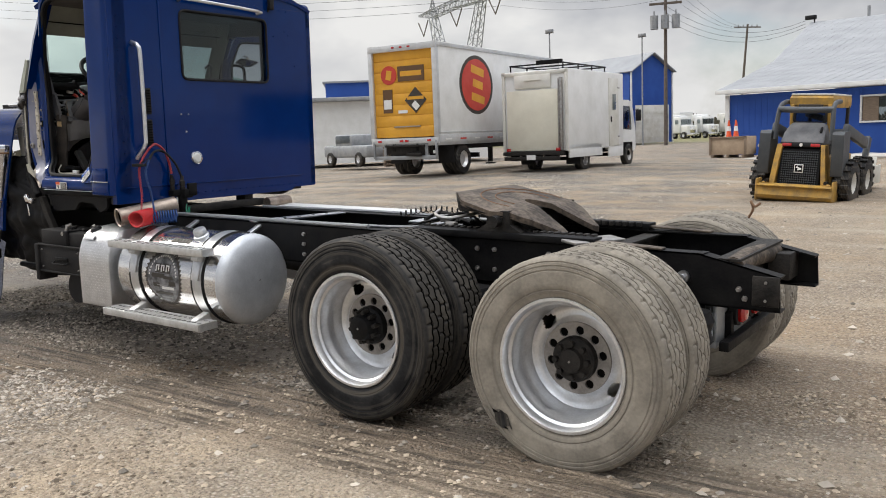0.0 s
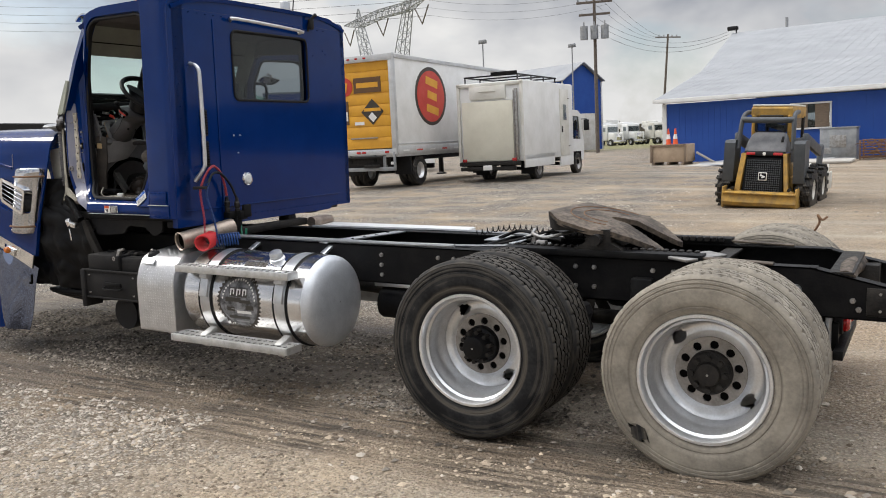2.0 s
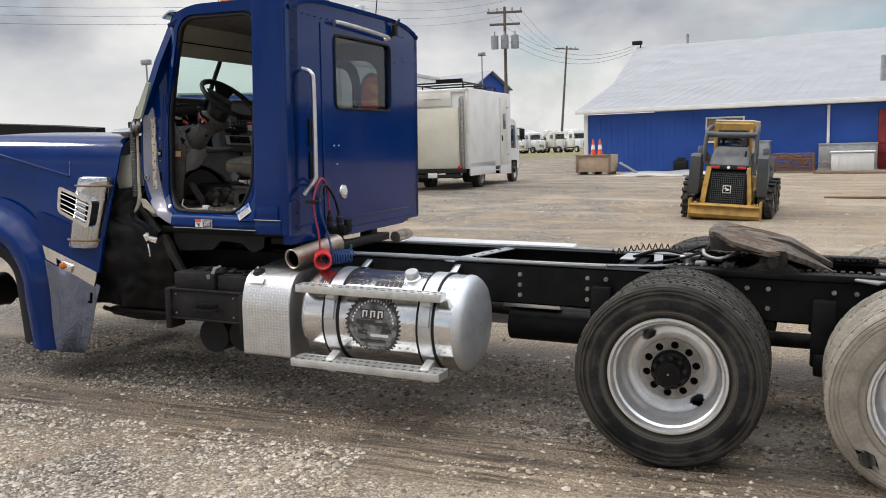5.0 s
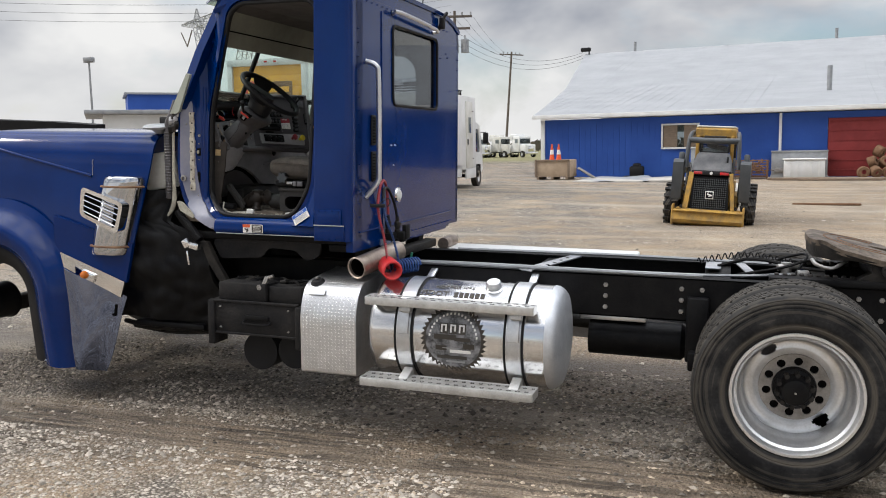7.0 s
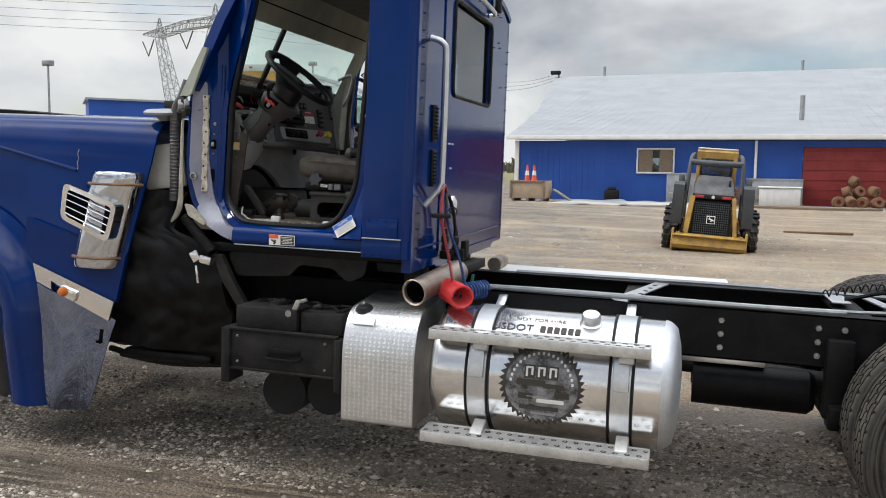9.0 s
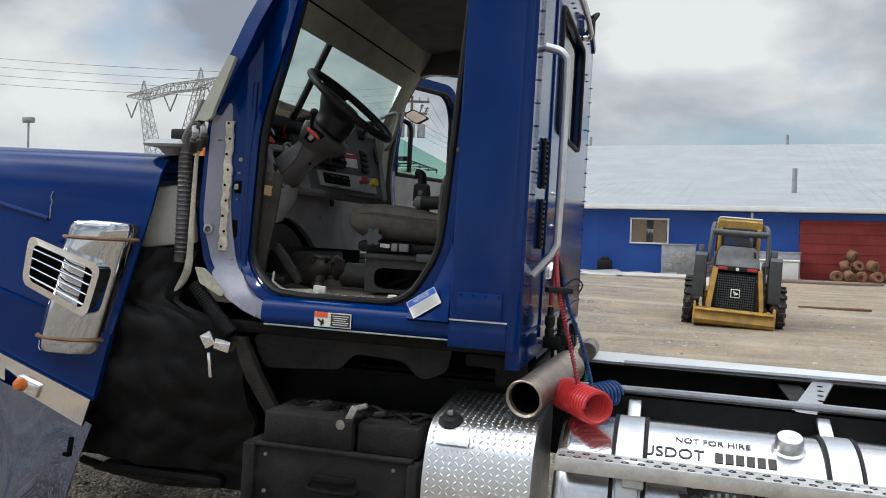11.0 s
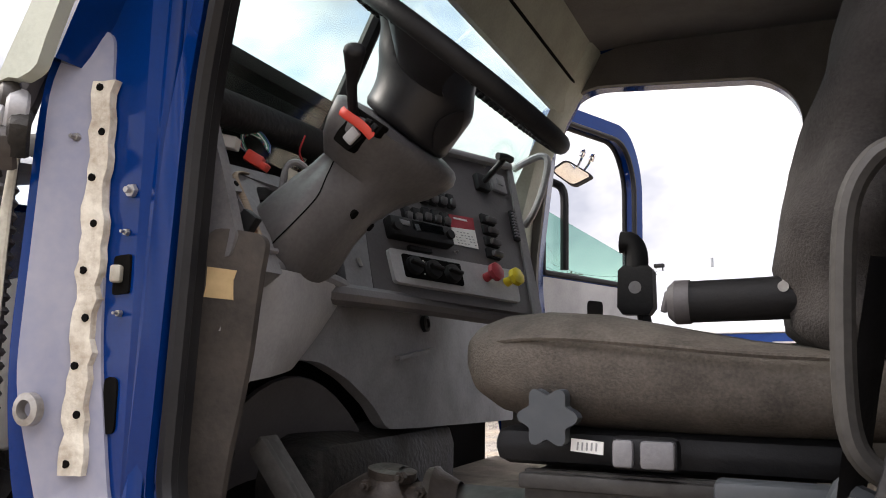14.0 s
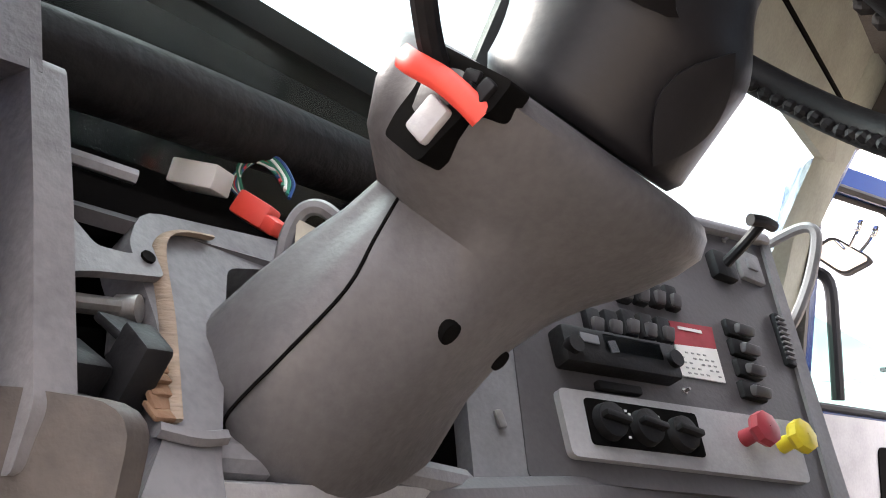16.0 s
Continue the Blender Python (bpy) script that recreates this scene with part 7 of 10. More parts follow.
bolts(bm, [(BACK, -0.3 + 0.075 * k, 1.12) for k in range(20)] + [(BACK, CABY1 - 0.03, 1.2 + 0.085 * k) for k in range(16)] + [(BACK, CABY0 + 0.13, 1.3 + 0.085 * k) for k in range(15)] + [(BACK, -0.6 + 0.085 * k, 2.68) for k in range(20)] + [(BACK, 0.85, 2.45), (BACK, 0.99, 2.5), (BACK, 1.03, 2.47), (BACK, 1.1, 2.2)], 0.006, 0.003, (1, 0, 0))
tagged(part("rivet", bm, "blue", cab), kind="stuff")
bm = BM()
bolts(bm, [(BACK, -0.20, 1.76), (BACK, -0.13, 1.76), (BACK, -0.16, 1.62)], 0.008, 0.003, (1, 0, 0))
tagged(part("bare_rivet", bm, "alu", cab), kind="stuff")
solid("rain_bar", "alu", cab, lambda bm: tube(bm, [(BACK, -0.16, 2.66), (BACK + 0.05, -0.14, 2.67), (BACK + 0.05, 0.62, 2.645), (BACK, 0.66, 2.63)], 0.014, 8, 3), "bright bar over the rear window")
solid("hook", "plastic", cab, lambda bm: (tube(bm, [(BACK, 0.80, 2.66), (BACK + 0.03, 0.80, 2.74), (BACK + 0.06, 0.83, 2.80), (BACK + 0.02, 0.9, 2.80)], 0.012, 8, 3), box(bm, (BACK + 0.03, 0.81, 2.72), (0.04, 0.05, 0.09), bev=0.01)))
solid("grab_handle", "alu", cab, lambda bm: tube(bm, [(BACK, -0.62, 2.30), (BACK + 0.07, -0.615, 2.27), (BACK + 0.085, -0.61, 2.17), (BACK + 0.085, -0.61, 1.62), (BACK + 0.075, -0.615, 1.52), (BACK, -0.64, 1.42)], 0.017, 10, 5), "bright grab handle")
for z in (1.62, 1.86):
    v = boxes("cab_vent", "plastic", cab, ((BACK + 0.008, -0.52, z), (0.016, 0.07, 0.2)), bev=0.01, label="black slotted vent")
    boxes("vent_slat", "hole", v, *[((BACK + 0.018, -0.52, z - 0.08 + 0.02 * k), (0.006, 0.055, 0.008)) for k in range(9)], bev=0)
solid("cap_lamp", "white", cab, lambda bm: lathe(bm, [(0.001, 0.022), (0.03, 0.021), (0.042, 0.012), (0.045, 0.0)], (BACK, -0.075, 1.405), (1, 0, 0), 26), "round white lamp lens")
solid("lamp_bezel", "chrome", cab, lambda bm: lathe(bm, [(0.044, 0.014), (0.052, 0.012), (0.056, 0.0)], (BACK, -0.075, 1.405), (1, 0, 0), 26))
# roof
def roof_fn(u, v):
    x = -3.66 + u * 1.045
    y = CABY0 + 0.09 + v * (CABY1 - CABY0 - 0.09)
    e = abs(2 * v - 1)
    z = 2.845 - 0.10 * e ** 5 - 0.10 * (1 - u) ** 4 - 0.03 * u ** 6
    return (x, y, z)


solid("roof", "blue", cab, lambda bm: sheet(bm, roof_fn, 14, 24, 0.03), "blue cab roof")
solid("sun_visor", "chrome", cab, lambda bm: sheet(bm, lambda u, v: (-3.64 - 0.10 * u, -0.74 + 1.93 * v, 2.75 - 0.05 * u ** 2), 4, 4, 0.012), "bright sun visor edge")
for y in (-0.35, 0.2, 0.75):
    solid("roof_lamp", "amber", cab, lambda bm, y=y: lathe(bm, [(0.07, 0), (0.06, 0.03), (0.02, 0.045), (0.001, 0.045)], (-3.45, y, 2.83), (0, 0, 1), 16), "amber roof lamp")
each("roof_bracket", "alu", cab, ((-3.2, 0.0, 2.87), (0.12, 0.2, 0.07)), ((-3.0, 0.95, 2.9), (0.06, 0.08, 0.14)), bev=0.01)
solid("antenna", "plastic", cab, lambda bm: tube(bm, [(-2.75, 0.75, 2.82), (-2.7, 0.8, 3.5)], 0.005, 6))
# right-hand side with its door and window
rs = rounded([(-3.95, SILL), (-4.02, 1.55), (-3.995, 2.0), (-3.60, 2.72), (-3.42, 2.77), (BACK, 2.78), (BACK, 1.09)], [0.1, 0.1, 0.1, 0.08, 0.08, 0.08, 0.02], 5)
rh = rounded([(-3.47, 1.285), (-3.655, 1.295), (-3.80, 1.40), (-3.855, 1.90), (-3.79, 2.44), (-3.68, 2.55), (-3.09, 2.52), (-2.99, 2.43), (-2.985, 1.75), (-3.0, 1.50), (-3.085, 1.29)], [0.05, 0.06, 0.08, 0.1, 0.10, 0.10, 0.09, 0.10, 0.1, 0.08, 0.1], 5)
solid("right_side", "blue", cab, lambda bm: plate(bm, rs, [rh], side_f, 1.265, 1.32), "blue right side panel with an open doorway")
# windscreen
wsf = lambda u, v: (-4.0 + 0.345 * v, -0.70 + 1.95 * u, 1.985 + 0.72 * v)
ws = solid("windscreen", "glass", cab, lambda bm: sheet(bm, wsf, 2, 2, 0.008), "green tinted windscreen")
ws.visible_shadow = False
solid("windscreen_post", "plastic", cab, lambda bm: tube(bm, [(-3.99, -0.03, 1.99), (-3.70, -0.03, 2.60)], 0.018, 8), "black windscreen post")
solid("right_pillar", "pale_trim", cab, lambda bm: loft(bm, [[(max(x - 0.05, -3.982 + 0.479 * (z - 1.985)), 1.10, z), (x + w, 1.13, z), (x + w + 0.01, 1.262, z), (max(x - 0.06, -3.982 + 0.479 * (z - 1.985)), 1.262, z)] for x, z, w in ((-3.955, 1.72, 0.06), (-3.93, 2.08, 0.06), (-3.89, 2.30, 0.075), (-3.85, 2.44, 0.10), (-3.73, 2.60, 0.07), (-3.66, 2.70, 0.05))]), "pale green-grey right windscreen pillar")
solid("pillar_grip", "dash", cab, lambda bm: tube(bm, [(-3.89, 1.11, 2.245), (-3.855, 1.08, 2.252), (-3.80, 1.08, 2.274), (-3.772, 1.08, 2.268), (-3.768, 1.08, 2.235), (-3.785, 1.08, 2.16), (-3.815, 1.08, 2.085), (-3.85, 1.11, 2.05)], 0.012, 8, 5), "grey-green grab handle")
# cab floor, underside skirts
boxes("floor_pan", "mat_floor", cab, ((-3.32, 0.25, 1.255), (1.36, 2.0, 0.05)), bev=0.005, label="dusty bare cab floor")
solid("under_panel", "bay", cab, lambda bm: plate(bm, rounded([(-3.62, SILL), (-2.9, SILL), (-2.92, 1.03), (-3.02, 0.99), (-3.1, 1.06), (-3.3, 1.07), (-3.36, 1.0), (-3.68, 0.98), (-3.74, 1.1)], 0.03, 3), [], side_f, -0.74, -0.72), "black panel under the sill")
boxes("under_floor", "black", cab, ((-3.3, 0.2, 1.14), (1.25, 1.9, 0.05)), ((-2.75, 0.2, 1.09), (0.2, 1.9, 0.05)), bev=0.01)
each("cab_mount", "grimy", cab, ((-2.72, -0.45, 1.02), (0.12, 0.1, 0.14)), ((-2.72, 0.5, 1.02), (0.12, 0.1, 0.14)), ((-2.62, 0.1, 0.99), (0.1, 1.0, 0.06)), bev=0.01)
solid("vertical_brace", "grimy", P, lambda bm: loft(bm, [[(x, -0.80, z), (x + w, -0.80, z), (x + w, -0.76, z), (x, -0.76, z)] for x, z, w in ((-3.80, 1.10, 0.05), (-3.74, 0.95, 0.07), (-3.62, 0.78, 0.06), (-3.58, 0.6, 0.03))]), "bent grey brace")
solid("mount_clip", "chrome", P, lambda bm: (box(bm, (-3.80, -0.86, 1.075), (0.07, 0.05, 0.045), (0, 12, 0), 0.006), box(bm, (-3.87, -0.86, 1.09), (0.05, 0.03, 0.06), (0, -30, 0), 0.006), box(bm, (-3.86, -0.86, 0.99), (0.014, 0.012, 0.1), (0, -8, 0), 0.003)), "bright bent latch")
drain = [Vector((-4.01, -0.745, 1.29)), Vector((-3.929, -0.765, 1.215)), Vector((-3.862, -0.785, 1.160)), Vector((-3.805, -0.795, 1.11))]
hs_ = solid("drain_hose", "black", P, lambda bm: tube(bm, drain, 0.026, 12, 5), "ribbed black drain hose")
ribs = smooth_path(drain, 9)
bm = BM()
for a, b in zip(ribs, ribs[1:]):
    lathe(bm, [(0.026, -0.0035), (0.0305, -0.0015), (0.0305, 0.0015), (0.026, 0.0035)], a, b - a, 14)
tagged(part("hose_rib", bm, "plastic", hs_), kind="stuff")
# dark mass of the engine bay and inner wing liner
solid("wing_liner", "black", P, lambda bm: sheet(bm, lambda u, v: (-4.75 + (0.98 - 0.32 * sstep((v - 0.66) / 0.12)) * u + 0.04 * math.sin(7 * v), -0.63 - 0.10 * math.sin(3.1 * v) + 0.02 * math.sin(9 * u) + 0.036 * noise.noise((u * 5, v * 6, 1.0)) + 0.022 * noise.noise((u * 12, v * 13, 4.0)), 0.50 + 0.93 * v), 40, 44, 0.02), "creased black rubbery inner wing liner", 60)
boxes("engine_block", "grimy", P, ((-4.4, 0.2, 0.95), (1.1, 0.7, 1.0)), ((-4.2, -0.2, 0.55), (0.7, 0.3, 0.3)), ((-3.9, 0.2, 0.9), (0.5, 0.6, 0.6)), bev=0.06, label="dark greasy engine and gearbox")
boxes("splash_shield", "black", P, ((-4.05, -0.58, 0.52), (0.5, 0.06, 0.22)), ((-4.2, -0.4, 0.45), (0.6, 0.5, 0.05)), bev=0.02)
bm = BM()
tube(bm, [(-4.7, -0.5, 0.42), (-4.4, -0.55, 0.40), (-4.0, -0.5, 0.41)], 0.02, 8, 4)
tube(bm, [(-4.7, -0.4, 0.36), (-4.3, -0.45, 0.35), (-3.9, -0.4, 0.37)], 0.016, 8, 4)
part("cross_pipe", bm, "grimy", P)

# ---- hood, tipped a little forward ----
hood = new("hood")
hood.parent = P
hood["label"] = "dark blue hood with wings and chrome trim"
HC = 0.25


def hood_fn(u, v):
    """u along from the rear to the nose, v across from the left lower edge over the top to the right."""
    x = -4.22 - u * 2.75
    s = 2 * v - 1
    a = abs(s)
    topz = 1.872 + 0.015 * math.sin(u * 2.2) - 0.30 * max(0, u - 0.55) ** 2 / 0.2
    half = 1.05 - 0.06 * u
    if a < 0.55:
        y, z = half * 0.78 * a / 0.55, topz - 0.03 * (a / 0.55) ** 2
    elif a < 0.75:
        f = (a - 0.55) / 0.2
        y, z = half * (0.78 + 0.17 * math.sin(f * 1.57)), topz - 0.03 - 0.24 * (1 - math.cos(f * 1.57))
    else:
        f = (a - 0.75) / 0.25
        y, z = half * (0.95 + 0.05 * f), topz - 0.27 - f * (topz - 0.27 - 1.02)
    if a > 0.6:
        x = x - (1.65 - z) * 0.24 * (1 - u) * (1 if z < 1.65 else 0)
    return (x, HC + (y if s > 0 else -y), z)


solid("hood_top", "blue", hood, lambda bm: sheet(bm, hood_fn, 20, 48, 0.012), "dark blue hood skin", 40)
def arch_rings(side, prof, z0=0.12):
    """Sections of a wheel arch: straight up from the foot, then round over the wheel to the front. prof: radius, distance outwards."""
    cx, cz, yb = -5.575, 0.61, HC + side * 1.06
    rings = [[(cx + r + 0.05 * (1 - f), yb + side * d * (0.75 + 0.25 * f), z0 + (cz - z0) * f) for r, d in prof] for f in (0.0, 0.2, 0.4, 0.6, 0.8)]
    return rings + [[(cx + r * math.cos(q), yb + side * d, cz + r * math.sin(q)) for r, d in prof] for q in [math.radians(7.0 * k) for k in range(24)]]


for side in (-1, 1):
    def wing(bm, side=side):
        loft(bm, arch_rings(side, [(0.74, -0.03), (0.68, -0.005), (0.66, 0.005), (0.62, 0.05), (0.575, 0.105), (0.545, 0.125), (0.51, 0.125), (0.45, 0.105), (0.395, 0.075), (0.385, 0.05)]), cap=False, closed=False)
        fs = list(bm.faces)
        bmesh.ops.recalc_face_normals(bm, faces=fs)
        bmesh.ops.solidify(bm, geom=fs, thickness=0.012)
    solid("wing", "blue", hood, wing, "blue wheel arch wing with a wide rolled flare", 50)
    solid("wing_flare", "bay", hood, lambda bm: loft(bm, arch_rings(side, [(0.395, 0.052), (0.375, 0.058), (0.315, 0.045), (0.255, 0.010), (0.240, -0.06), (0.30, -0.10)], 0.14), cap=False), "black rubber arch lip", 45)
    solid("foot_rivet", "alu", hood, lambda bm: bolts(bm, [(-5.12 + 0.085 * k, HC + side * (1.06 + 0.055 + (0.02 if k < 2 else -0.015)), 0.165) for k in range(3)], 0.008, 0.004, (0, side, 0)))
    # chrome skirt behind the wing: the front half is turned towards the flare, the rear half faces out
    def skirt(u, v):
        x0, x1 = -4.905 + 0.06 * (1 - v), -4.665 + 0.21 * v ** 0.9
        x = x0 + (x1 - x0) * u
        bend = 0.075 * (1 - sstep((u - 0.15 - 0.12 * math.sin(4 * v)) / 0.5))
        return (x, HC + side * (1.062 + bend - 0.035 * sstep((u - 0.55) / 0.45) + 0.006 * math.sin(7 * v + 3 * u)), 0.095 + 0.57 * v + 0.03 * (1 - v) * (1 - u) + 0.20 * v * (1 - u))
    solid("wing_skirt", "skirt_chrome", hood, lambda bm: sheet(bm, skirt, 24, 20, 0.006), "bright dented chrome skirt with a slanted rear edge", 60)
    solid("skirt_strip", "chrome", hood, lambda bm: plate(bm, [(-4.985, 0.975), (-4.425, 0.785), (-4.462, 0.670), (-4.96, 0.865)], [], lambda u, v, d: (u, HC + side * d, v), 1.082, 1.066), "bright chrome strip along the top of the skirt", 0)
solid("skirt_upper", "blue", hood, lambda bm: plate(bm, [(-5.05, 0.97), (-4.43, 0.775), (-4.36, 1.06), (-5.05, 1.24)], [], lambda u, v, d: (u, d, v), HC - 1.058, HC - 1.03), "blue panel above the skirt", 0)
YS = HC - 1.062
solid("marker_lamp", "amber", hood, lambda bm: lathe(bm, [(0.001, 0.035), (0.02, 0.03), (0.028, 0.015), (0.03, 0)], (-4.755, YS - 0.035, 0.822), (0, -1, 0), 18), "amber marker lamp")
solid("marker_base", "chrome", hood, lambda bm: box(bm, (-4.73, YS - 0.028, 0.812), (0.12, 0.02, 0.065), (0, 18, 0), 0.012))
boxes("skirt_slot", "hole", hood, ((-4.545, YS + 0.024, 0.565), (0.022, 0.014, 0.085), (0, 8, 0)), ((-4.565, YS + 0.024, 0.53), (0.04, 0.014, 0.02), (0, 8, 0)), bev=0.004)
# air intake grille: a chrome can with a louvred side pod
CAN = ((-4.425, 1.535, 0.84), (-4.426, 1.527, 0.93), (-4.429, 1.510, 0.985), (-4.433, 1.49, 1.0), (-4.455, 1.41, 1.0), (-4.508, 1.21, 1.0), (-4.556, 1.03, 1.0), (-4.566, 0.99, 0.985), (-4.570, 0.975, 0.93))


def can_at(x0, z, k, a, o=0.0):
    # a flattened barrel: square-shouldered in plan, dished between its clamp bands
    ca, sa = math.cos(a), max(-0.15, math.sin(a))
    return (x0 + (0.160 * k + o) * (abs(ca) ** 0.75) * (1 if ca > 0 else -1), YS + 0.06 - (0.125 * k + o) * sa ** 0.8 if sa > 0 else YS + 0.06 - 0.125 * sa, z)


pod = solid("intake_can", "chrome_wavy", hood, lambda bm: loft(bm, [[can_at(x0, z, k, math.radians(d)) for d in range(-12, 193, 6)] for x0, z, k in CAN], cap=True), "chrome air intake housing", 35)
for z, x0 in ((1.462, -4.441), (1.035, -4.555)):
    solid("intake_band", "rust", pod, lambda bm: tube(bm, [Vector(can_at(x0, z, 1.0, math.radians(d), 0.002)) for d in range(4, 177, 4)], 0.013, 8, flat=0.6), "orange-brown clamp band")
def lf(u, v, d):
    return (u, YS - 0.050 + d + 0.16 * max(0, -4.55 - u) - 0.05 * max(0, u + 4.55), v)


LO = [(-4.755, 1.255), (-4.40, 1.135), (-4.335, 1.355), (-4.722, 1.462)]
LI = [(-4.715, 1.272), (-4.422, 1.172), (-4.372, 1.335), (-4.69, 1.425)]
pod2 = solid("intake_grille", "chrome", pod, lambda bm: plate(bm, rounded(LO, 0.045, 4), [rounded(LI, 0.03, 4)], lf, -0.045, 0.03), "chrome louvred grille")
# near-black plate paints the shade behind the louvres
solid("intake_dark", "hole", pod, lambda bm: plate(bm, rounded([(-4.735, 1.262), (-4.412, 1.152), (-4.352, 1.345), (-4.705, 1.445)], 0.035, 4), [], lf, -0.012, 0.012))
for k in range(4):
    f = (k + 0.55) / 4.1
    a, b = Vector(lf(-4.722 + 0.028 * f, 1.268 + 0.155 * f, -0.038)), Vector(lf(-4.42 + 0.048 * f, 1.168 + 0.165 * f, -0.038))
    solid("louvre", "chrome", pod, lambda bm: tube(bm, [a, a.lerp(b, 0.3), a.lerp(b, 0.7), b], 0.0075, 8, 3, flat=0.7))


def hood_side(x, z, lift=0.0):
    """A place on the left flank of the hood skin."""
    u = min(1.0, max(0.0, (-4.22 - (0 if z > 1.65 else (1.65 - z) * 0.2) - x) / 2.75))
    best = min((hood_fn(u, k / 400) for k in range(160)), key=lambda q: abs(q[2] - z))
    return (x, best[1] - lift, z)


solid("body_line", "blue", hood, lambda bm: tube(bm, [hood_side(-4.74 - 0.09 * k, 1.530 + 0.0185 * k, 0.001) for k in range(20)], 0.011, 8, 2), "pressed body line of the hood")
solid("paint_crack", "grey_print", hood, lambda bm: tube(bm, [hood_side(-4.735 + 0.008 * math.sin(3 * k), 1.53 + 0.024 * k, 0.002) for k in range(6)], 0.0022, 5, 3), "pale crack in the paint")
solid("far_trim", "black", hood, lambda bm: loft(bm, [[(x, 1.16, z0), (x, 1.30, z0), (x, 1.30, z1), (x, 1.16, z1 - 0.01)] for x, z0, z1 in ((-6.35, 1.75, 1.945), (-6.9, 1.7, 1.975), (-8.0, 1.6, 2.01))]), "dark far side hood trim")

# ---- air hoses behind the cab ----
def helix(c0, c1, r, turns, wire, bm, n=14):
    c0, c1 = Vector(c0), Vector(c1)
    u, v, d = frame_of(c1 - c0)
    N = int(turns * n)
    tube(bm, [c0.lerp(c1, k / N) + r * (math.cos(k * math.tau / n) * u + math.sin(k * math.tau / n) * v) for k in range(N + 1)], wire, 6)


coil = new("coiled_air_hose")
coil.parent = P
coil["label"] = "coiled red and blue air hoses hung behind the cab"
def stretched(bm, path, r, wire, turns, n=9):
    """A coiled line drawn out along a path."""
    pts = smooth_path([Vector(p) for p in path], 10)
    N = turns * n
    out = []
    for k in range(N + 1):
        f = k / N * (len(pts) - 1)
        i = min(int(f), len(pts) - 2)
        d = Vector(pts[i + 1]) - Vector(pts[i])
        u, v, _ = frame_of(d)
        out.append(Vector(pts[i]) + d * (f - i) + r * (math.cos(k * math.tau / n) * u + math.sin(k * math.tau / n) * v))
    tube(bm, out, wire, 5)


rh_ = solid("red_hose", "red", coil, lambda bm: helix((-2.475, -0.66, 0.985), (-2.335, -0.89, 0.985), 0.056, 13, 0.0075, bm), "bright red coiled hose")
solid("red_line", "red_knob", rh_, lambda bm: stretched(bm, [(-2.40, -0.80, 0.985), (-2.45, -0.745, 1.15), (-2.505, -0.715, 1.33), (-2.53, -0.66, 1.42), (-2.548, -0.58, 1.50)], 0.0062, 0.0036, 64), "faded red ribbed line")
solid("red_tail", "red_knob", rh_, lambda bm: tube(bm, [(-2.548, -0.58, 1.50), (-2.552, -0.52, 1.528), (-2.565, -0.44, 1.48), (-2.58, -0.385, 1.38), (-2.585, -0.365, 1.29)], 0.0095, 8, 6))
bh_ = solid("blue_hose", "bluehose", coil, lambda bm: helix((-2.42, -0.70, 0.975), (-2.30, -0.55, 0.985), 0.045, 10, 0.006, bm), "blue coiled hose")
solid("blue_line", "bluehose", bh_, lambda bm: stretched(bm, [(-2.365, -0.70, 0.99), (-2.41, -0.69, 1.15), (-2.475, -0.68, 1.31), (-2.51, -0.62, 1.41)], 0.0060, 0.0034, 52), "faded blue ribbed line")
solid("blue_tail", "plastic", bh_, lambda bm: tube(bm, [(-2.51, -0.62, 1.41), (-2.535, -0.55, 1.47), (-2.545, -0.46, 1.47), (-2.545, -0.36, 1.38), (-2.542, -0.30, 1.26)], 0.0095, 8, 6))
solid("hose_clip", "plastic", coil, lambda bm: (box(bm, (-2.515, -0.705, 1.375), (0.10, 0.05, 0.022), (0, 0, 25), 0.006), tube(bm, [(-2.50, -0.70, 1.39), (-2.46, -0.67, 1.42), (-2.43, -0.70, 1.40), (-2.44, -0.72, 1.37)], 0.0035, 6, 5)), "black hose clip")
gb_ = solid("gladhand_block", "black", coil, lambda bm: (box(bm, (-2.575, -0.33, 1.135), (0.07, 0.12, 0.05), bev=0.008), box(bm, (-2.53, -0.28, 1.13), (0.08, 0.08, 0.07), bev=0.008), box(bm, (-2.55, -0.30, 1.05), (0.06, 0.06, 0.14), bev=0.01), box(bm, (-2.50, -0.24, 1.16), (0.03, 0.08, 0.10), bev=0.005)), "black air coupling block")
for x, y, z in ((-2.585, -0.365, 1.15), (-2.542, -0.30, 1.14)):
    solid("fitting", "grimy", gb_, lambda bm: lathe(bm, [(0.016, 0.0), (0.020, 0.02), (0.020, 0.04), (0.015, 0.045), (0.022, 0.06), (0.022, 0.09), (0.014, 0.10), (0.013, 0.13)], (x, y, z), (0, 0, 1), 12))
solid("green_line", "green", coil, lambda bm: (tube(bm, [(-2.53, -0.28, 1.06), (-2.51, -0.3, 0.99), (-2.49, -0.3, 0.92)], 0.007, 6, 5), tube(bm, [(-2.42, -0.34, 1.03), (-2.43, -0.345, 0.95)], 0.009, 8)), "green hose end")
solid("white_line", "white", coil, lambda bm: tube(bm, [(-2.56, -0.34, 1.10), (-2.545, -0.36, 1.02), (-2.52, -0.38, 0.95)], 0.006, 6, 4))


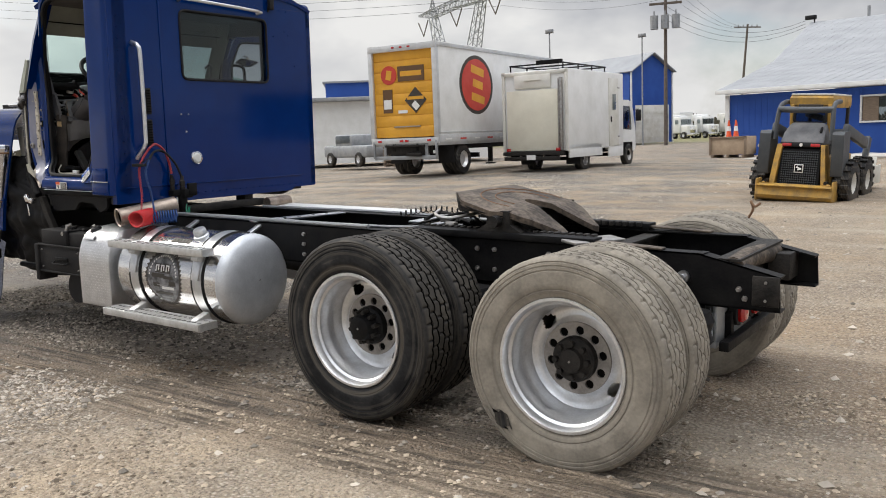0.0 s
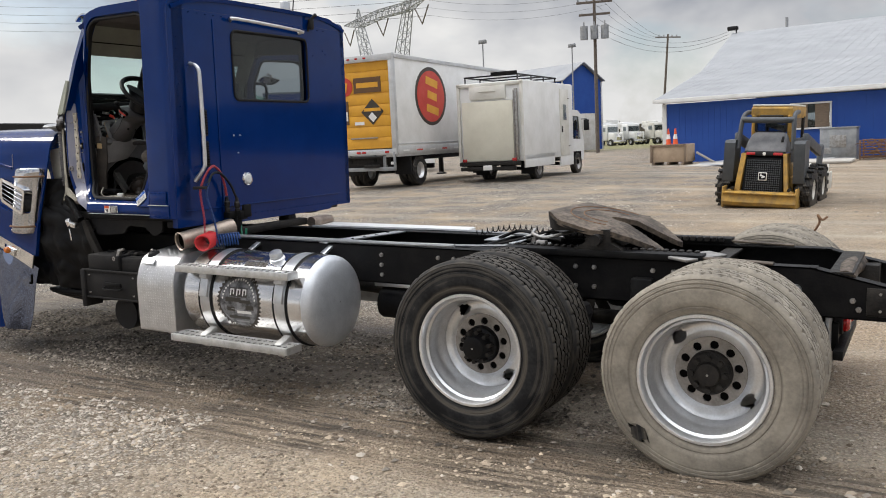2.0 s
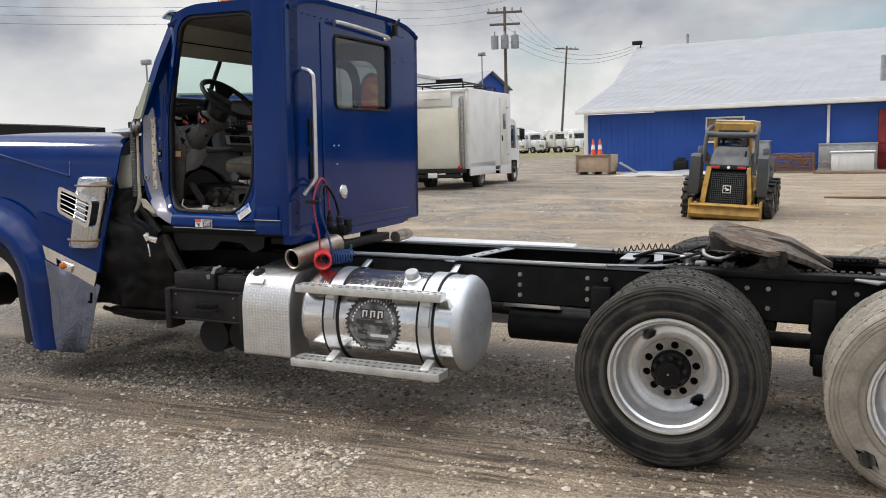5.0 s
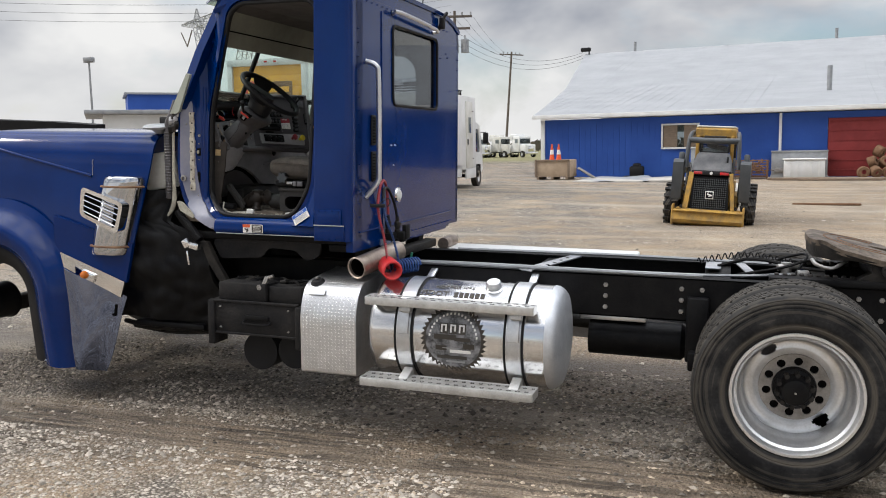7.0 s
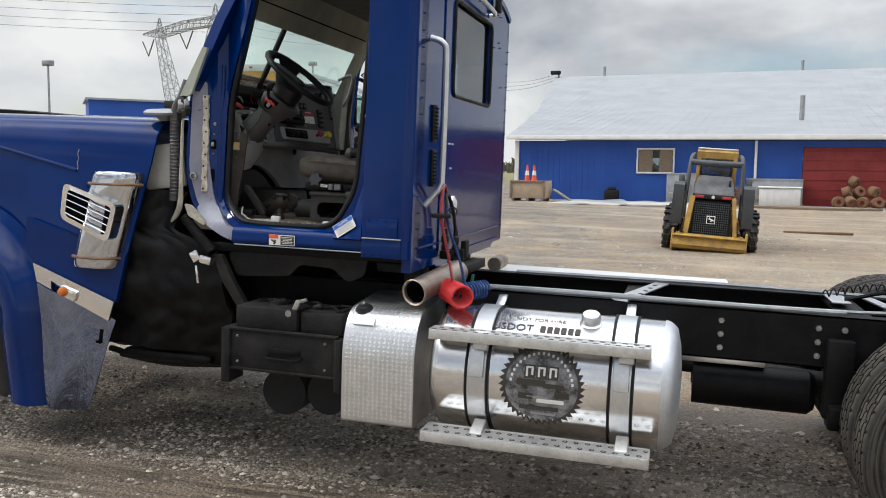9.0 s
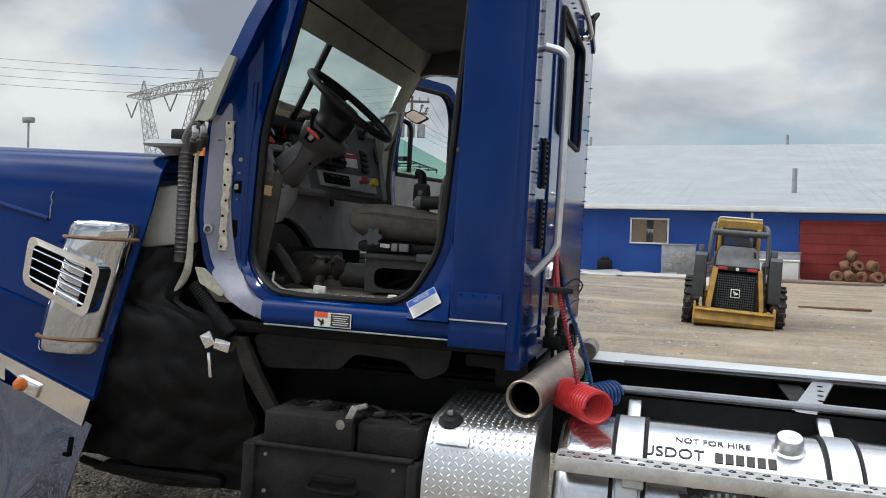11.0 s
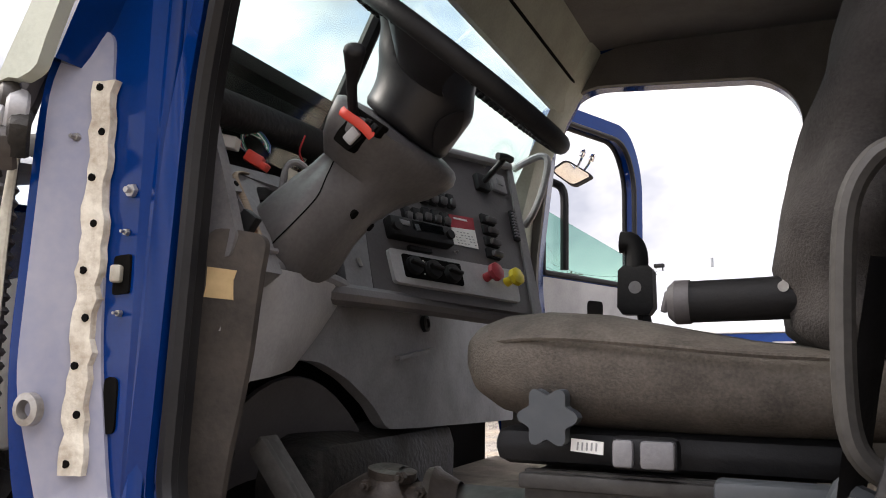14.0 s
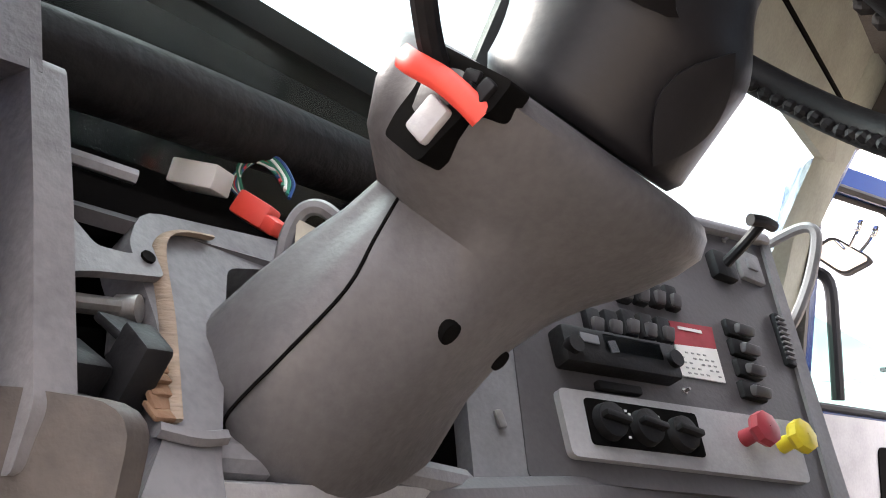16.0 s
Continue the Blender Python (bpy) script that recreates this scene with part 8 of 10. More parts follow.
# stickers by the sill
st = boxes("warning_sticker", "paper", cab, ((-3.353, -0.851, 1.208), (0.15, 0.002, 0.056)), bev=0, label="orange and black warning sticker")
boxes("sticker_head", "orange_print", st, ((-3.401, -0.853, 1.226), (0.054, 0.002, 0.02)), bev=0)
boxes("sticker_field", "print_black", st, ((-3.321, -0.853, 1.208), (0.078, 0.002, 0.048)), bev=0)
boxes("sticker_bar", "paper", st, *[((-3.321, -0.8545, 1.224 - 0.008 * k), (0.066 - 0.008 * (k % 3), 0.001, 0.0025)) for k in range(5)], bev=0)
boxes("sticker_figure", "print_black", st, ((-3.401, -0.853, 1.20), (0.03, 0.002, 0.008), (0, 30, 0)), ((-3.395, -0.853, 1.196), (0.008, 0.002, 0.025), (0, 20, 0)), bev=0)
nm = Matrix.Translation((-2.995, -0.853, 1.302)) @ pose(0, 0, 0, 90, 0, 0) @ pose(0, 0, 0, -14, 0, 33) @ Matrix.Scale(0.80, 4)
ns = boxes("notice_sticker", "paper", cab, ((0, 0, 0), (0.155, 0.085, 0.002)), bev=0, m=nm, label="white and blue notice sticker")
boxes("notice_head", "notice_blue", ns, ((0, 0.026, 0.0016), (0.15, 0.028, 0.0016)), bev=0, m=nm)
words("notice_word", "NOTICE", 0.022, "paper", ns, nm @ pose(0, 0.026, 0.0032), "white printed word")
boxes("notice_bar", "grey_print", ns, *[((-0.002, 0.004 - 0.009 * k, 0.0015), (0.13 - 0.02 * (k % 2), 0.003, 0.001)) for k in range(5)], bev=0, m=nm)


# ---- inside the cab ----
solid("headliner", "liner", cab, lambda bm: box(bm, (-3.06, 0.25, 2.70), (0.86, 2.0, 0.04), bev=0.02), "dark grey headliner")
HEAD_Y = (-0.70, 0.2, 0.95, 1.06, 1.22)
solid("header_panel", "visor", cab, lambda bm: loft(bm, [[(-3.768, y, 2.440), (-3.645, y, 2.70), (-3.60, y, 2.70), (-3.642, y, 2.655), (-3.695, y, 2.547), (-3.740, y, 2.450), (-3.750, y, 2.438)] for y in HEAD_Y]), "pale grey-green header trim above the windscreen", 40)
solid("header_top", "liner", cab, lambda bm: loft(bm, [[(-3.640, y, 2.662), (-3.60, y, 2.705), (-3.38, y, 2.72), (-3.38, y, 2.685), (-3.52, y, 2.675)] for y in HEAD_Y]), "dark header lining", 40)
solid("header_strip", "hole", cab, lambda bm: box(bm, (-3.697, 0.24, 2.54), (0.008, 1.85, 0.008), (0, -64, 0)))
solid("rear_lining", "liner", cab, lambda bm: plate(bm, [(-0.72, 1.28), (1.26, 1.28), (1.26, 2.7), (-0.72, 2.7)], [wh], lambda u, v, d: (d, u, v), BACK - 0.06, BACK - 0.09))
solid("right_lining", "liner", cab, lambda bm: plate(bm, [(max(x, -3.97 + 0.479 * max(0.0, min(z, 2.70) - 1.985)), min(z, 2.70)) for x, z in grow(rh, 0.30)], [rh], side_f, 1.235, 1.262), "dark lining round the passenger doorway")
solid("left_lining", "liner", cab, lambda bm: box(bm, (-2.80, -0.68, 2.0), (0.26, 0.03, 1.4)))

# driver seat
seat = new("driver_seat")
seat.parent = P
seat["label"] = "worn grey driver seat on an air base"
seat.location = (0.008, 0.0, 0.015)


def cushion(bm):
    rings = []
    n = 30
    for x, top, bot, hw in ((-3.505, 1.612, 1.575, 0.12), (-3.497, 1.632, 1.555, 0.18), (-3.475, 1.645, 1.53, 0.225), (-3.44, 1.657, 1.51, 0.25), (-3.38, 1.662, 1.497, 0.262), (-3.30, 1.658, 1.49, 0.265), (-3.20, 1.640, 1.488, 0.265), (-3.10, 1.622, 1.488, 0.262), (-3.0, 1.612, 1.49, 0.255), (-2.93, 1.61, 1.49, 0.24)):
        cz, hz = (top + bot) / 2, (top - bot) / 2
        rings.append([(x, -0.195 + hw * (abs(math.cos(a)) ** 0.5) * (1 if math.cos(a) > 0 else -1), cz + hz * (abs(math.sin(a)) ** 0.7) * (1 if math.sin(a) > 0 else -1)) for a in [k * math.tau / n for k in range(n)]])
    loft(bm, rings)


cu = solid("cushion", "seat", seat, cushion, "worn grey-brown seat cushion", 70)
solid("piping", "seat", cu, lambda bm: tube(bm, [(-3.502, -0.20, 1.607), (-3.485, -0.36, 1.607), (-3.44, -0.43, 1.612), (-3.36, -0.458, 1.618), (-3.25, -0.462, 1.612), (-3.1, -0.458, 1.60), (-2.96, -0.44, 1.595)], 0.004, 6, 6))


def backrest(bm):
    rings = []
    n = 24
    prof = ((1.585, -2.985, 0.20, 0.045), (1.63, -3.06, 0.235, 0.085), (1.72, -3.075, 0.25, 0.095), (1.85, -3.05, 0.25, 0.09), (2.0, -3.0, 0.24, 0.08), (2.15, -2.955, 0.22, 0.07), (2.3, -2.92, 0.17, 0.06), (2.38, -2.90, 0.12, 0.045))
    for k in range(49):
        z = 1.585 + 0.795 * k / 48
        xf, hw, hx = [float(np.interp(z, [p[0] for p in prof], [p[m] for p in prof])) for m in (1, 2, 3)]
        # soft folds run slantwise across the loose cover
        fold = lambda a: 1 + 0.07 * math.sin(34 * z + 3.0 * math.sin(a)) * (0.4 + 0.6 * noise.noise((z * 6, 2 * math.sin(a), 1.0))) + 0.10 * noise.noise((z * 11, 2.5 * math.cos(a), 3 * math.sin(a)))
        rings.append([(xf + hx + hx * math.cos(a) * fold(a), -0.195 + hw * fold(a) * (abs(math.sin(a)) ** 0.55) * (1 if math.sin(a) > 0 else -1), z) for a in [k * math.tau / n for k in range(n)]])
    loft(bm, rings)


solid("backrest", "seat_back", seat, backrest, "dark creased cloth seat back", 70)
solid("seat_pan", "plastic", seat, lambda bm: box(bm, (-3.20, -0.195, 1.472), (0.48, 0.46, 0.05), bev=0.02), "black seat pan")
fb = lambda u, v, d: (u, d, v)
bs = solid("seat_base", "base_steel", seat, lambda bm: plate(bm, [(-3.385, 1.28), (-3.03, 1.28), (-3.03, 1.445), (-3.385, 1.445)], [rounded([(-3.345, 1.295), (-3.09, 1.295), (-3.09, 1.385), (-3.345, 1.385)], 0.045, 6)], fb, -0.45, -0.43), "black steel seat base with an oval cut-out")
boxes("base_frame", "base_steel", bs, ((-3.375, -0.2, 1.36), (0.02, 0.46, 0.16)), ((-3.2, -0.2, 1.287), (0.36, 0.46, 0.012)), ((-3.2, 0.04, 1.36), (0.36, 0.02, 0.16)), ((-3.21, -0.455, 1.432), (0.36, 0.02, 0.02)), bev=0.004)
solid("bellows", "plastic", bs, lambda bm: (cyl(bm, (-3.24, -0.2, 1.29), (-3.24, -0.2, 1.43), 0.09, n=20), tube(bm, [(-3.33, -0.3, 1.3), (-3.2, -0.3, 1.35), (-3.1, -0.28, 1.42)], 0.012, 6, 4)))
solid("height_knob", "slate", seat, lambda bm: plate(bm, [((0.034 + 0.006 * math.cos(6 * a)) * math.cos(a), (0.034 + 0.006 * math.cos(6 * a)) * math.sin(a)) for a in [k * math.tau / 48 for k in range(48)]], [], lambda u, v, d: (-3.345 + u, d, 1.516 + v), -0.487, -0.46), "dark star shaped adjuster knob")
b = boxes("seat_switch", "plastic", seat, ((-3.225, -0.462, 1.475), (0.085, 0.03, 0.042)), bev=0.01, label="black seat switch pod")
boxes("rocker", "dash", b, ((-3.25, -0.479, 1.475), (0.026, 0.012, 0.034)), bev=0.005)
boxes("rocker", "dash", b, ((-3.208, -0.479, 1.475), (0.042, 0.012, 0.034)), bev=0.005)
boxes("seat_tag", "paper", seat, ((-3.298, -0.464, 1.480), (0.042, 0.003, 0.016), (0, 4, 0)), bev=0, label="small creased white tag")
boxes("tag_bar", "grey_print", seat, *[((-3.298 + 0.006 * k, -0.4665, 1.480), (0.002, 0.001, 0.010), (0, 4, 0)) for k in range(-2, 3)], bev=0)
arm = solid("armrest", "plastic", seat, lambda bm: (cyl(bm, (-3.20, -0.34, 1.672), (-2.99, -0.34, 1.680), 0.029, n=20), box(bm, (-3.06, -0.335, 1.684), (0.16, 0.045, 0.045), (0, -3, 0), 0.012)), "black folded armrest")
solid("armrest_end", "dash_dark", arm, lambda bm: (lathe(bm, [(0.001, -0.012), (0.022, -0.010), (0.031, 0.0), (0.031, 0.02)], (-3.20, -0.34, 1.672), (1, 0, 0.03), 22), box(bm, (-3.212, -0.352, 1.672), (0.008, 0.010, 0.030), (0, 14, 30), 0.002)))
solid("armrest_works", "steel", arm, lambda bm: (box(bm, (-3.045, -0.36, 1.690), (0.035, 0.012, 0.02), (0, 10, 0), 0.004), cyl(bm, (-3.06, -0.36, 1.690), (-3.06, -0.37, 1.690), 0.007), cyl(bm, (-3.02, -0.36, 1.683), (-3.02, -0.372, 1.683), 0.006)))
solid("belt_guide", "base_steel", seat, lambda bm: tube(bm, [(-2.945, -0.665, 1.80), (-2.975, -0.665, 1.785), (-2.998, -0.665, 1.74), (-3.006, -0.665, 1.65), (-3.006, -0.665, 1.54), (-2.99, -0.665, 1.497), (-2.95, -0.66, 1.475)], 0.012, 10, 6), "grey belt guide bar")
bk_ = solid("belt_bracket", "slate", seat, lambda bm: (box(bm, (-3.075, -0.50, 1.438), (0.13, 0.05, 0.034), bev=0.006), box(bm, (-2.995, -0.53, 1.425), (0.07, 0.022, 0.075), (0, 24, 0), 0.012), box(bm, (-2.965, -0.53, 1.385), (0.03, 0.018, 0.06), (0, -20, 0), 0.006)), "dark metal belt anchor")
solid("anchor_bolt", "steel", bk_, lambda bm: lathe(bm, [(0.014, 0.0), (0.014, 0.006), (0.009, 0.010), (0.001, 0.010)], (-2.998, -0.541, 1.437), (0, -1, 0), 16), "bare bolt head")
solid("belt_web", "plastic", seat, lambda bm: tube(bm, [(-3.0, -0.53, 1.44), (-2.985, -0.56, 1.55), (-2.96, -0.58, 1.7)], 0.022, 6, 4, flat=0.15), "black belt webbing")

# gear lever
gl_ = solid("gear_lever", "plastic", P, lambda bm: (tube(bm, [(-3.27, 0.20, 1.35), (-3.325, 0.20, 1.72)], 0.014, 8), loft(bm, [[(-3.335 + dx * k, 0.20 + dy * k2, z) for dx, dy in ((-0.033, -0.026), (0.033, -0.026), (0.033, 0.026), (-0.033, 0.026))] for z, k, k2 in ((1.70, 0.8, 0.9), (1.715, 1.1, 1.1), (1.79, 1.05, 1.0), (1.80, 0.8, 0.8))]), tube(bm, [(-3.335, 0.20, 1.79), (-3.335, 0.20, 1.825), (-3.345, 0.20, 1.848), (-3.368, 0.20, 1.852)], 0.023, 12, 4)), "black gear lever with a hooked knob")
solid("gear_button", "dash", gl_, lambda bm: cyl(bm, (-3.335, 0.178, 1.755), (-3.335, 0.172, 1.755), 0.013, n=12))

# steering column: s runs down the column from the wheel, a towards the knees, w to the right
C0, SX, AX = Vector((-3.60, -0.25, 2.13)), Vector((-0.64, 0, -0.77)), Vector((0.77, 0, -0.64))


def col_at(s, a, w=0.0):
    return C0 + SX * s + AX * a + Vector((0, w, 0))


col_ = new("steering_column")
col_.parent = P
col_["label"] = "dusty grey steering column shroud with its switches"


def closed_curve(pts, n):
    """A smooth closed line through the points, n steps from one to the next."""
    out = []
    k = len(pts)
    for i in range(k):
        p0, p1, p2, p3 = [Vector((*pts[(i + q) % k], 0)) for q in (-1, 0, 1, 2)]
        for q in range(n):
            t = q / n
            out.append(0.5 * (2 * p1 + (p2 - p0) * t + (2 * p0 - 5 * p1 + 4 * p2 - p3) * t * t + (3 * p1 - p0 - 3 * p2 + p3) * t ** 3))
    return out


# sections of the shroud down the column: (across, towards the knees)
SECTIONS = (
    (0.1460, [(-0.36, 0.02), (-0.375, 0.05), (-0.37, 0.085), (-0.305, 0.120), (-0.225, 0.140), (-0.155, 0.120), (-0.115, 0.08), (-0.11, 0.04), (-0.13, 0.01), (-0.25, 0.0)]),
    (0.1495, [(-0.385, 0.0), (-0.400, 0.045), (-0.396, 0.096), (-0.320, 0.132), (-0.225, 0.152), (-0.145, 0.132), (-0.10, 0.087), (-0.095, 0.04), (-0.12, 0.0), (-0.25, -0.012)]),
    (0.156, [(-0.395, -0.005), (-0.412, 0.045), (-0.408, 0.100), (-0.325, 0.136), (-0.225, 0.159), (-0.14, 0.137), (-0.09, 0.09), (-0.085, 0.04), (-0.11, 0.0), (-0.25, -0.015)]),
    (0.170, [(-0.398, 0.0), (-0.415, 0.045), (-0.410, 0.094), (-0.33, 0.135), (-0.225, 0.161), (-0.135, 0.140), (-0.085, 0.09), (-0.08, 0.04), (-0.11, 0.0), (-0.25, -0.01)]),
    (0.190, [(-0.398, 0.005), (-0.414, 0.045), (-0.408, 0.086), (-0.33, 0.129), (-0.228, 0.152), (-0.145, 0.138), (-0.09, 0.09), (-0.085, 0.04), (-0.11, 0.005), (-0.25, -0.005)]),
    (0.218, [(-0.388, 0.012), (-0.403, 0.042), (-0.394, 0.076), (-0.33, 0.117), (-0.235, 0.136), (-0.16, 0.130), (-0.11, 0.09), (-0.10, 0.05), (-0.13, 0.012), (-0.25, 0.002)]),
    (0.248, [(-0.356, 0.018), (-0.363, 0.034), (-0.360, 0.058), (-0.32, 0.108), (-0.24, 0.124), (-0.175, 0.114), (-0.14, 0.08), (-0.13, 0.05), (-0.15, 0.018), (-0.25, 0.012)]),
    (0.275, [(-0.368, 0.018), (-0.380, 0.040), (-0.378, 0.070), (-0.328, 0.114), (-0.245, 0.119), (-0.185, 0.102), (-0.15, 0.07), (-0.145, 0.045), (-0.16, 0.018), (-0.26, 0.012)]),
    (0.305, [(-0.385, 0.015), (-0.399, 0.045), (-0.398, 0.080), (-0.335, 0.120), (-0.25, 0.115), (-0.195, 0.093), (-0.165, 0.06), (-0.16, 0.04), (-0.17, 0.015), (-0.27, 0.01)]),
    (0.345, [(-0.400, 0.010), (-0.421, 0.050), (-0.414, 0.094), (-0.342, 0.124), (-0.26, 0.115), (-0.203, 0.092), (-0.175, 0.055), (-0.17, 0.035), (-0.18, 0.012), (-0.275, 0.006)]),
    (0.385, [(-0.412, 0.006), (-0.436, 0.055), (-0.420, 0.101), (-0.350, 0.126), (-0.265, 0.120), (-0.205, 0.098), (-0.18, 0.05), (-0.175, 0.03), (-0.19, 0.01), (-0.28, 0.004)]),
    (0.405, [(-0.40, 0.010), (-0.425, 0.055), (-0.410, 0.098), (-0.345, 0.121), (-0.265, 0.115), (-0.21, 0.094), (-0.185, 0.05), (-0.18, 0.03), (-0.195, 0.012), (-0.28, 0.008)]),
)


def shroud_at(s, q):
    """The upper end swells towards the knees and the lower end is cut askew."""
    swell = 1 + 0.07 * min(1, max(0, (q.y - 0.09) / 0.05)) * (1 - min(1, max(0, (s - 0.25) / 0.1)))
    skew = 0.55 * min(1, max(0, (s - 0.30) / 0.085)) * max(0, q.y - 0.05)
    return col_at(s + skew, q.y * swell, q.x + 0.25)


shr = solid("shroud", "shroud", col_, lambda bm: loft(bm, [[shroud_at(s, q) for q in closed_curve(pts, 5)] for s, pts in SECTIONS]), "dusty grey two-part column shroud", 60)
seam = []
for (s, pts), k in zip([q for q in SECTIONS if 0.24 < q[0] < 0.41], (8, 9, 10, 9, 8, 8)):
    seam.append(shroud_at(s, closed_curve(pts, 5)[k]))
solid("shroud_seam", "hole", shr, lambda bm: tube(bm, seam, 0.0013, 6, 4), "dark joint of the shroud halves")
for s, a, w in ((0.298, 0.1195, -0.082), (0.313, 0.112, 0.012)):
    solid("screw_well", "hole", shr, lambda bm: cyl(bm, col_at(s, a - 0.004, w), col_at(s, a + 0.0035, w), 0.0085, n=16))


def face(s, a, w=-0.1635):
    """A frame on the side face of the shroud: x down the column, y towards the knees, z outwards."""
    p = col_at(s, a, w)
    return Matrix(((SX.x, AX.x, 0, p.x), (0, 0, -1, p.y), (SX.z, AX.z, 0, p.z), (0, 0, 0, 1)))


FM = face(0.185, 0.075)
RP = [(-0.0345, -0.032), (-0.040, 0.036), (-0.0175, 0.0345), (-0.013, 0.0206), (0.0286, 0.0103), (0.0289, -0.025), (0.013, -0.027), (-0.006, -0.025)]
# flat black plate just proud of the shroud paints a recess's shade
sw = solid("switch_recess", "hole", col_, lambda bm: plate(bm, rounded(RP, 0.0045, 4), [], lambda u, v, d: (u, v, d), 0.0025, -0.02), "black plate painted as the shade of a switch recess", m=FM)
solid("switch_body", "dash_light", sw, lambda bm: box(bm, (0.005, 0.001, 0.004), (0.026, 0.020, 0.010), (0, 0, -8), 0.003), "grey switch block", m=FM)
solid("switch_lug", "plastic", sw, lambda bm: (box(bm, (-0.027, 0.024, 0.004), (0.014, 0.010, 0.006), (0, 0, -10), 0.002), box(bm, (-0.030, 0.010, 0.003), (0.008, 0.012, 0.006), (0, 0, 12), 0.002), cyl(bm, (-0.024, 0.016, 0.002), (-0.024, 0.016, 0.010), 0.003, n=10)), m=FM)
solid("hazard_lever", "coral", sw, lambda bm: tube(bm, [(-0.014, 0.030, 0.000), (-0.017, 0.018, 0.009), (-0.0185, 0.004, 0.016), (-0.0175, -0.010, 0.020), (-0.0165, -0.022, 0.021), (-0.0165, -0.034, 0.018)], 0.0078, 12, 5, flat=0.40), "coral red hazard lever", m=FM)
stk = solid("turn_stalk", "plastic", col_, lambda bm: tube(bm, [Vector((-3.662, -0.405, 1.960)), Vector((-3.656, -0.432, 1.980)), Vector((-3.639, -0.470, 2.006)), Vector((-3.625, -0.495, 2.024))], 0.0085, 10, 5), "black turn signal stalk")
def stalk_grip(bm):
    a, b = Vector((-3.645, -0.460, 1.998)), Vector((-3.611, -0.519, 2.040))
    d = (b - a).normalized()
    u, v, _ = frame_of(d)
    secs = [[a.lerp(b, f) + r * (math.cos(q) * u + 0.8 * math.sin(q) * v) for q in [n * math.tau / 16 for n in range(16)]] for f, r in ((0.0, 0.0085), (0.3, 0.010), (0.7, 0.0145), (0.92, 0.0175), (1.0, 0.016), (1.04, 0.009))]
    loft(bm, secs)


solid("stalk_knob", "plastic", stk, stalk_grip, "flared black stalk grip", 60)

col_.matrix_basis = Matrix.Translation((-0.016, -0.25, 0.016)) @ Matrix.Diagonal((1, 0.93, 1, 1)) @ Matrix.Translation((0, 0.25, 0))
whl = new("steering_wheel")
whl.location = (-0.012, 0.004, 0.020)
whl.parent = P
whl["label"] = "black steering wheel with a torn laced cover"
WC = col_at(0.0, 0.036, 0.055)


def ring_at(t, r):
    return WC + AX * (r * math.cos(t)) + Vector((0, r * math.sin(t), 0))


solid("rim", "plastic", whl, lambda bm: tube(bm, [ring_at(k * math.tau / 72, 0.232) for k in range(72)], 0.0175, 12, closed=True), "black wheel rim")
bm = BM()
rr = random.Random(3)
for k in range(90):
    t = k * math.tau / 90
    c = ring_at(t, 0.232)
    box(bm, c + SX * 0.012 - (c - WC).normalized() * (0.012 + 0.006 * rr.random()), (0.014, 0.014, 0.012), (rr.uniform(0, 40), rr.uniform(0, 60), rr.uniform(0, 40)), 0.004, 1)
tagged(part("torn_lacing", bm, "plastic", whl, "ragged edge of the rim cover"), kind="stuff")
HB = col_at(0.0, 0.054, 0.003)
def hub_rings():
    """Sections up the hub from the column to the rim; a wide fin grows out of it towards the rim."""
    out = []
    for k in range(17):
        f = k / 16
        r0 = 0.086 - 0.002 * f - 0.030 * sstep((f - 0.55) / 0.45)
        fin = 0.118 * f ** 2.3
        c = HB + SX * (0.147 * (1 - f) + 0.002)
        ring = []
        for n in range(44):
            q = n * math.tau / 44
            w = max(0.0, math.cos(q + 2.62)) ** (2.2 + 5.0 * f)
            r = r0 * (0.93 if k == 0 else 1.0) + fin * w
            ring.append(c + r * (AX * math.cos(q) + Vector((0, math.sin(q), 0))))
        out.append(ring)
    return out


solid("hub_pad", "hub", whl, lambda bm: loft(bm, hub_rings()), "dark moulded hub with a broad spoke", 60)


def spoke(bm, t, w0, w1, d0):
    # broad moulded arm from the hub's flank up to the rim
    out = AX * math.cos(t) + Vector((0, math.sin(t), 0))
    W = Vector((0, math.cos(t), 0)) - AX * math.sin(t)
    a, b = HB + SX * d0 + out * 0.035, ring_at(t, 0.226)
    N = W.cross(b - a).normalized()
    secs = []
    for k in range(11):
        f = k / 10
        w = (w0 + (w1 - w0) * f) * (1 - 0.30 * math.sin(math.pi * f)) * 0.5
        c = a.lerp(b, f) + SX * 0.022 * math.sin(math.pi * f)
        secs.append([c + W * (w * math.cos(q)) + N * (0.010 * math.sin(q)) - out * 0.012 * abs(math.cos(q)) ** 2 for q in [n * math.tau / 14 for n in range(14)]])
    loft(bm, secs)


for t, w0, w1, d0 in ((-1.42, 0.115, 0.17, 0.06), (2.5, 0.12, 0.19, 0.07)):
    solid("spoke", "hub", whl, lambda bm: spoke(bm, t, w0, w1, d0), "dark moulded spoke", 60)
solid("hub_cheek", "hub", whl, lambda bm: sheet(bm, lambda u, v: HB + SX * (0.056 + 0.086 * v) + 0.0905 * (AX * math.sin(math.radians(70 + 17 * (2 * u - 1) * math.sin(math.pi * v))) - Vector((0, 1, 0)) * math.cos(math.radians(70 + 17 * (2 * u - 1) * math.sin(math.pi * v)))), 8, 12, 0.002), "pale lens-shaped inset of the hub", 60)

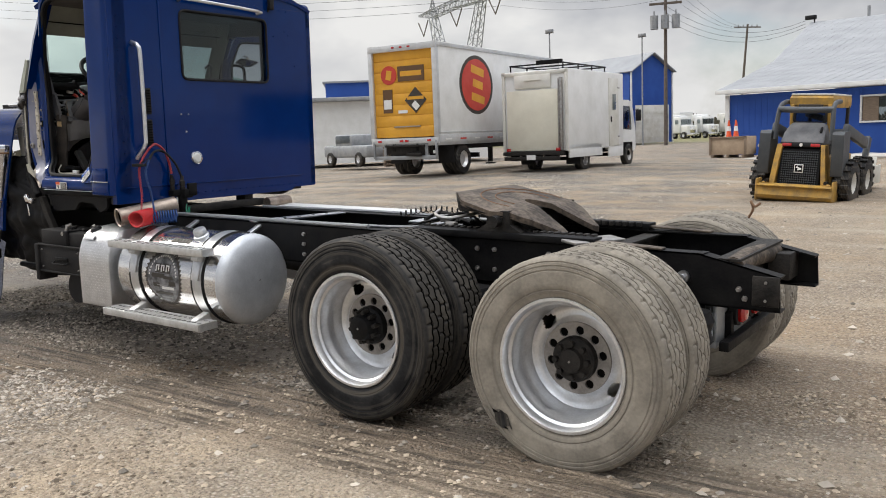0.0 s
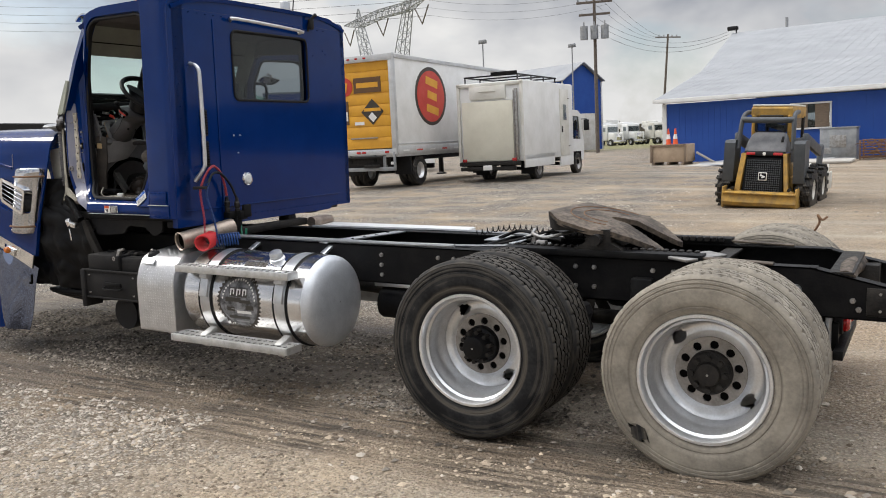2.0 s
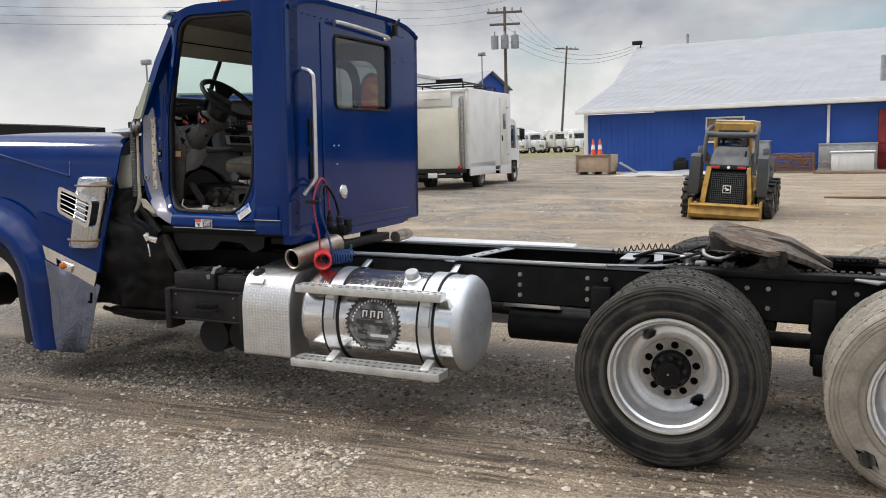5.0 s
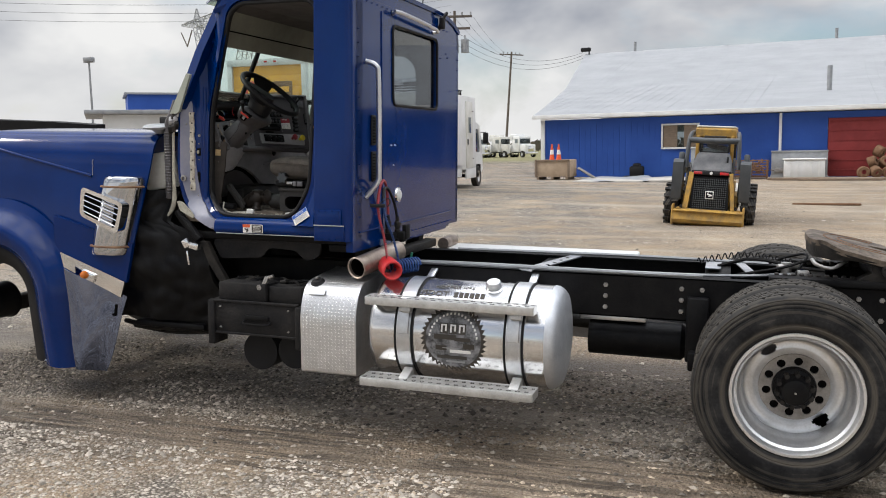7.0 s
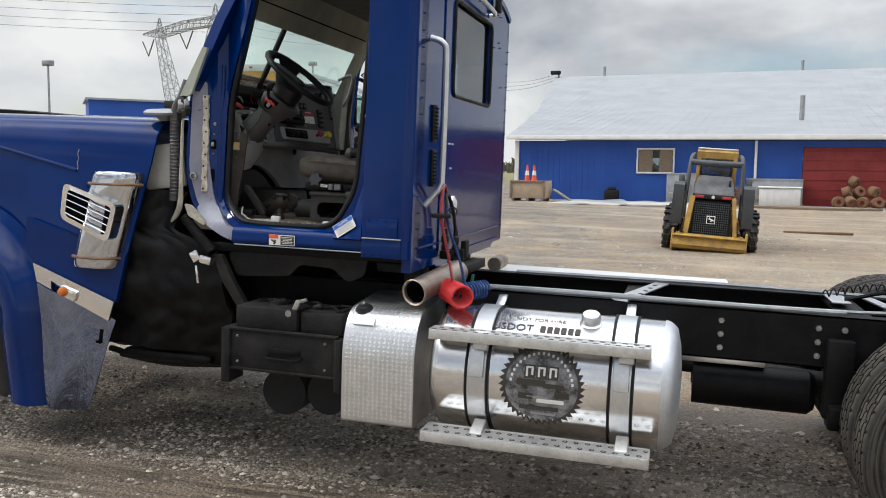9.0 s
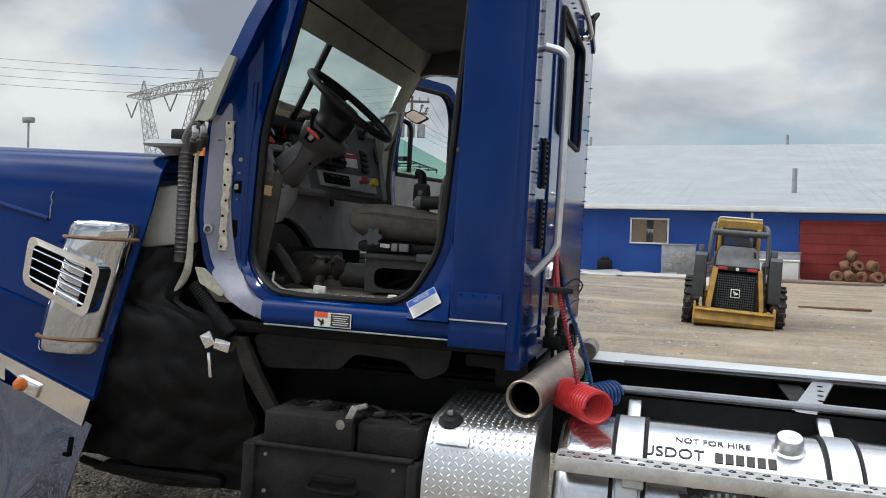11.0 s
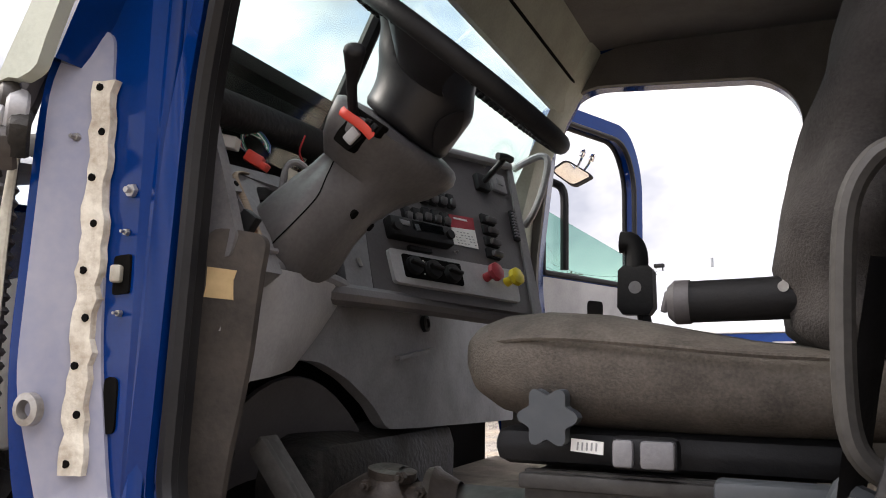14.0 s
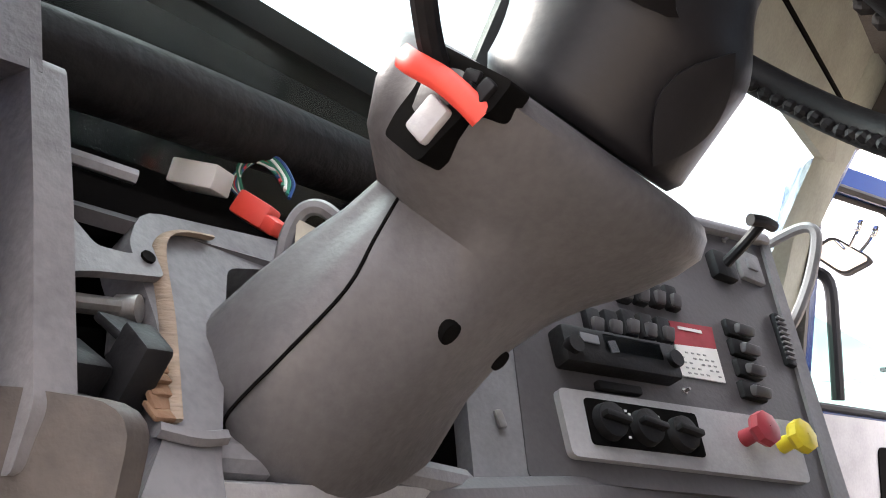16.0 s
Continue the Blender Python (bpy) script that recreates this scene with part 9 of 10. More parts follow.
# dashboard: a control panel turned towards the driver, with u along it and v up its face
dash = new("dashboard")
dash.parent = P
dash["label"] = "stripped grey dashboard with an angled control panel"
PO, PU, PV = Vector((-3.848, 0.106, 1.762)), Vector((0.364, 0.931, 0.0)).normalized(), Vector((-0.347, 0.136, 0.928))
PN = PU.cross(PV).normalized()
PV = PN.cross(PU).normalized()
PM = Matrix(((PU.x, PV.x, PN.x, PO.x), (PU.y, PV.y, PN.y, PO.y), (PU.z, PV.z, PN.z, PO.z), (0, 0, 0, 1)))


def pbox(name, material, parent, *items, label="", bev=0.002):
    bm = BM()
    for (u, v, d), s, *r in items:
        box(bm, (u, v, d), s, (0, 0, r[0]) if r else (0, 0, 0), bev)
    return part(name, bm, material, parent, label, m=PM)


def pplate(name, material, parent, poly, d0, d1, label="", holes=()):
    bm = BM()
    plate(bm, poly, list(holes), lambda u, v, d: (u, v, d), d0, d1)
    return part(name, bm, material, parent, label, m=PM)


panel = pplate("control_panel", "dash_dark", dash, rounded([(-0.06, -0.02), (0.505, -0.045), (0.583, 0.415), (0.12, 0.40), (-0.02, 0.30)], [0.01, 0.012, 0.03, 0.02, 0.02], 4), 0, -0.03, "dark brown control panel")
pplate("panel_edge", "dash", panel, rounded([(0.475, -0.047), (0.512, -0.048), (0.592, 0.42), (0.572, 0.425)], 0.006, 3), 0.006, -0.05, "rounded panel edge")
pbox("panel_edge", "dash", panel, ((0.35, 0.415, -0.01), (0.48, 0.022, 0.05), 1.5), bev=0.008)
pplate("side_cheek", "dash", panel, rounded([(0.50, -0.045), (0.52, -0.10), (0.60, 0.30), (0.59, 0.42)], 0.01, 3), -0.02, -0.10)
pplate("panel_bezel", "dash", panel, rounded([(-0.135, -0.05), (0.0, -0.03), (-0.002, 0.14), (-0.03, 0.30), (-0.10, 0.28)], 0.01, 3), -0.002, -0.03, "grey panel side")
pbox("panel_clip", "steel", panel, ((-0.085, 0.045, 0.002), (0.012, 0.022, 0.006), 12), bev=0.003)
strip = pplate("heater_strip", "dash_light", panel, rounded([(0.002, 0.004), (0.43, -0.016), (0.448, 0.075), (0.004, 0.088)], 0.010, 4), 0.010, 0.0, "light grey heater control strip")
pplate("heater_window", "hole", strip, rounded([(0.036, 0.019), (0.226, 0.011), (0.232, 0.070), (0.040, 0.077)], 0.006, 3), 0.0125, 0.008, "dark heater control window")
for u, v in ((0.068, 0.047), (0.128, 0.043), (0.190, 0.038)):
    k_ = solid("heater_knob", "plastic", strip, lambda bm, u=u, v=v: (lathe(bm, [(0.024, 0.0), (0.022, 0.012), (0.012, 0.014), (0.001, 0.014)], (u, v, 0.012), (0, 0, 1), 22), box(bm, (u, v, 0.028), (0.040, 0.009, 0.016), (0, 0, -12), 0.003)), "black rotary knob", m=PM)
for u, v in ((0.095, 0.066), (0.103, 0.064), (0.108, 0.060), (0.15, 0.063), (0.158, 0.06), (0.098, 0.03)):
    solid("dial_mark", "paper", strip, lambda bm: box(bm, (u, v, 0.0129), (0.004, 0.003, 0.0006)), m=PM)
for u, v, m_, lb in ((0.318, 0.042, "red_knob", "faded red push knob"), (0.395, 0.036, "yellow_knob", "yellow push knob")):
    solid("brake_knob", m_, strip, lambda bm, u=u, v=v: (cyl(bm, (u, v, 0.008), (u, v, 0.038), 0.012, 0.010, 14), lathe(bm, [(0.008, 0.034), (0.021, 0.036), (0.025, 0.043), (0.023, 0.052), (0.012, 0.055), (0.001, 0.055)], (u, v, 0), (0, 0, 1), 8)), lb, m=PM)
rad = pbox("radio", "plastic", panel, ((0.118, 0.140, 0.012), (0.200, 0.052, 0.03), -1.5), bev=0.006, label="black radio with a scuffed face")
pbox("radio_face", "glass_dark", rad, ((0.135, 0.147, 0.028), (0.10, 0.022, 0.002), -1.5), bev=0)
# small bright slips laid on the face as painted highlights
pbox("radio_glint", "alu", rad, ((0.060, 0.150, 0.028), (0.03, 0.012, 0.002), -4), ((0.098, 0.143, 0.028), (0.014, 0.016, 0.002), 10), bev=0)
for u in (0.030, 0.205):
    solid("radio_knob", "plastic", rad, lambda bm: cyl(bm, (u, 0.137, 0.02), (u, 0.137, 0.035), 0.012, n=16), m=PM)
pbox("slot_cover", "plastic", panel, ((0.112, 0.098, 0.004), (0.075, 0.012, 0.012), -2), bev=0.003)
for u, v in ((0.098, 0.190), (0.131, 0.191), (0.165, 0.197), (0.198, 0.196), (0.232, 0.195), (0.175, 0.252), (0.207, 0.253), (0.240, 0.254), (0.273, 0.254)):
    s_ = pbox("rocker_switch", "plastic", panel, ((u, v, 0.004), (0.024, 0.040, 0.014), -4), bev=0.003)
    bm = BM()
    box(bm, (u, v - 0.008, 0.013), (0.018, 0.020, 0.010), (18, 0, -4), 0.003)
    part("rocker_face", bm, "dash_dark", s_, m=PM)
for u, v in ((0.402, 0.220), (0.398, 0.187), (0.392, 0.153), (0.384, 0.118)):
    s_ = pbox("rocker_switch", "plastic", panel, ((u, v, 0.004), (0.050, 0.027, 0.012), -6), bev=0.003)
    bm = BM()
    box(bm, (u + 0.006, v - 0.004, 0.014), (0.036, 0.016, 0.014), (24, 0, -6), 0.004)
    part("rocker_face", bm, "dash_dark", s_, m=PM)
tag = pplate("calendar_sticker", "paper", panel, [(0.2455, 0.131), (0.3345, 0.128), (0.3415, 0.182), (0.2525, 0.179)], 0.0022, 0.0, "small white calendar card")
pplate("card_head", "red_knob", panel, [(0.2525, 0.179), (0.3415, 0.182), (0.349, 0.219), (0.257, 0.217)], 0.0022, 0.0, "maroon head of the card")
bm = BM()
for r in range(5):
    for k in range(6):
        if (r * 7 + k * 3) % 5:
            box(bm, (0.258 + 0.0125 * k + 0.0012 * r, 0.168 - 0.008 * r, 0.0028), (0.006, 0.0022, 0.0006), (0, 0, -2))
part("card_bar", bm, "grey_print", tag, m=PM)
pbox("card_bar", "paper", panel, ((0.295, 0.207, 0.0028), (0.05, 0.005, 0.0008), -1), bev=0)
vnt = pbox("side_vent", "plastic", panel, ((0.515, 0.218, 0.004), (0.022, 0.095, 0.012), -9), bev=0.004)
bm = BM()
for k in range(9):
    box(bm, (0.506 + 0.0018 * k, 0.182 + 0.009 * k, 0.011), (0.018, 0.003, 0.006), (0, 0, -9))
part("vent_slat", bm, "dash", vnt, m=PM)
pbox("corner_cover", "dash", panel, ((0.505, 0.352, 0.003), (0.055, 0.06, 0.012), -8), ((0.505, 0.352, 0.010), (0.025, 0.02, 0.006), -8), bev=0.004)
hb = solid("parking_handle", "plastic", panel, lambda bm: (box(bm, (0.424, 0.335, 0.008), (0.05, 0.05, 0.02), (0, 0, -6), 0.006), tube(bm, [(0.424, 0.335, 0.01), (0.435, 0.352, 0.05), (0.445, 0.37, 0.085)], 0.009, 10, 4), tube(bm, [(0.418, 0.372, 0.088), (0.446, 0.372, 0.092), (0.474, 0.372, 0.088)], 0.010, 10, 4)), "black pull handle", m=PM)
for u, v in ((0.242, 0.108), (0.03, 0.24), (0.47, 0.40)):
    solid("panel_screw", "steel", panel, lambda bm: bolts(bm, [(u, v, 0.0)], 0.005, 0.002, (0, 0, 1)), m=PM)

# lower dash: big flat panel with the pedal arch, knee bolster, ledge
lowf = lambda u, v, d: (-3.775 - 0.12 * (v - 1.65) + d + 0.25 * min(0.0, u - 0.1), u, v)
lo = rounded([(-0.62, 1.70), (-0.62, 1.45), (-0.46, 1.45), (-0.42, 1.51), (-0.36, 1.56), (-0.28, 1.588), (-0.20, 1.582), (-0.125, 1.546), (-0.055, 1.49), (-0.015, 1.436), (0.80, 1.41), (0.80, 1.715), (0.20, 1.715), (-0.19, 1.712)], 0.02, 3)
solid("lower_panel", "dash", dash, lambda bm: plate(bm, lo, [], lowf, 0, -0.03, [(0, -0.5), (0, -0.3), (0, -0.1), (0, 0.1)]), "grey lower dash panel with a pedal arch")
solid("dash_ledge", "dash_dark", dash, lambda bm: tube(bm, [(-3.80, -0.36, 1.712), (-3.775, -0.20, 1.712), (-3.756, 0.0, 1.712), (-3.70, 0.15, 1.705), (-3.62, 0.36, 1.695), (-3.58, 0.46, 1.695)], 0.022, 10, 5), "dark ledge under the controls")
solid("bolt_boss", "plastic", dash, lambda bm: (lathe(bm, [(0.020, 0.0), (0.020, 0.010), (0.012, 0.012), (0.011, 0.006), (0.001, 0.006)], (-3.777, 0.17, 1.672), (1, 0, 0.1), 20)), "black socket")
solid("panel_rib", "dash", dash, lambda bm: box(bm, (-3.765, 0.10, 1.60), (0.012, 0.2, 0.008), (6, 0, 0)))


def bolster(u, v):
    return (-3.815 + 0.032 * math.sin(u * 2.7) - 0.04 * v ** 1.5 - 0.02 * max(0, u - 0.75), -0.50 + 0.285 * u - 0.10 * v * u, 1.742 - 0.018 * u - (0.185 - 0.05 * u) * v)


solid("knee_bolster", "dash_light", dash, lambda bm: sheet(bm, bolster, 16, 10, 0.02), "light grey curved knee bolster", 60)
solid("bolster_rim", "dash", dash, lambda bm: tube(bm, [(-3.85, -0.50, 1.755), (-3.822, -0.47, 1.753), (-3.798, -0.415, 1.750), (-3.783, -0.35, 1.743), (-3.777, -0.28, 1.734), (-3.786, -0.215, 1.727), (-3.81, -0.18, 1.725)], 0.0145, 10, 6), "dusty rim of the bolster")
# thin black sheet that paints the shade deep in the foot space
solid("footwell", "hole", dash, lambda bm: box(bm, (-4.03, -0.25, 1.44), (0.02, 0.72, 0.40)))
solid("kick_board", "dash_dark", dash, lambda bm: sheet(bm, lambda u, v: (-3.98 + 0.12 * v * (0.3 + u), -0.36 + 0.30 * u, 1.285 + 0.27 * (1 - (2 * u - 0.9) ** 2 * 0.35) * v), 10, 8, 0.012), "dark carpeted kick board")
solid("pedal_arm", "base_steel", dash, lambda bm: (box(bm, (-3.752, -0.425, 1.386), (0.034, 0.016, 0.205), (0, -39, 0), 0.004), box(bm, (-3.765, -0.39, 1.40), (0.012, 0.05, 0.19), (0, -39, 0), 0.003)), "worn pedal arm")
solid("pedal", "plastic", dash, lambda bm: (box(bm, (-3.80, -0.47, 1.322), (0.135, 0.08, 0.038), (0, 6, 10), 0.010), box(bm, (-3.87, -0.50, 1.40), (0.05, 0.06, 0.16), (0, 24, 0), 0.012)), "black pedal pad")
# dash end by the door, fuse bay, instrument frame leaning back: q across, r down its face
FO, FR, FN = Vector((-3.88, -0.438, 1.891)), Vector((0.57, 0, -0.82)), Vector((0.82, 0, 0.57))


def ff(q, r, d=0.0):
    return FO + Vector((0, q, 0)) + FR * r + FN * d


solid("dash_end", "frame_grey", dash, lambda bm: plate(bm, rounded([(-3.875, 1.975), (-3.838, 1.965), (-3.808, 1.880), (-3.776, 1.775), (-3.786, 1.742), (-3.862, 1.748), (-3.885, 1.87)], 0.006, 3), [], lambda u, v, d: (u, d, v), -0.562, -0.54), "scuffed grey dash end by the pillar", 40)
solid("end_upright", "frame_grey", dash, lambda bm: loft(bm, [[(x - 0.03, -0.58, z), (x, -0.58, z), (x + 0.004, -0.555, z), (x - 0.03, -0.545, z)] for x, z in ((-3.838, 1.955), (-3.86, 2.02), (-3.885, 2.10), (-3.90, 2.16))]), "grey trim up the windscreen pillar", 40)
solid("end_cover", "dash_light", dash, lambda bm: sheet(bm, lambda u, v: (-3.875 + 0.082 * u - 0.012 * v * u, -0.556 + 0.008 * u, 1.742 - 0.135 * v + 0.03 * u * v), 3, 5, 0.012), "light grey end cover")
solid("cover_bolt", "steel", dash, lambda bm: bolts(bm, [(-3.843, -0.568, 1.726)], 0.009, 0.006))
ifr = solid("instrument_frame", "frame_grey", dash, lambda bm: plate(bm, rounded([(-0.022, 0.006), (-0.004, -0.030), (0.16, -0.046), (0.30, -0.05), (0.30, -0.02), (0.140, -0.012), (0.060, 0.006), (0.038, 0.06), (-0.006, 0.172), (-0.012, 0.200), (-0.070, 0.200), (-0.040, 0.155), (-0.020, 0.075)], [0.008, 0.02, 0, 0, 0, 0.004, 0.01, 0.004, 0.004, 0.01, 0.01, 0.006, 0.01], 3), [], lambda u, v, d: tuple(ff(u, v, d)), 0.0, -0.035), "dusty grey instrument frame without gauges", 40)
solid("frame_lip", "wood", ifr, lambda bm: tube(bm, [ff(0.05, -0.018, 0.003), ff(0.022, -0.013, 0.004), ff(0.004, -0.002, 0.004), ff(-0.006, 0.02, 0.004), ff(-0.016, 0.075, 0.004), ff(-0.034, 0.148, 0.004)], 0.0055, 8, 5, flat=0.4), "dusty tan lip of the frame")
solid("frame_corner", "frame_grey", ifr, lambda bm: tube(bm, [ff(-0.045, 0.152, 0.002), ff(-0.02, 0.157, 0.003), ff(0.0, 0.155, 0.003)], 0.005, 6, 3))
# near-black plate painted as shade behind the missing gauges
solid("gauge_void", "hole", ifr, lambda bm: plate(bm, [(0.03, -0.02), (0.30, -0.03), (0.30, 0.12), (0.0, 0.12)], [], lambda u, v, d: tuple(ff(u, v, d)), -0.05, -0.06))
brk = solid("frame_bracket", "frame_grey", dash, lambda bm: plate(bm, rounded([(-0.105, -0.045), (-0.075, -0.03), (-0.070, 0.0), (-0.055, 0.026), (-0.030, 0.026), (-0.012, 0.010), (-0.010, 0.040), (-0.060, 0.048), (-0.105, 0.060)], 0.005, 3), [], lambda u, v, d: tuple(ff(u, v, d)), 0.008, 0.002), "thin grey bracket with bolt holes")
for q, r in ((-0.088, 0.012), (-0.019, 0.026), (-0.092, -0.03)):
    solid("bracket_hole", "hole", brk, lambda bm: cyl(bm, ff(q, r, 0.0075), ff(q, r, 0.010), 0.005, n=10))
# near-black plate paints the shade at the back of the bay
solid("bay_back", "hole", dash, lambda bm: plate(bm, [(-0.13, 0.03), (0.0, 0.02), (-0.02, 0.2), (-0.14, 0.2)], [], lambda u, v, d: tuple(ff(u, v, d)), -0.07, -0.075), "black sheet painted as shade behind the fuse bay")
fz = solid("fuse_block", "plastic", dash, lambda bm: (box(bm, ff(-0.050, 0.116, -0.004), (0.030, 0.020, 0.060), (0, 35, 0), 0.004), box(bm, ff(-0.042, 0.09, 0.002), (0.04, 0.034, 0.006), (0, 35, 20), 0.002)), "open black fuse block")
for k in range(7):
    solid("contact", "rust", fz, lambda bm: box(bm, ff(-0.030 - 0.0018 * k, 0.090 + 0.0085 * k, 0.003), (0.016, 0.014, 0.0035), (0, 35 + 9 * (k % 3), 8 * (k % 2)), 0.001), "brass contact" if k == 0 else "")
fz2 = solid("relay_box", "plastic", dash, lambda bm: (box(bm, ff(-0.085, 0.112, -0.022), (0.036, 0.040, 0.05), (0, 30, 14), 0.005), box(bm, ff(-0.078, 0.134, -0.01), (0.02, 0.035, 0.012), (0, 30, 30), 0.003)), "broken black relay box")
solid("spring_clip", "galv", fz2, lambda bm: [tube(bm, [ff(-0.094 + 0.009 * math.cos(b * 0.9), 0.07 + 0.003 * b, -0.01 + 0.009 * math.sin(b * 0.9)) for b in range(12)], 0.0016, 6, 3)])
solid("bay_rod", "steel", dash, lambda bm: (tube(bm, [ff(-0.105, 0.06, -0.01), ff(-0.07, 0.061, -0.008), ff(-0.035, 0.058, -0.008)], 0.006, 10, 3), cyl(bm, ff(-0.036, 0.056, -0.012), ff(-0.028, 0.062, -0.002), 0.009, n=14)), "worn bare metal rod")
solid("bay_post", "frame_grey", dash, lambda bm: tube(bm, [ff(-0.036, 0.062, -0.014), ff(-0.044, 0.09, -0.016)], 0.005, 8))
# dash top trough below the windscreen, its shade painted near-black
boxes("trough", "hole", dash, ((-4.03, 0.32, 2.03), (0.02, 1.8, 0.24)), ((-3.98, 0.32, 1.925), (0.12, 1.8, 0.02)), bev=0, label="empty dash trough with its shade painted black")
solid("screen_ledge", "plastic", dash, lambda bm: loft(bm, [[(-3.955, y, 2.150), (-3.925, y, 2.138), (-3.93, y, 2.112), (-3.965, y, 2.108), (-3.985, y, 2.13)] for y in (-0.64, 0.2, 1.2)]), "black windscreen ledge", 40)
solid("duct", "bay", dash, lambda bm: tube(bm, [(-3.985, -0.62, 2.02), (-3.96, -0.45, 2.03), (-3.96, -0.1, 2.045), (-3.97, 0.3, 2.05)], 0.034, 12, 6), "dark duct along the dash")
solid("pale_edge", "dash_light", dash, lambda bm: tube(bm, [(-3.99, -0.60, 1.965), (-3.972, -0.53, 1.961), (-3.955, -0.47, 1.957), (-3.94, -0.42, 1.952)], 0.006, 6, 5))
solid("dash_back", "dash_dark", dash, lambda bm: sheet(bm, lambda u, v: (-4.01 + 0.11 * v + 0.03 * u, -0.54 + 0.34 * u, 1.952 - 0.045 * v - 0.01 * u), 4, 4, 0.01), "dark dusty dash deck")
wc = solid("wire_connector", "coral", dash, lambda bm: (box(bm, (-3.929, -0.312, 1.953), (0.034, 0.024, 0.022), (0, 30, 25), 0.003), box(bm, (-3.915, -0.307, 1.942), (0.026, 0.020, 0.014), (0, 35, 10), 0.003)), "red wire connector")
WO = Vector((-0.047, 0.023, 0.008))
for k, m_ in enumerate(("green", "paper", "green", "bluehose", "red", "green", "paper", "green", "bluehose")):
    a = 0.25 + 0.17 * k
    solid("wire", m_, wc, lambda bm: tube(bm, [WO + Vector((-3.893, -0.336, 1.955)), WO + Vector((-3.905 - 0.002 * k, -0.334, 1.972 + 0.001 * k)), WO + Vector((-3.918 + 0.003 * k, -0.328 + 0.002 * k, 1.992 + 0.012 * math.sin(a))), WO + Vector((-3.905 + 0.004 * k, -0.32 + 0.002 * k, 2.000 - 0.0025 * k)), WO + Vector((-3.888 + 0.003 * k, -0.315, 1.992 - 0.004 * k))], 0.0017, 6, 5))
boxes("connector_box", "paper", dash, ((-3.975, -0.336, 1.983), (0.046, 0.030, 0.022), (0, 12, 20)), bev=0.002, label="small white connector box")
solid("instrument_hood", "frame_grey", dash, lambda bm: tube(bm, [(-3.824, -0.374, 1.850), (-3.826, -0.372, 1.895), (-3.821, -0.367, 1.920), (-3.811, -0.361, 1.928), (-3.800, -0.352, 1.922), (-3.785, -0.338, 1.900)], 0.006, 8, 5), "grey hoop of the instrument hood")
solid("hood_inner", "seal_edge", dash, lambda bm: sheet(bm, lambda u, v: (-3.822 + 0.034 * u, -0.366 + 0.034 * u, 1.85 + 0.068 * v * (1 - 0.3 * u)), 3, 3, 0.006))
solid("red_wire", "red", dash, lambda bm: tube(bm, [(-3.915, -0.16, 1.97), (-3.925, -0.17, 2.0), (-3.92, -0.16, 2.035)], 0.002, 6, 4))
# towards the middle of the cab the dash stands further forward
DEEP = ((-9.0, 0.0), (-0.56, 0.0), (-0.42, 0.03), (-0.33, 0.085), (-0.05, 0.135), (0.2, 0.15), (9.0, 0.15))


def set_back(ob):
    for v in ob.data.vertices:
        k = np.interp(v.co.y, [a for a, _ in DEEP], [b for _, b in DEEP])
        v.co += Vector((-0.6, 1.0, 0.1)) * float(k)


for ob in dash.children:
    if ob.matrix_basis == Matrix() and ob.name.split(".")[0] in ("lower_panel", "dash_ledge", "bolt_boss", "panel_rib", "knee_bolster", "bolster_rim", "footwell", "kick_board"):
        set_back(ob)
# grimy brown side strap with a tag
def strap_at(u, v, d):
    return (u, -0.562 + 0.64 * (u + 3.808 - 0.27 * (v - 1.779)) + d + 0.004 * math.sin(v * 21), v)


sp = solid("side_strap", "brown_strap", P, lambda bm: plate(bm, rounded([(-3.811, 1.785), (-3.741, 1.777), (-3.766, 1.642), (-3.80, 1.471), (-3.83, 1.30), (-3.91, 1.30), (-3.872, 1.55), (-3.836, 1.635)], [0.022, 0.022, 0.03, 0.03, 0, 0, 0.03, 0.03], 5), [], strap_at, -0.012, 0.0, [(1, 1.72), (1, 1.66), (1, 1.6), (1, 1.5), (1, 1.4), (0, -3.79)]), "grimy brown plastic strap hanging by the pillar", 40)
solid("strap_tag", "tan_tag", sp, lambda bm: plate(bm, [(-3.813, 1.727), (-3.779, 1.723), (-3.784, 1.709), (-3.786, 1.681), (-3.820, 1.684), (-3.816, 1.70)], [], strap_at, -0.0145, -0.0125), "torn tan paper tag", 0)
# clutter on the floor
def casting(bm):
    lathe(bm, [(0.001, -0.02), (0.03, -0.018), (0.047, 0.0), (0.056, 0.03), (0.058, 0.09), (0.050, 0.13), (0.040, 0.15)], (-3.745, -0.29, 1.325), (0.80, 0.0, 0.42), 22)
    lathe(bm, [(0.045, -0.05), (0.038, 0.0), (0.036, 0.035), (0.040, 0.038), (0.040, 0.050), (0.030, 0.054), (0.001, 0.050)], (-3.652, -0.29, 1.375), (0.12, -0.05, 1), 20)
    lathe(bm, [(0.036, -0.005), (0.030, 0.0), (0.029, 0.06), (0.034, 0.065), (0.034, 0.085), (0.001, 0.085)], (-3.650, -0.30, 1.365), (0.05, -0.25, -1), 20)
    lathe(bm, [(0.03, -0.05), (0.034, -0.01), (0.056, 0.0), (0.058, 0.012), (0.050, 0.02), (0.034, 0.05)], (-3.583, -0.28, 1.375), (0.93, 0.1, 0.05), 20)
    bolts(bm, [(-3.665, -0.345, 1.405), (-3.61, -0.335, 1.42), (-3.70, -0.35, 1.36), (-3.575, -0.34, 1.40)], 0.010, 0.010)


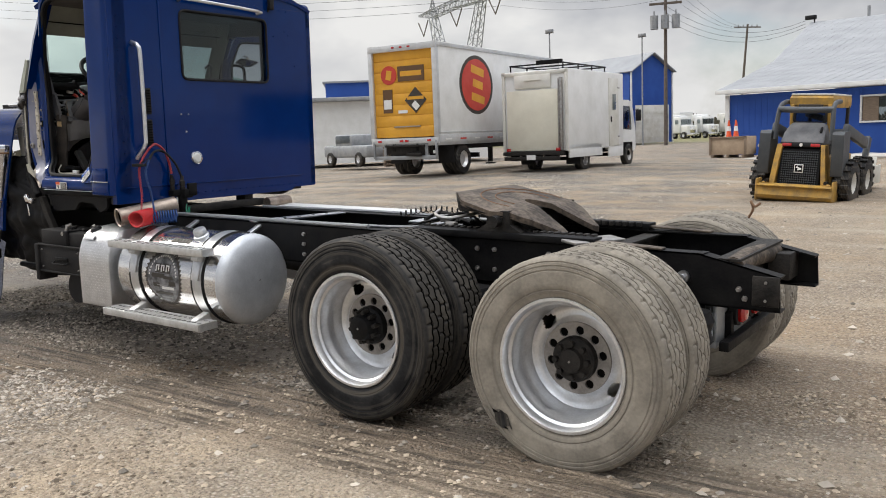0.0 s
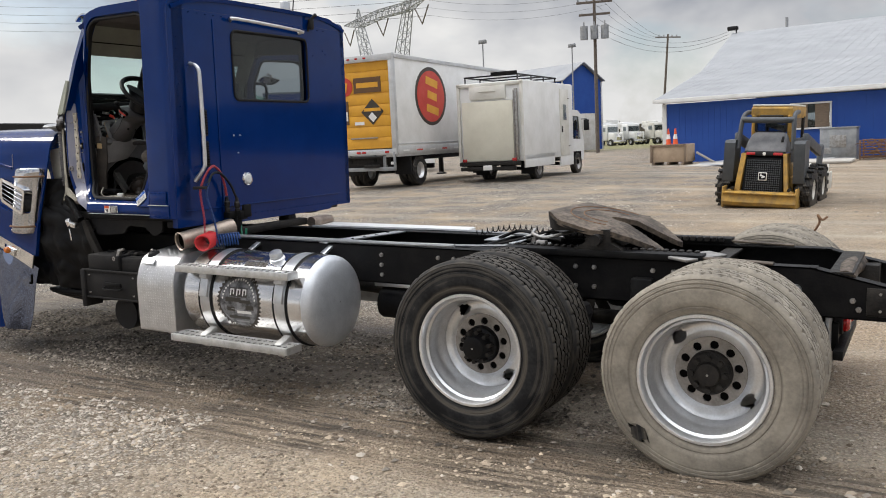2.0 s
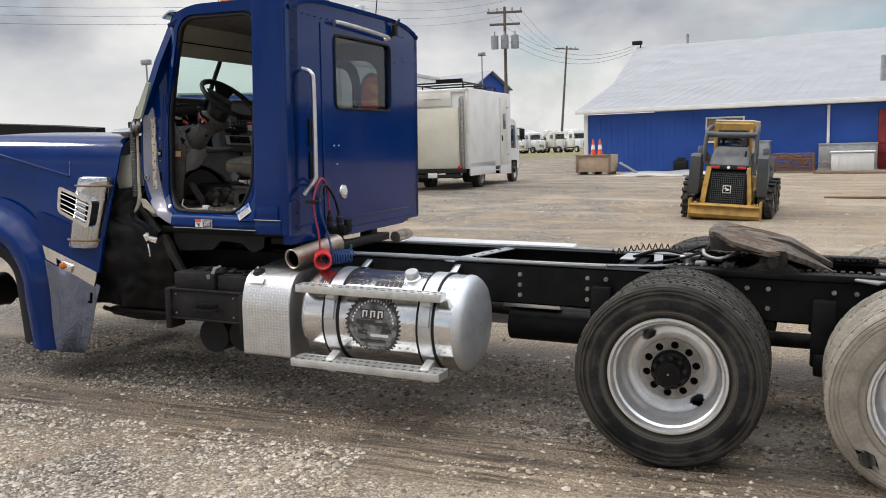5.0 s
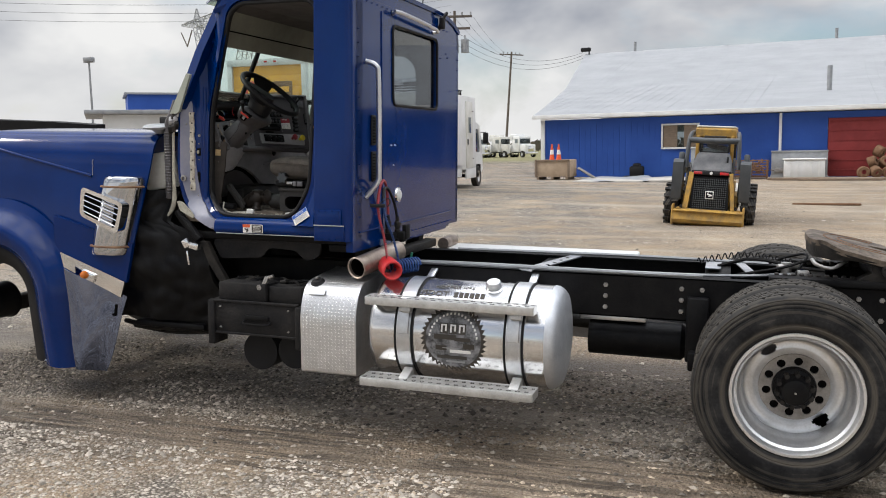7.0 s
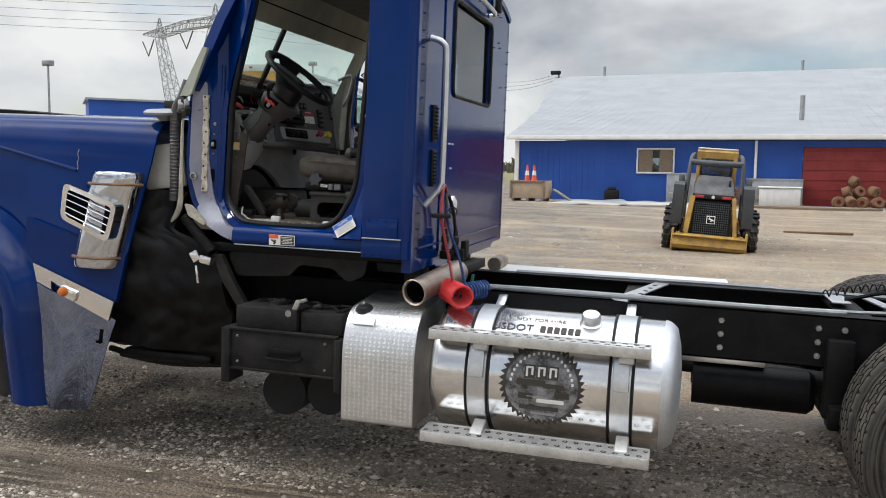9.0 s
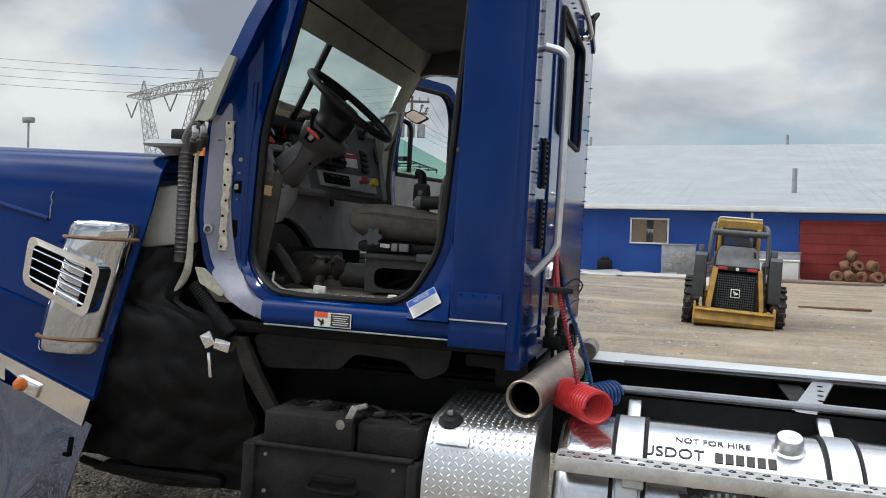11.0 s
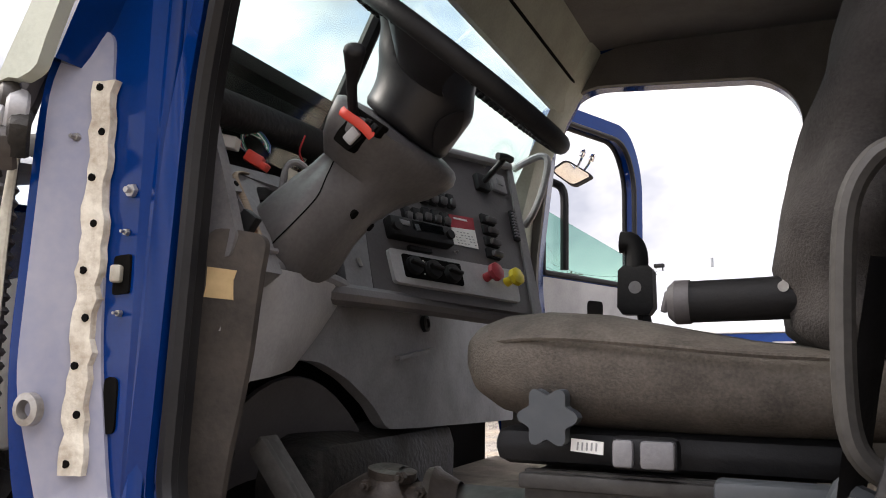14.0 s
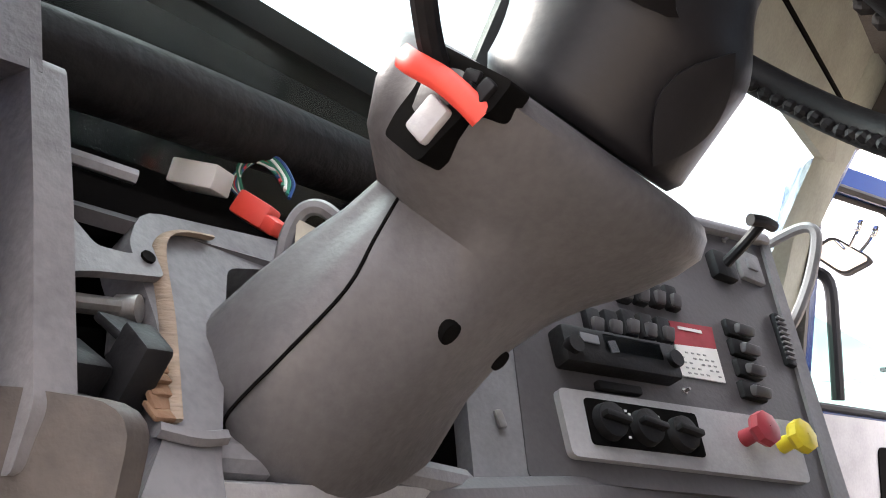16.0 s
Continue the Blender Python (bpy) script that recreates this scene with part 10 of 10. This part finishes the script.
cst = solid("shaft_casting", "casting", P, casting, "greasy brown branched casting lying on the floor", 45)
solid("cylinder", "base_steel", P, lambda bm: lathe(bm, [(0.001, 0.0), (0.050, 0.0), (0.056, 0.004), (0.056, 0.16), (0.001, 0.16)], (-3.555, -0.25, 1.348), (1, 0, 0), 28), "grey cylinder beside the seat base")
boxes("floor_scrap", "paper", P, ((-3.51, -0.62, 1.302), (0.05, 0.03, 0.03), (0, 5, 12)), bev=0.004, label="white scrap on the sill")
boxes("floor_scrap", "white_dirty", P, ((-3.16, -0.72, 1.300), (0.04, 0.03, 0.022), (0, 0, 20)), bev=0.008)
bm = BM()
tube(bm, [(-3.70, -0.66, 1.32), (-3.64, -0.68, 1.295), (-3.58, -0.66, 1.29), (-3.55, -0.60, 1.292), (-3.6, -0.58, 1.29), (-3.65, -0.62, 1.29)], 0.006, 6, 6)
tube(bm, [(-3.72, -0.62, 1.36), (-3.70, -0.66, 1.31), (-3.66, -0.64, 1.288), (-3.5, -0.64, 1.287)], 0.005, 6, 6)
part("loose_cable", bm, "seal_edge", P, "loose tan cable on the floor")
bm = BM()
rr = random.Random(9)
for k in range(60):
    box(bm, (rr.uniform(-3.68, -3.05), rr.uniform(-0.72, -0.5), 1.284), (rr.uniform(0.004, 0.02), rr.uniform(0.003, 0.012), 0.005), (0, 0, rr.uniform(0, 90)))
tagged(part("floor_crumbs", bm, "seal_edge", P, smooth=0), kind="stuff")

# right door, swung open
DH, DE = Vector((-3.86, 1.33, 0)), Vector((-3.57, 2.02, 0))
DD = (DE - DH).normalized()
DNR = Vector((-DD.y, DD.x, 0))
DL = (DE - DH).length
dfr = lambda u, v, d: tuple(DH + DD * u + DNR * d + Vector((0, 0, v)))
rd = new("right_door")
rd.parent = P
rd["label"] = "open blue passenger door with a half lowered window"
do = rounded([(0.0, 1.24), (DL, 1.24), (DL, 2.42), (DL - 0.10, 2.60), (0.12, 2.60), (0.0, 2.30)], [0.03, 0.05, 0.12, 0.12, 0.08, 0.05], 6)
dh = rounded([(0.06, 1.93), (DL - 0.07, 1.92), (DL - 0.07, 2.39), (DL - 0.15, 2.53), (0.16, 2.53), (0.06, 2.28)], [0.02, 0.03, 0.10, 0.10, 0.06, 0.04], 6)
solid("door_shell", "blue", rd, lambda bm: plate(bm, do, [dh], dfr, -0.02, 0.02), "blue door shell")
solid("window_channel", "plastic", rd, lambda bm: tube(bm, [dfr(u, v, 0.024) for u, v in dh], 0.011, 8, closed=True))
solid("window_channel", "plastic", rd, lambda bm: tube(bm, [dfr(u, v, -0.024) for u, v in dh], 0.011, 8, closed=True))
solid("door_lining", "dash_light", rd, lambda bm: plate(bm, rounded([(0.02, 1.28), (DL - 0.02, 1.28), (DL - 0.02, 1.90), (0.02, 1.91)], 0.02, 3), [], dfr, -0.022, -0.05), "pale grey door lining")
solid("lining_recess", "hole", rd, lambda bm: plate(bm, rounded([(0.30, 1.66), (0.40, 1.66), (0.40, 1.84), (0.30, 1.84)], 0.02, 3), [], dfr, -0.0505, -0.054))
solid("door_glass", "glass_door", rd, lambda bm: sheet(bm, lambda u, v: dfr(0.06 + (DL - 0.13) * u, 1.93 + v * (0.25 - 0.14 * u), 0), 4, 2, 0.005), "half lowered green glass")
mr_ = solid("outer_mirror", "plastic", rd, lambda bm: plate(bm, rounded([(-0.062, 0.0), (-0.012, 0.052), (0.064, 0.012), (-0.002, -0.044)], 0.018, 5), [], lambda u, v, d: (-3.735 + u, 1.5 + d + 1.6 * u - 0.55 * v, 2.318 + v), 0, 0.035), "small outer mirror hung from the door frame")
solid("mirror_glass", "mirror", mr_, lambda bm: plate(bm, rounded([(-0.054, 0.0), (-0.010, 0.044), (0.056, 0.010), (-0.002, -0.037)], 0.016, 5), [], lambda u, v, d: (-3.735 + u, 1.5 + d + 1.6 * u - 0.55 * v, 2.318 + v), -0.003, 0.0))
solid("mirror_arm", "chrome", mr_, lambda bm: (tube(bm, [(-3.715, 1.51, 2.350), (-3.69, 1.47, 2.375), (-3.675, 1.42, 2.39)], 0.005, 6, 3), box(bm, (-3.68, 1.44, 2.385), (0.02, 0.02, 0.03), (0, 20, 0), 0.005)))
solid("mirror_arm", "chrome", mr_, lambda bm: (tube(bm, [(-3.690, 1.51, 2.335), (-3.66, 1.47, 2.355), (-3.64, 1.42, 2.37)], 0.005, 6, 3), box(bm, (-3.645, 1.44, 2.365), (0.02, 0.02, 0.03), (0, 20, 0), 0.005)))
solid("mirror_bar", "plastic", rd, lambda bm: tube(bm, [(-3.86, 1.42, 2.30), (-3.81, 1.48, 2.29), (-3.77, 1.5, 2.255), (-3.765, 1.5, 2.13), (-3.765, 1.5, 1.95)], 0.016, 10, 4), "black bar of the mirror bracket")


rd.location = (-0.07, 0.07, 0.0)


# ---- distance ----
def pylon(x, y, turn, span, h, label):
    """Two lattice masts that stand on one foot and lean apart, with a lattice bridge across their heads."""
    o = thing("pylon", label, "pylon", pose(x, y, 0, 0, 0, turn))

    def lattice(bm, a, b, w0, w1, n, r):
        a, b = Vector(a), Vector(b)
        u, v, _ = frame_of(b - a)
        at = lambda f, i: a.lerp(b, f) + (w0 + (w1 - w0) * f) * ((1, 1, -1, -1)[i] * u + (1, -1, -1, 1)[i] * v)
        for i in range(4):
            tube(bm, [at(0, i), at(1, i)], r, 4)
            for k in range(n):
                p, q = (i, (i + 1) % 4) if k % 2 else ((i + 1) % 4, i)
                tube(bm, [at(k / n, p), at((k + 1) / n, q)], r * 0.62, 4)
                tube(bm, [at((k + 1) / n, i), at((k + 1) / n, (i + 1) % 4)], r * 0.5, 4)
    s = span / 2
    for sx in (-1, 1):
        bm = BM()
        lattice(bm, (sx * 1.0, 0, 0), (sx * s * 0.55, 0, h * 0.56), 0.4, 1.35, 9, 0.12)
        lattice(bm, (sx * s * 0.55, 0, h * 0.56), (sx * s, 0, h), 1.35, 0.8, 8, 0.12)
        lattice(bm, (sx * s, 0, h), (sx * s, 0, h + 3.6), 0.8, 0.1, 3, 0.09)
        part("mast", bm, "galv", o, "leaning grey lattice mast")
        bm = BM()
        lattice(bm, (sx * s, 0, h), (sx * (s + 8.5), 0, h + 0.7), 0.95, 0.12, 6, 0.10)
        part("cross_arm", bm, "galv", o)
    bm = BM()
    lattice(bm, (-s, 0, h), (0, 0, h + 0.5), 0.9, 0.9, 8, 0.10)
    lattice(bm, (0, 0, h + 0.5), (s, 0, h), 0.9, 0.9, 8, 0.10)
    part("bridge", bm, "galv", o, "grey lattice bridge")
    for x0 in (-s - 6.0, 0.0, s + 6.0):
        bm = BM()
        tube(bm, [(x0 - 3.0, 0, h - 1.0), (x0, 0, h - 4.6), (x0 + 3.0, 0, h - 1.0)], 0.16, 5)
        part("insulator", bm, "pole", o)
    return o


pylon(-110.0, 163.0, -29.7, 26.0, 32.0, "tall grey lattice power pylon with a wide bridge")


def power_pole(x, y, h, lean, label, big):
    o = thing("power_pole", label, "pole", pose(x, y, 0.2, 0, lean, 15))
    solid("post", "pole", o, lambda bm: cyl(bm, (0, 0, -0.3), (0, 0, h), 0.0135 * h, 0.009 * h, 12))
    boxes("cross_arm", "pole", o, ((0, 0, h - 0.5), (0.23 * h, 0.2, 0.2)), *([((0, 0, h - 1.6), (0.2 * h, 0.2, 0.2))] if big else []))
    for sx in (-1.5, -0.7, 0.7, 1.5):
        solid("insulator", "galv", o, lambda bm: cyl(bm, (sx, 0, h - 0.44), (sx, 0, h - 0.1), 0.08, n=8))
    if big:
        for sx in (-0.95, 0.0, 0.95):
            solid("transformer", "galv", o, lambda bm, sx=sx: (cyl(bm, (sx, -0.5, h - 3.9), (sx, -0.5, h - 2.7), 0.36, n=14), cyl(bm, (sx, -0.5, h - 2.7), (sx, -0.5, h - 2.3), 0.07, n=8)))
    return o


power_pole(-25.3, 71.4, 14.3, 0.0, "wooden power pole with grey transformers", True)
power_pole(-39.8, 145.0, 18.6, 4.0, "leaning wooden power pole with one cross arm", False)


def lamp_post(x, y, h, label):
    o = thing("lamp_post", label, "lamp post", pose(x, y, 0))
    solid("post", "galv", o, lambda bm: cyl(bm, (0, 0, 0), (0, 0, h), 0.09, 0.06, 10))
    boxes("lamp_head", "galv", o, ((0, 0, h + 0.12), (0.7, 0.35, 0.3)), ((0.0, 0, h - 0.05), (0.9, 0.1, 0.08)), bev=0.04)


lamp_post(-33.5, 64.5, 10.6, "tall grey floodlight post")
lamp_post(-40.6, 40.3, 7.9, "tall grey floodlight post behind the white shed")
lamp_post(-29.0, 75.0, 10.6, "lamp post beside the blue shed")


# overhead wires
wires = thing("overhead_wires", "sagging dark overhead wires", "wires")


def wire(a, b, sag, r=0.014):
    a, b = Vector(a), Vector(b)
    bm = BM()
    tube(bm, [a.lerp(b, k / 12) - Vector((0, 0, sag * 4 * (k / 12) * (1 - k / 12))) for k in range(13)], r, 4)
    part("wire", bm, "plastic", wires)


for k in range(4):
    wire((-260, 120 + 2 * k, 43 + 2.4 * k), (-95, 160 - k, 30 + 1.6 * k), 3, 0.035)
    wire((-95, 160 - k, 30 + 1.6 * k), (-60, 176, 30 + 1.5 * k), 2, 0.02)
for k in range(3):
    wire((-25.3 + 0.9 * k, 71.4, 13.9), (-39.8 + 0.9 * k, 145.0, 18.2), 1.0)
    wire((-25.3, 71.4, 11.5 + 0.6 * k), (-13.0, 70.0, 9.4 + 0.25 * k), 1.6, 0.012)


# things along the workshop wall
def crate():
    o = thing("wooden_crate", "pale plywood crate on skids by the workshop corner", "crate", pose(-8.35, 34.4, lie(-8.35, 34.4), 0, 0, -5))
    boxes("panel", "cardboard", o, ((0, -0.55, 0.55), (1.7, 0.05, 0.8)), ((0, 0.55, 0.55), (1.7, 0.05, 0.8)), ((-0.85, 0, 0.55), (0.05, 1.1, 0.8)), ((0.85, 0, 0.55), (0.05, 1.1, 0.8)), label="pale plywood side")
    boxes("batten", "wood", o, ((-0.8, -0.6, 0.55), (0.1, 0.05, 0.84)), ((0.8, -0.6, 0.55), (0.1, 0.05, 0.84)), ((0, -0.6, 0.92), (1.7, 0.05, 0.08)))
    boxes("skid", "wood", o, *[((x, 0, 0.07), (0.12, 1.2, 0.14)) for x in (-0.7, 0, 0.7)])
    boxes("filling", "cardboard", o, ((0, 0, 0.5), (1.6, 1.0, 0.7)))


crate()


def cone(x, y, z):
    o = thing("traffic_cone", "orange traffic cone with a white collar on the crate", "cone", pose(x, y, z), group="cones on the crate")
    solid("base", "orange", o, lambda bm: box(bm, (0, 0, 0.02), (0.34, 0.34, 0.04), bev=0.01))
    solid("body", "orange", o, lambda bm: lathe(bm, [(0.13, 0.04), (0.035, 0.82), (0.001, 0.83)], (0, 0, 0), (0, 0, 1), 18))
    solid("collar", "white", o, lambda bm: lathe(bm, [(0.1, 0.34), (0.072, 0.56)], (0, 0, 0), (0, 0, 1), 18), "white reflective collar")


zc = lie(-8.35, 34.4) + 0.86
cone(-8.55, 34.5, zc)
cone(-8.2, 34.4, zc)
sl = thing("concrete_slab", "broken pale concrete slab leaning by the crate", "slab", pose(-6.9, 34.8, lie(-6.9, 34.8) + 0.28, 0, 32, 15))
boxes("slab_piece", "concrete", sl, ((0, 0, 0), (1.0, 0.9, 0.1)), bev=0.02)
pad = thing("concrete_pad", "pale broken concrete pad before the workshop", "slab", pose(-3.9, 32.6, lie(-3.9, 32.6) + 0.02, 0, 0, -3))
boxes("pad_piece", "concrete", pad, ((-1.5, 0, 0), (3.0, 3.2, 0.1)), ((1.7, 0.3, 0.02), (3.2, 2.8, 0.1), (0, 0, 4)), bev=0.03)
pu = thing("machine_housing", "small black pump housing by the wall", "pump", pose(-4.9, 37.9, lie(-4.9, 37.9)))
boxes("housing", "plastic", pu, ((0, 0, 0.28), (0.7, 0.5, 0.56)), ((0, 0, 0.6), (0.4, 0.4, 0.2)), ((0.0, 0, 0.04), (1.3, 0.6, 0.08)), bev=0.08)


def scrap_basket():
    o = thing("scrap_basket", "rusty wire basket heaped with scrap by the blue wall", "basket", pose(0.35, 35.4, lie(0.35, 35.4), 0, 0, -4))
    for x in (-0.82, 0.82):
        for y in (-0.5, 0.5):
            solid("post", "rust", o, lambda bm: box(bm, (x, y, 0.42), (0.06, 0.06, 0.84), bev=0.008))
    for k in range(7):
        z = 0.14 + 0.115 * k
        solid("rail", "rust", o, lambda bm: tube(bm, [(-0.82, -0.5, z), (0.82, -0.5, z), (0.82, 0.5, z), (-0.82, 0.5, z)], 0.018, 6, closed=True))
    solid("base", "rust", o, lambda bm: box(bm, (0, 0, 0.1), (1.6, 0.96, 0.04)))
    rr = random.Random(31)
    bm = BM()
    for k in range(70):
        a = Vector((rr.uniform(-0.74, 0.74), rr.uniform(-0.42, 0.42), rr.uniform(0.12, 0.78)))
        d = Vector((rr.uniform(-0.4, 0.4), rr.uniform(-0.2, 0.2), rr.uniform(-0.1, 0.25)))
        tube(bm, [a, a + d * 0.5 + Vector((0, 0, 0.05)), a + d], rr.uniform(0.012, 0.04), 5)
    tagged(part("scrap", bm, "rust", o, "tangled rusty scrap", smooth=0), kind="stuff")
    return o


scrap_basket()


def gear_box(name, x, y, w, h, d, m, label, cat):
    o = thing(name, label, cat, pose(x, y, lie(x, y), 0, 0, -3))
    boxes("body", m, o, ((0, 0, h / 2 + 0.05), (w, d, h)), bev=0.03)
    boxes("front_panel", "steel", o, ((0, -d / 2 - 0.01, h * 0.6), (w * 0.45, 0.03, h * 0.4)), ((-w * 0.3, -d / 2 - 0.01, h * 0.3), (w * 0.25, 0.03, h * 0.2)), bev=0.01)
    each("rim", "galv", o, ((0, 0, h + 0.06), (w + 0.06, d + 0.06, 0.06)), ((0, 0, 0.05), (w + 0.06, d + 0.06, 0.1)))


gear_box("generator", -1.45, 36.6, 1.5, 1.35, 0.9, "galv", "grey boxed generator with a control panel", "generator")
gear_box("storage_bin", 2.6, 37.0, 2.4, 1.15, 1.0, "galv", "grey metal bin against the wall", "bin")
tote = thing("white_tote", "white plastic tote before the metal bin", "container", pose(2.75, 36.0, lie(2.75, 36.0)))
boxes("tub", "white", tote, ((0, 0, 0.42), (1.7, 0.7, 0.8)), ((0, 0, 0.86), (1.8, 0.8, 0.07)), bev=0.06)
boxes("rib", "white", tote, *[((-0.6 + 0.3 * k, -0.36, 0.42), (0.06, 0.04, 0.7)) for k in range(5)], bev=0.01)
rng = random.Random(11)
pile = [(5.2, 36.0, 0.25, 0), (5.7, 36.0, 0.25, 20), (6.2, 36.1, 0.25, -15), (6.8, 36.0, 0.25, 10), (7.4, 36.2, 0.25, 40), (5.6, 36.3, 0.7, 70), (6.1, 36.4, 0.7, 10), (6.7, 36.3, 0.72, 30), (5.9, 36.6, 1.15, 60)]
for x, y, z, a in pile:
    o = thing("rusty_brake_drum", "rusty brown brake drum in a heap by the red door", "drum", pose(x, y, lie(x, y) + z, 90 + rng.uniform(-25, 25), rng.uniform(-25, 25), a), group="heap of brake drums")
    solid("drum_shell", "rust", o, lambda bm: lathe(bm, [(0.10, 0.16), (0.22, 0.16), (0.25, 0.12), (0.25, -0.14), (0.27, -0.16), (0.22, -0.16), (0.22, 0.1), (0.10, 0.12)], (0, 0, 0), (0, 0, 1), 20))
for k, (x, y, a, l) in enumerate(((3.3, 33.6, 3, 4.0), (3.9, 33.1, -6, 3.2), (2.4, 33.9, 8, 2.6), (5.0, 33.5, 1, 3.0), (4.4, 34.0, -2, 3.6))):
    o = thing("timber", "grey weathered timber lying on the dirt", "timber", pose(x, y, lie(x, y) + 0.06, 0, 0, a), group="loose timbers")
    boxes("beam", "wood", o, ((0, 0, 0), (l, 0.18, 0.1)), bev=0.01)
o = thing("steel_bar", "dark rusty steel bar on the ground", "bar", pose(2.1, 19.2, lie(2.1, 19.2) + 0.03, 0, 0, -4))
boxes("bar", "rust", o, ((0, 0, 0), (1.7, 0.12, 0.06)), ((0.4, 0.1, 0.0), (0.6, 0.08, 0.06), (0, 0, 12)), bev=0.01)


# parked rigs far behind
def far_tractor(x, y, yaw, m, label):
    o = thing("parked_tractor", label, "truck", pose(x, y, lie(x, y), 0, 0, yaw), group="far parked trucks")
    boxes("cab", m, o, ((0, 0, 2.0), (2.3, 1.9, 2.4)), ((0, 0.9, 3.0), (2.3, 1.2, 1.0)), ((0, -1.6, 1.35), (1.9, 1.6, 1.2)), bev=0.15, label="pale sleeper cab")
    boxes("windscreen", "glass_dark", o, ((0, -0.97, 2.45), (1.9, 0.04, 0.75)), ((1.16, -0.3, 2.45), (0.04, 0.7, 0.6)), ((-1.16, -0.3, 2.45), (0.04, 0.7, 0.6)))
    boxes("grille", "chrome", o, ((0, -2.42, 1.3), (1.0, 0.05, 0.9)), ((0, -2.5, 0.6), (2.3, 0.2, 0.35)), bev=0.02)
    boxes("frame", "black", o, ((0, 2.0, 0.85), (0.9, 5.5, 0.3)))
    for sx in (-1, 1):
        for y2 in (-1.7, 2.6, 3.9):
            yard_wheel(o, sx * 1.0, y2, 0.5, 0.5, 0.35)


far_tractor(-40.5, 118.5, 60, "white", "pale parked tractor beyond the yard")
far_tractor(-38.0, 121.0, 55, "white", "pale parked tractor with a dark cab window")
far_tractor(-34.5, 122.0, 62, "white_dirty", "grey-white parked tractor by the power pole")
far_tractor(-31.0, 121.0, 50, "white", "pale parked tractor behind the workshop corner")
o = thing("parked_trailer", "far white box trailer behind the yard", "trailer", pose(-46.0, 126, 0.1, 0, 0, 62))
boxes("box", "white", o, ((0, 0, 2.6), (2.6, 10, 2.8)), bev=0.03)
boxes("axle_frame", "black", o, ((0, 3.5, 0.8), (2.2, 2.6, 0.6)), ((0, -2.5, 0.6), (0.4, 0.3, 1.1)))
# flatbed load by the left shed
o = thing("pallet_stack", "stack of grey timber pallets by the trailer", "pallets", pose(-22.2, 27.5, 0.3, 0, 0, 10))
for k in range(7):
    boxes("pallet", "wood", o, *[((0, -0.45 + 0.3 * j, 0.17 * k + 0.13), (1.2, 0.12, 0.025)) for j in range(4)], *[((-0.5 + 0.5 * j, 0, 0.17 * k + 0.06), (0.1, 1.0, 0.1)) for j in range(3)], bev=0)
o = thing("parked_pickup", "dusty grey pickup parked beyond the trailer", "car", pose(-25.5, 28.5, 0.32, 0, 0, 70))
boxes("body", "galv", o, ((0, 0, 0.75), (1.8, 4.6, 0.6)), ((0, 0.3, 1.3), (1.6, 1.8, 0.6)), bev=0.12)
boxes("glazing", "glass_dark", o, ((0, 0.3, 1.35), (1.64, 1.5, 0.4)), bev=0.05)
for sx in (-0.85, 0.85):
    for y in (-1.5, 1.5):
        yard_wheel(o, sx, y, 0.36, 0.36, 0.24)
# bare hedge along the horizon
rng = np.random.default_rng(7)
vs, fs = [], []
for k in range(5200):
    a = rng.uniform(math.radians(85), math.radians(178))
    d = rng.uniform(230, 420)
    x, y = d * math.cos(a), d * math.sin(a)
    h = rng.uniform(1.5, 5.5) * (0.6 + 0.6 * (0.5 + 0.5 * math.sin(a * 37)))
    w = rng.uniform(0.5, 1.6)
    b = rng.uniform(0, 6.28)
    i = len(vs)
    vs += [(x, y, 0.0), (x + w * math.cos(b), y + w * math.sin(b), h * rng.uniform(0.5, 0.9)), (x - w * math.cos(b), y - w * math.sin(b), h), (x, y + 0.4, h * 0.4)]
    fs += [(i, i + 1, i + 2), (i, i + 3, i + 1), (i, i + 2, i + 3)]
me = bpy.data.meshes.new("hedge")
me.from_pydata(vs, [], fs)
me.materials.append(M["leaf"])
tagged(new("far_hedge", me), "low bare brown hedge along the horizon", "trees", kind="stuff")
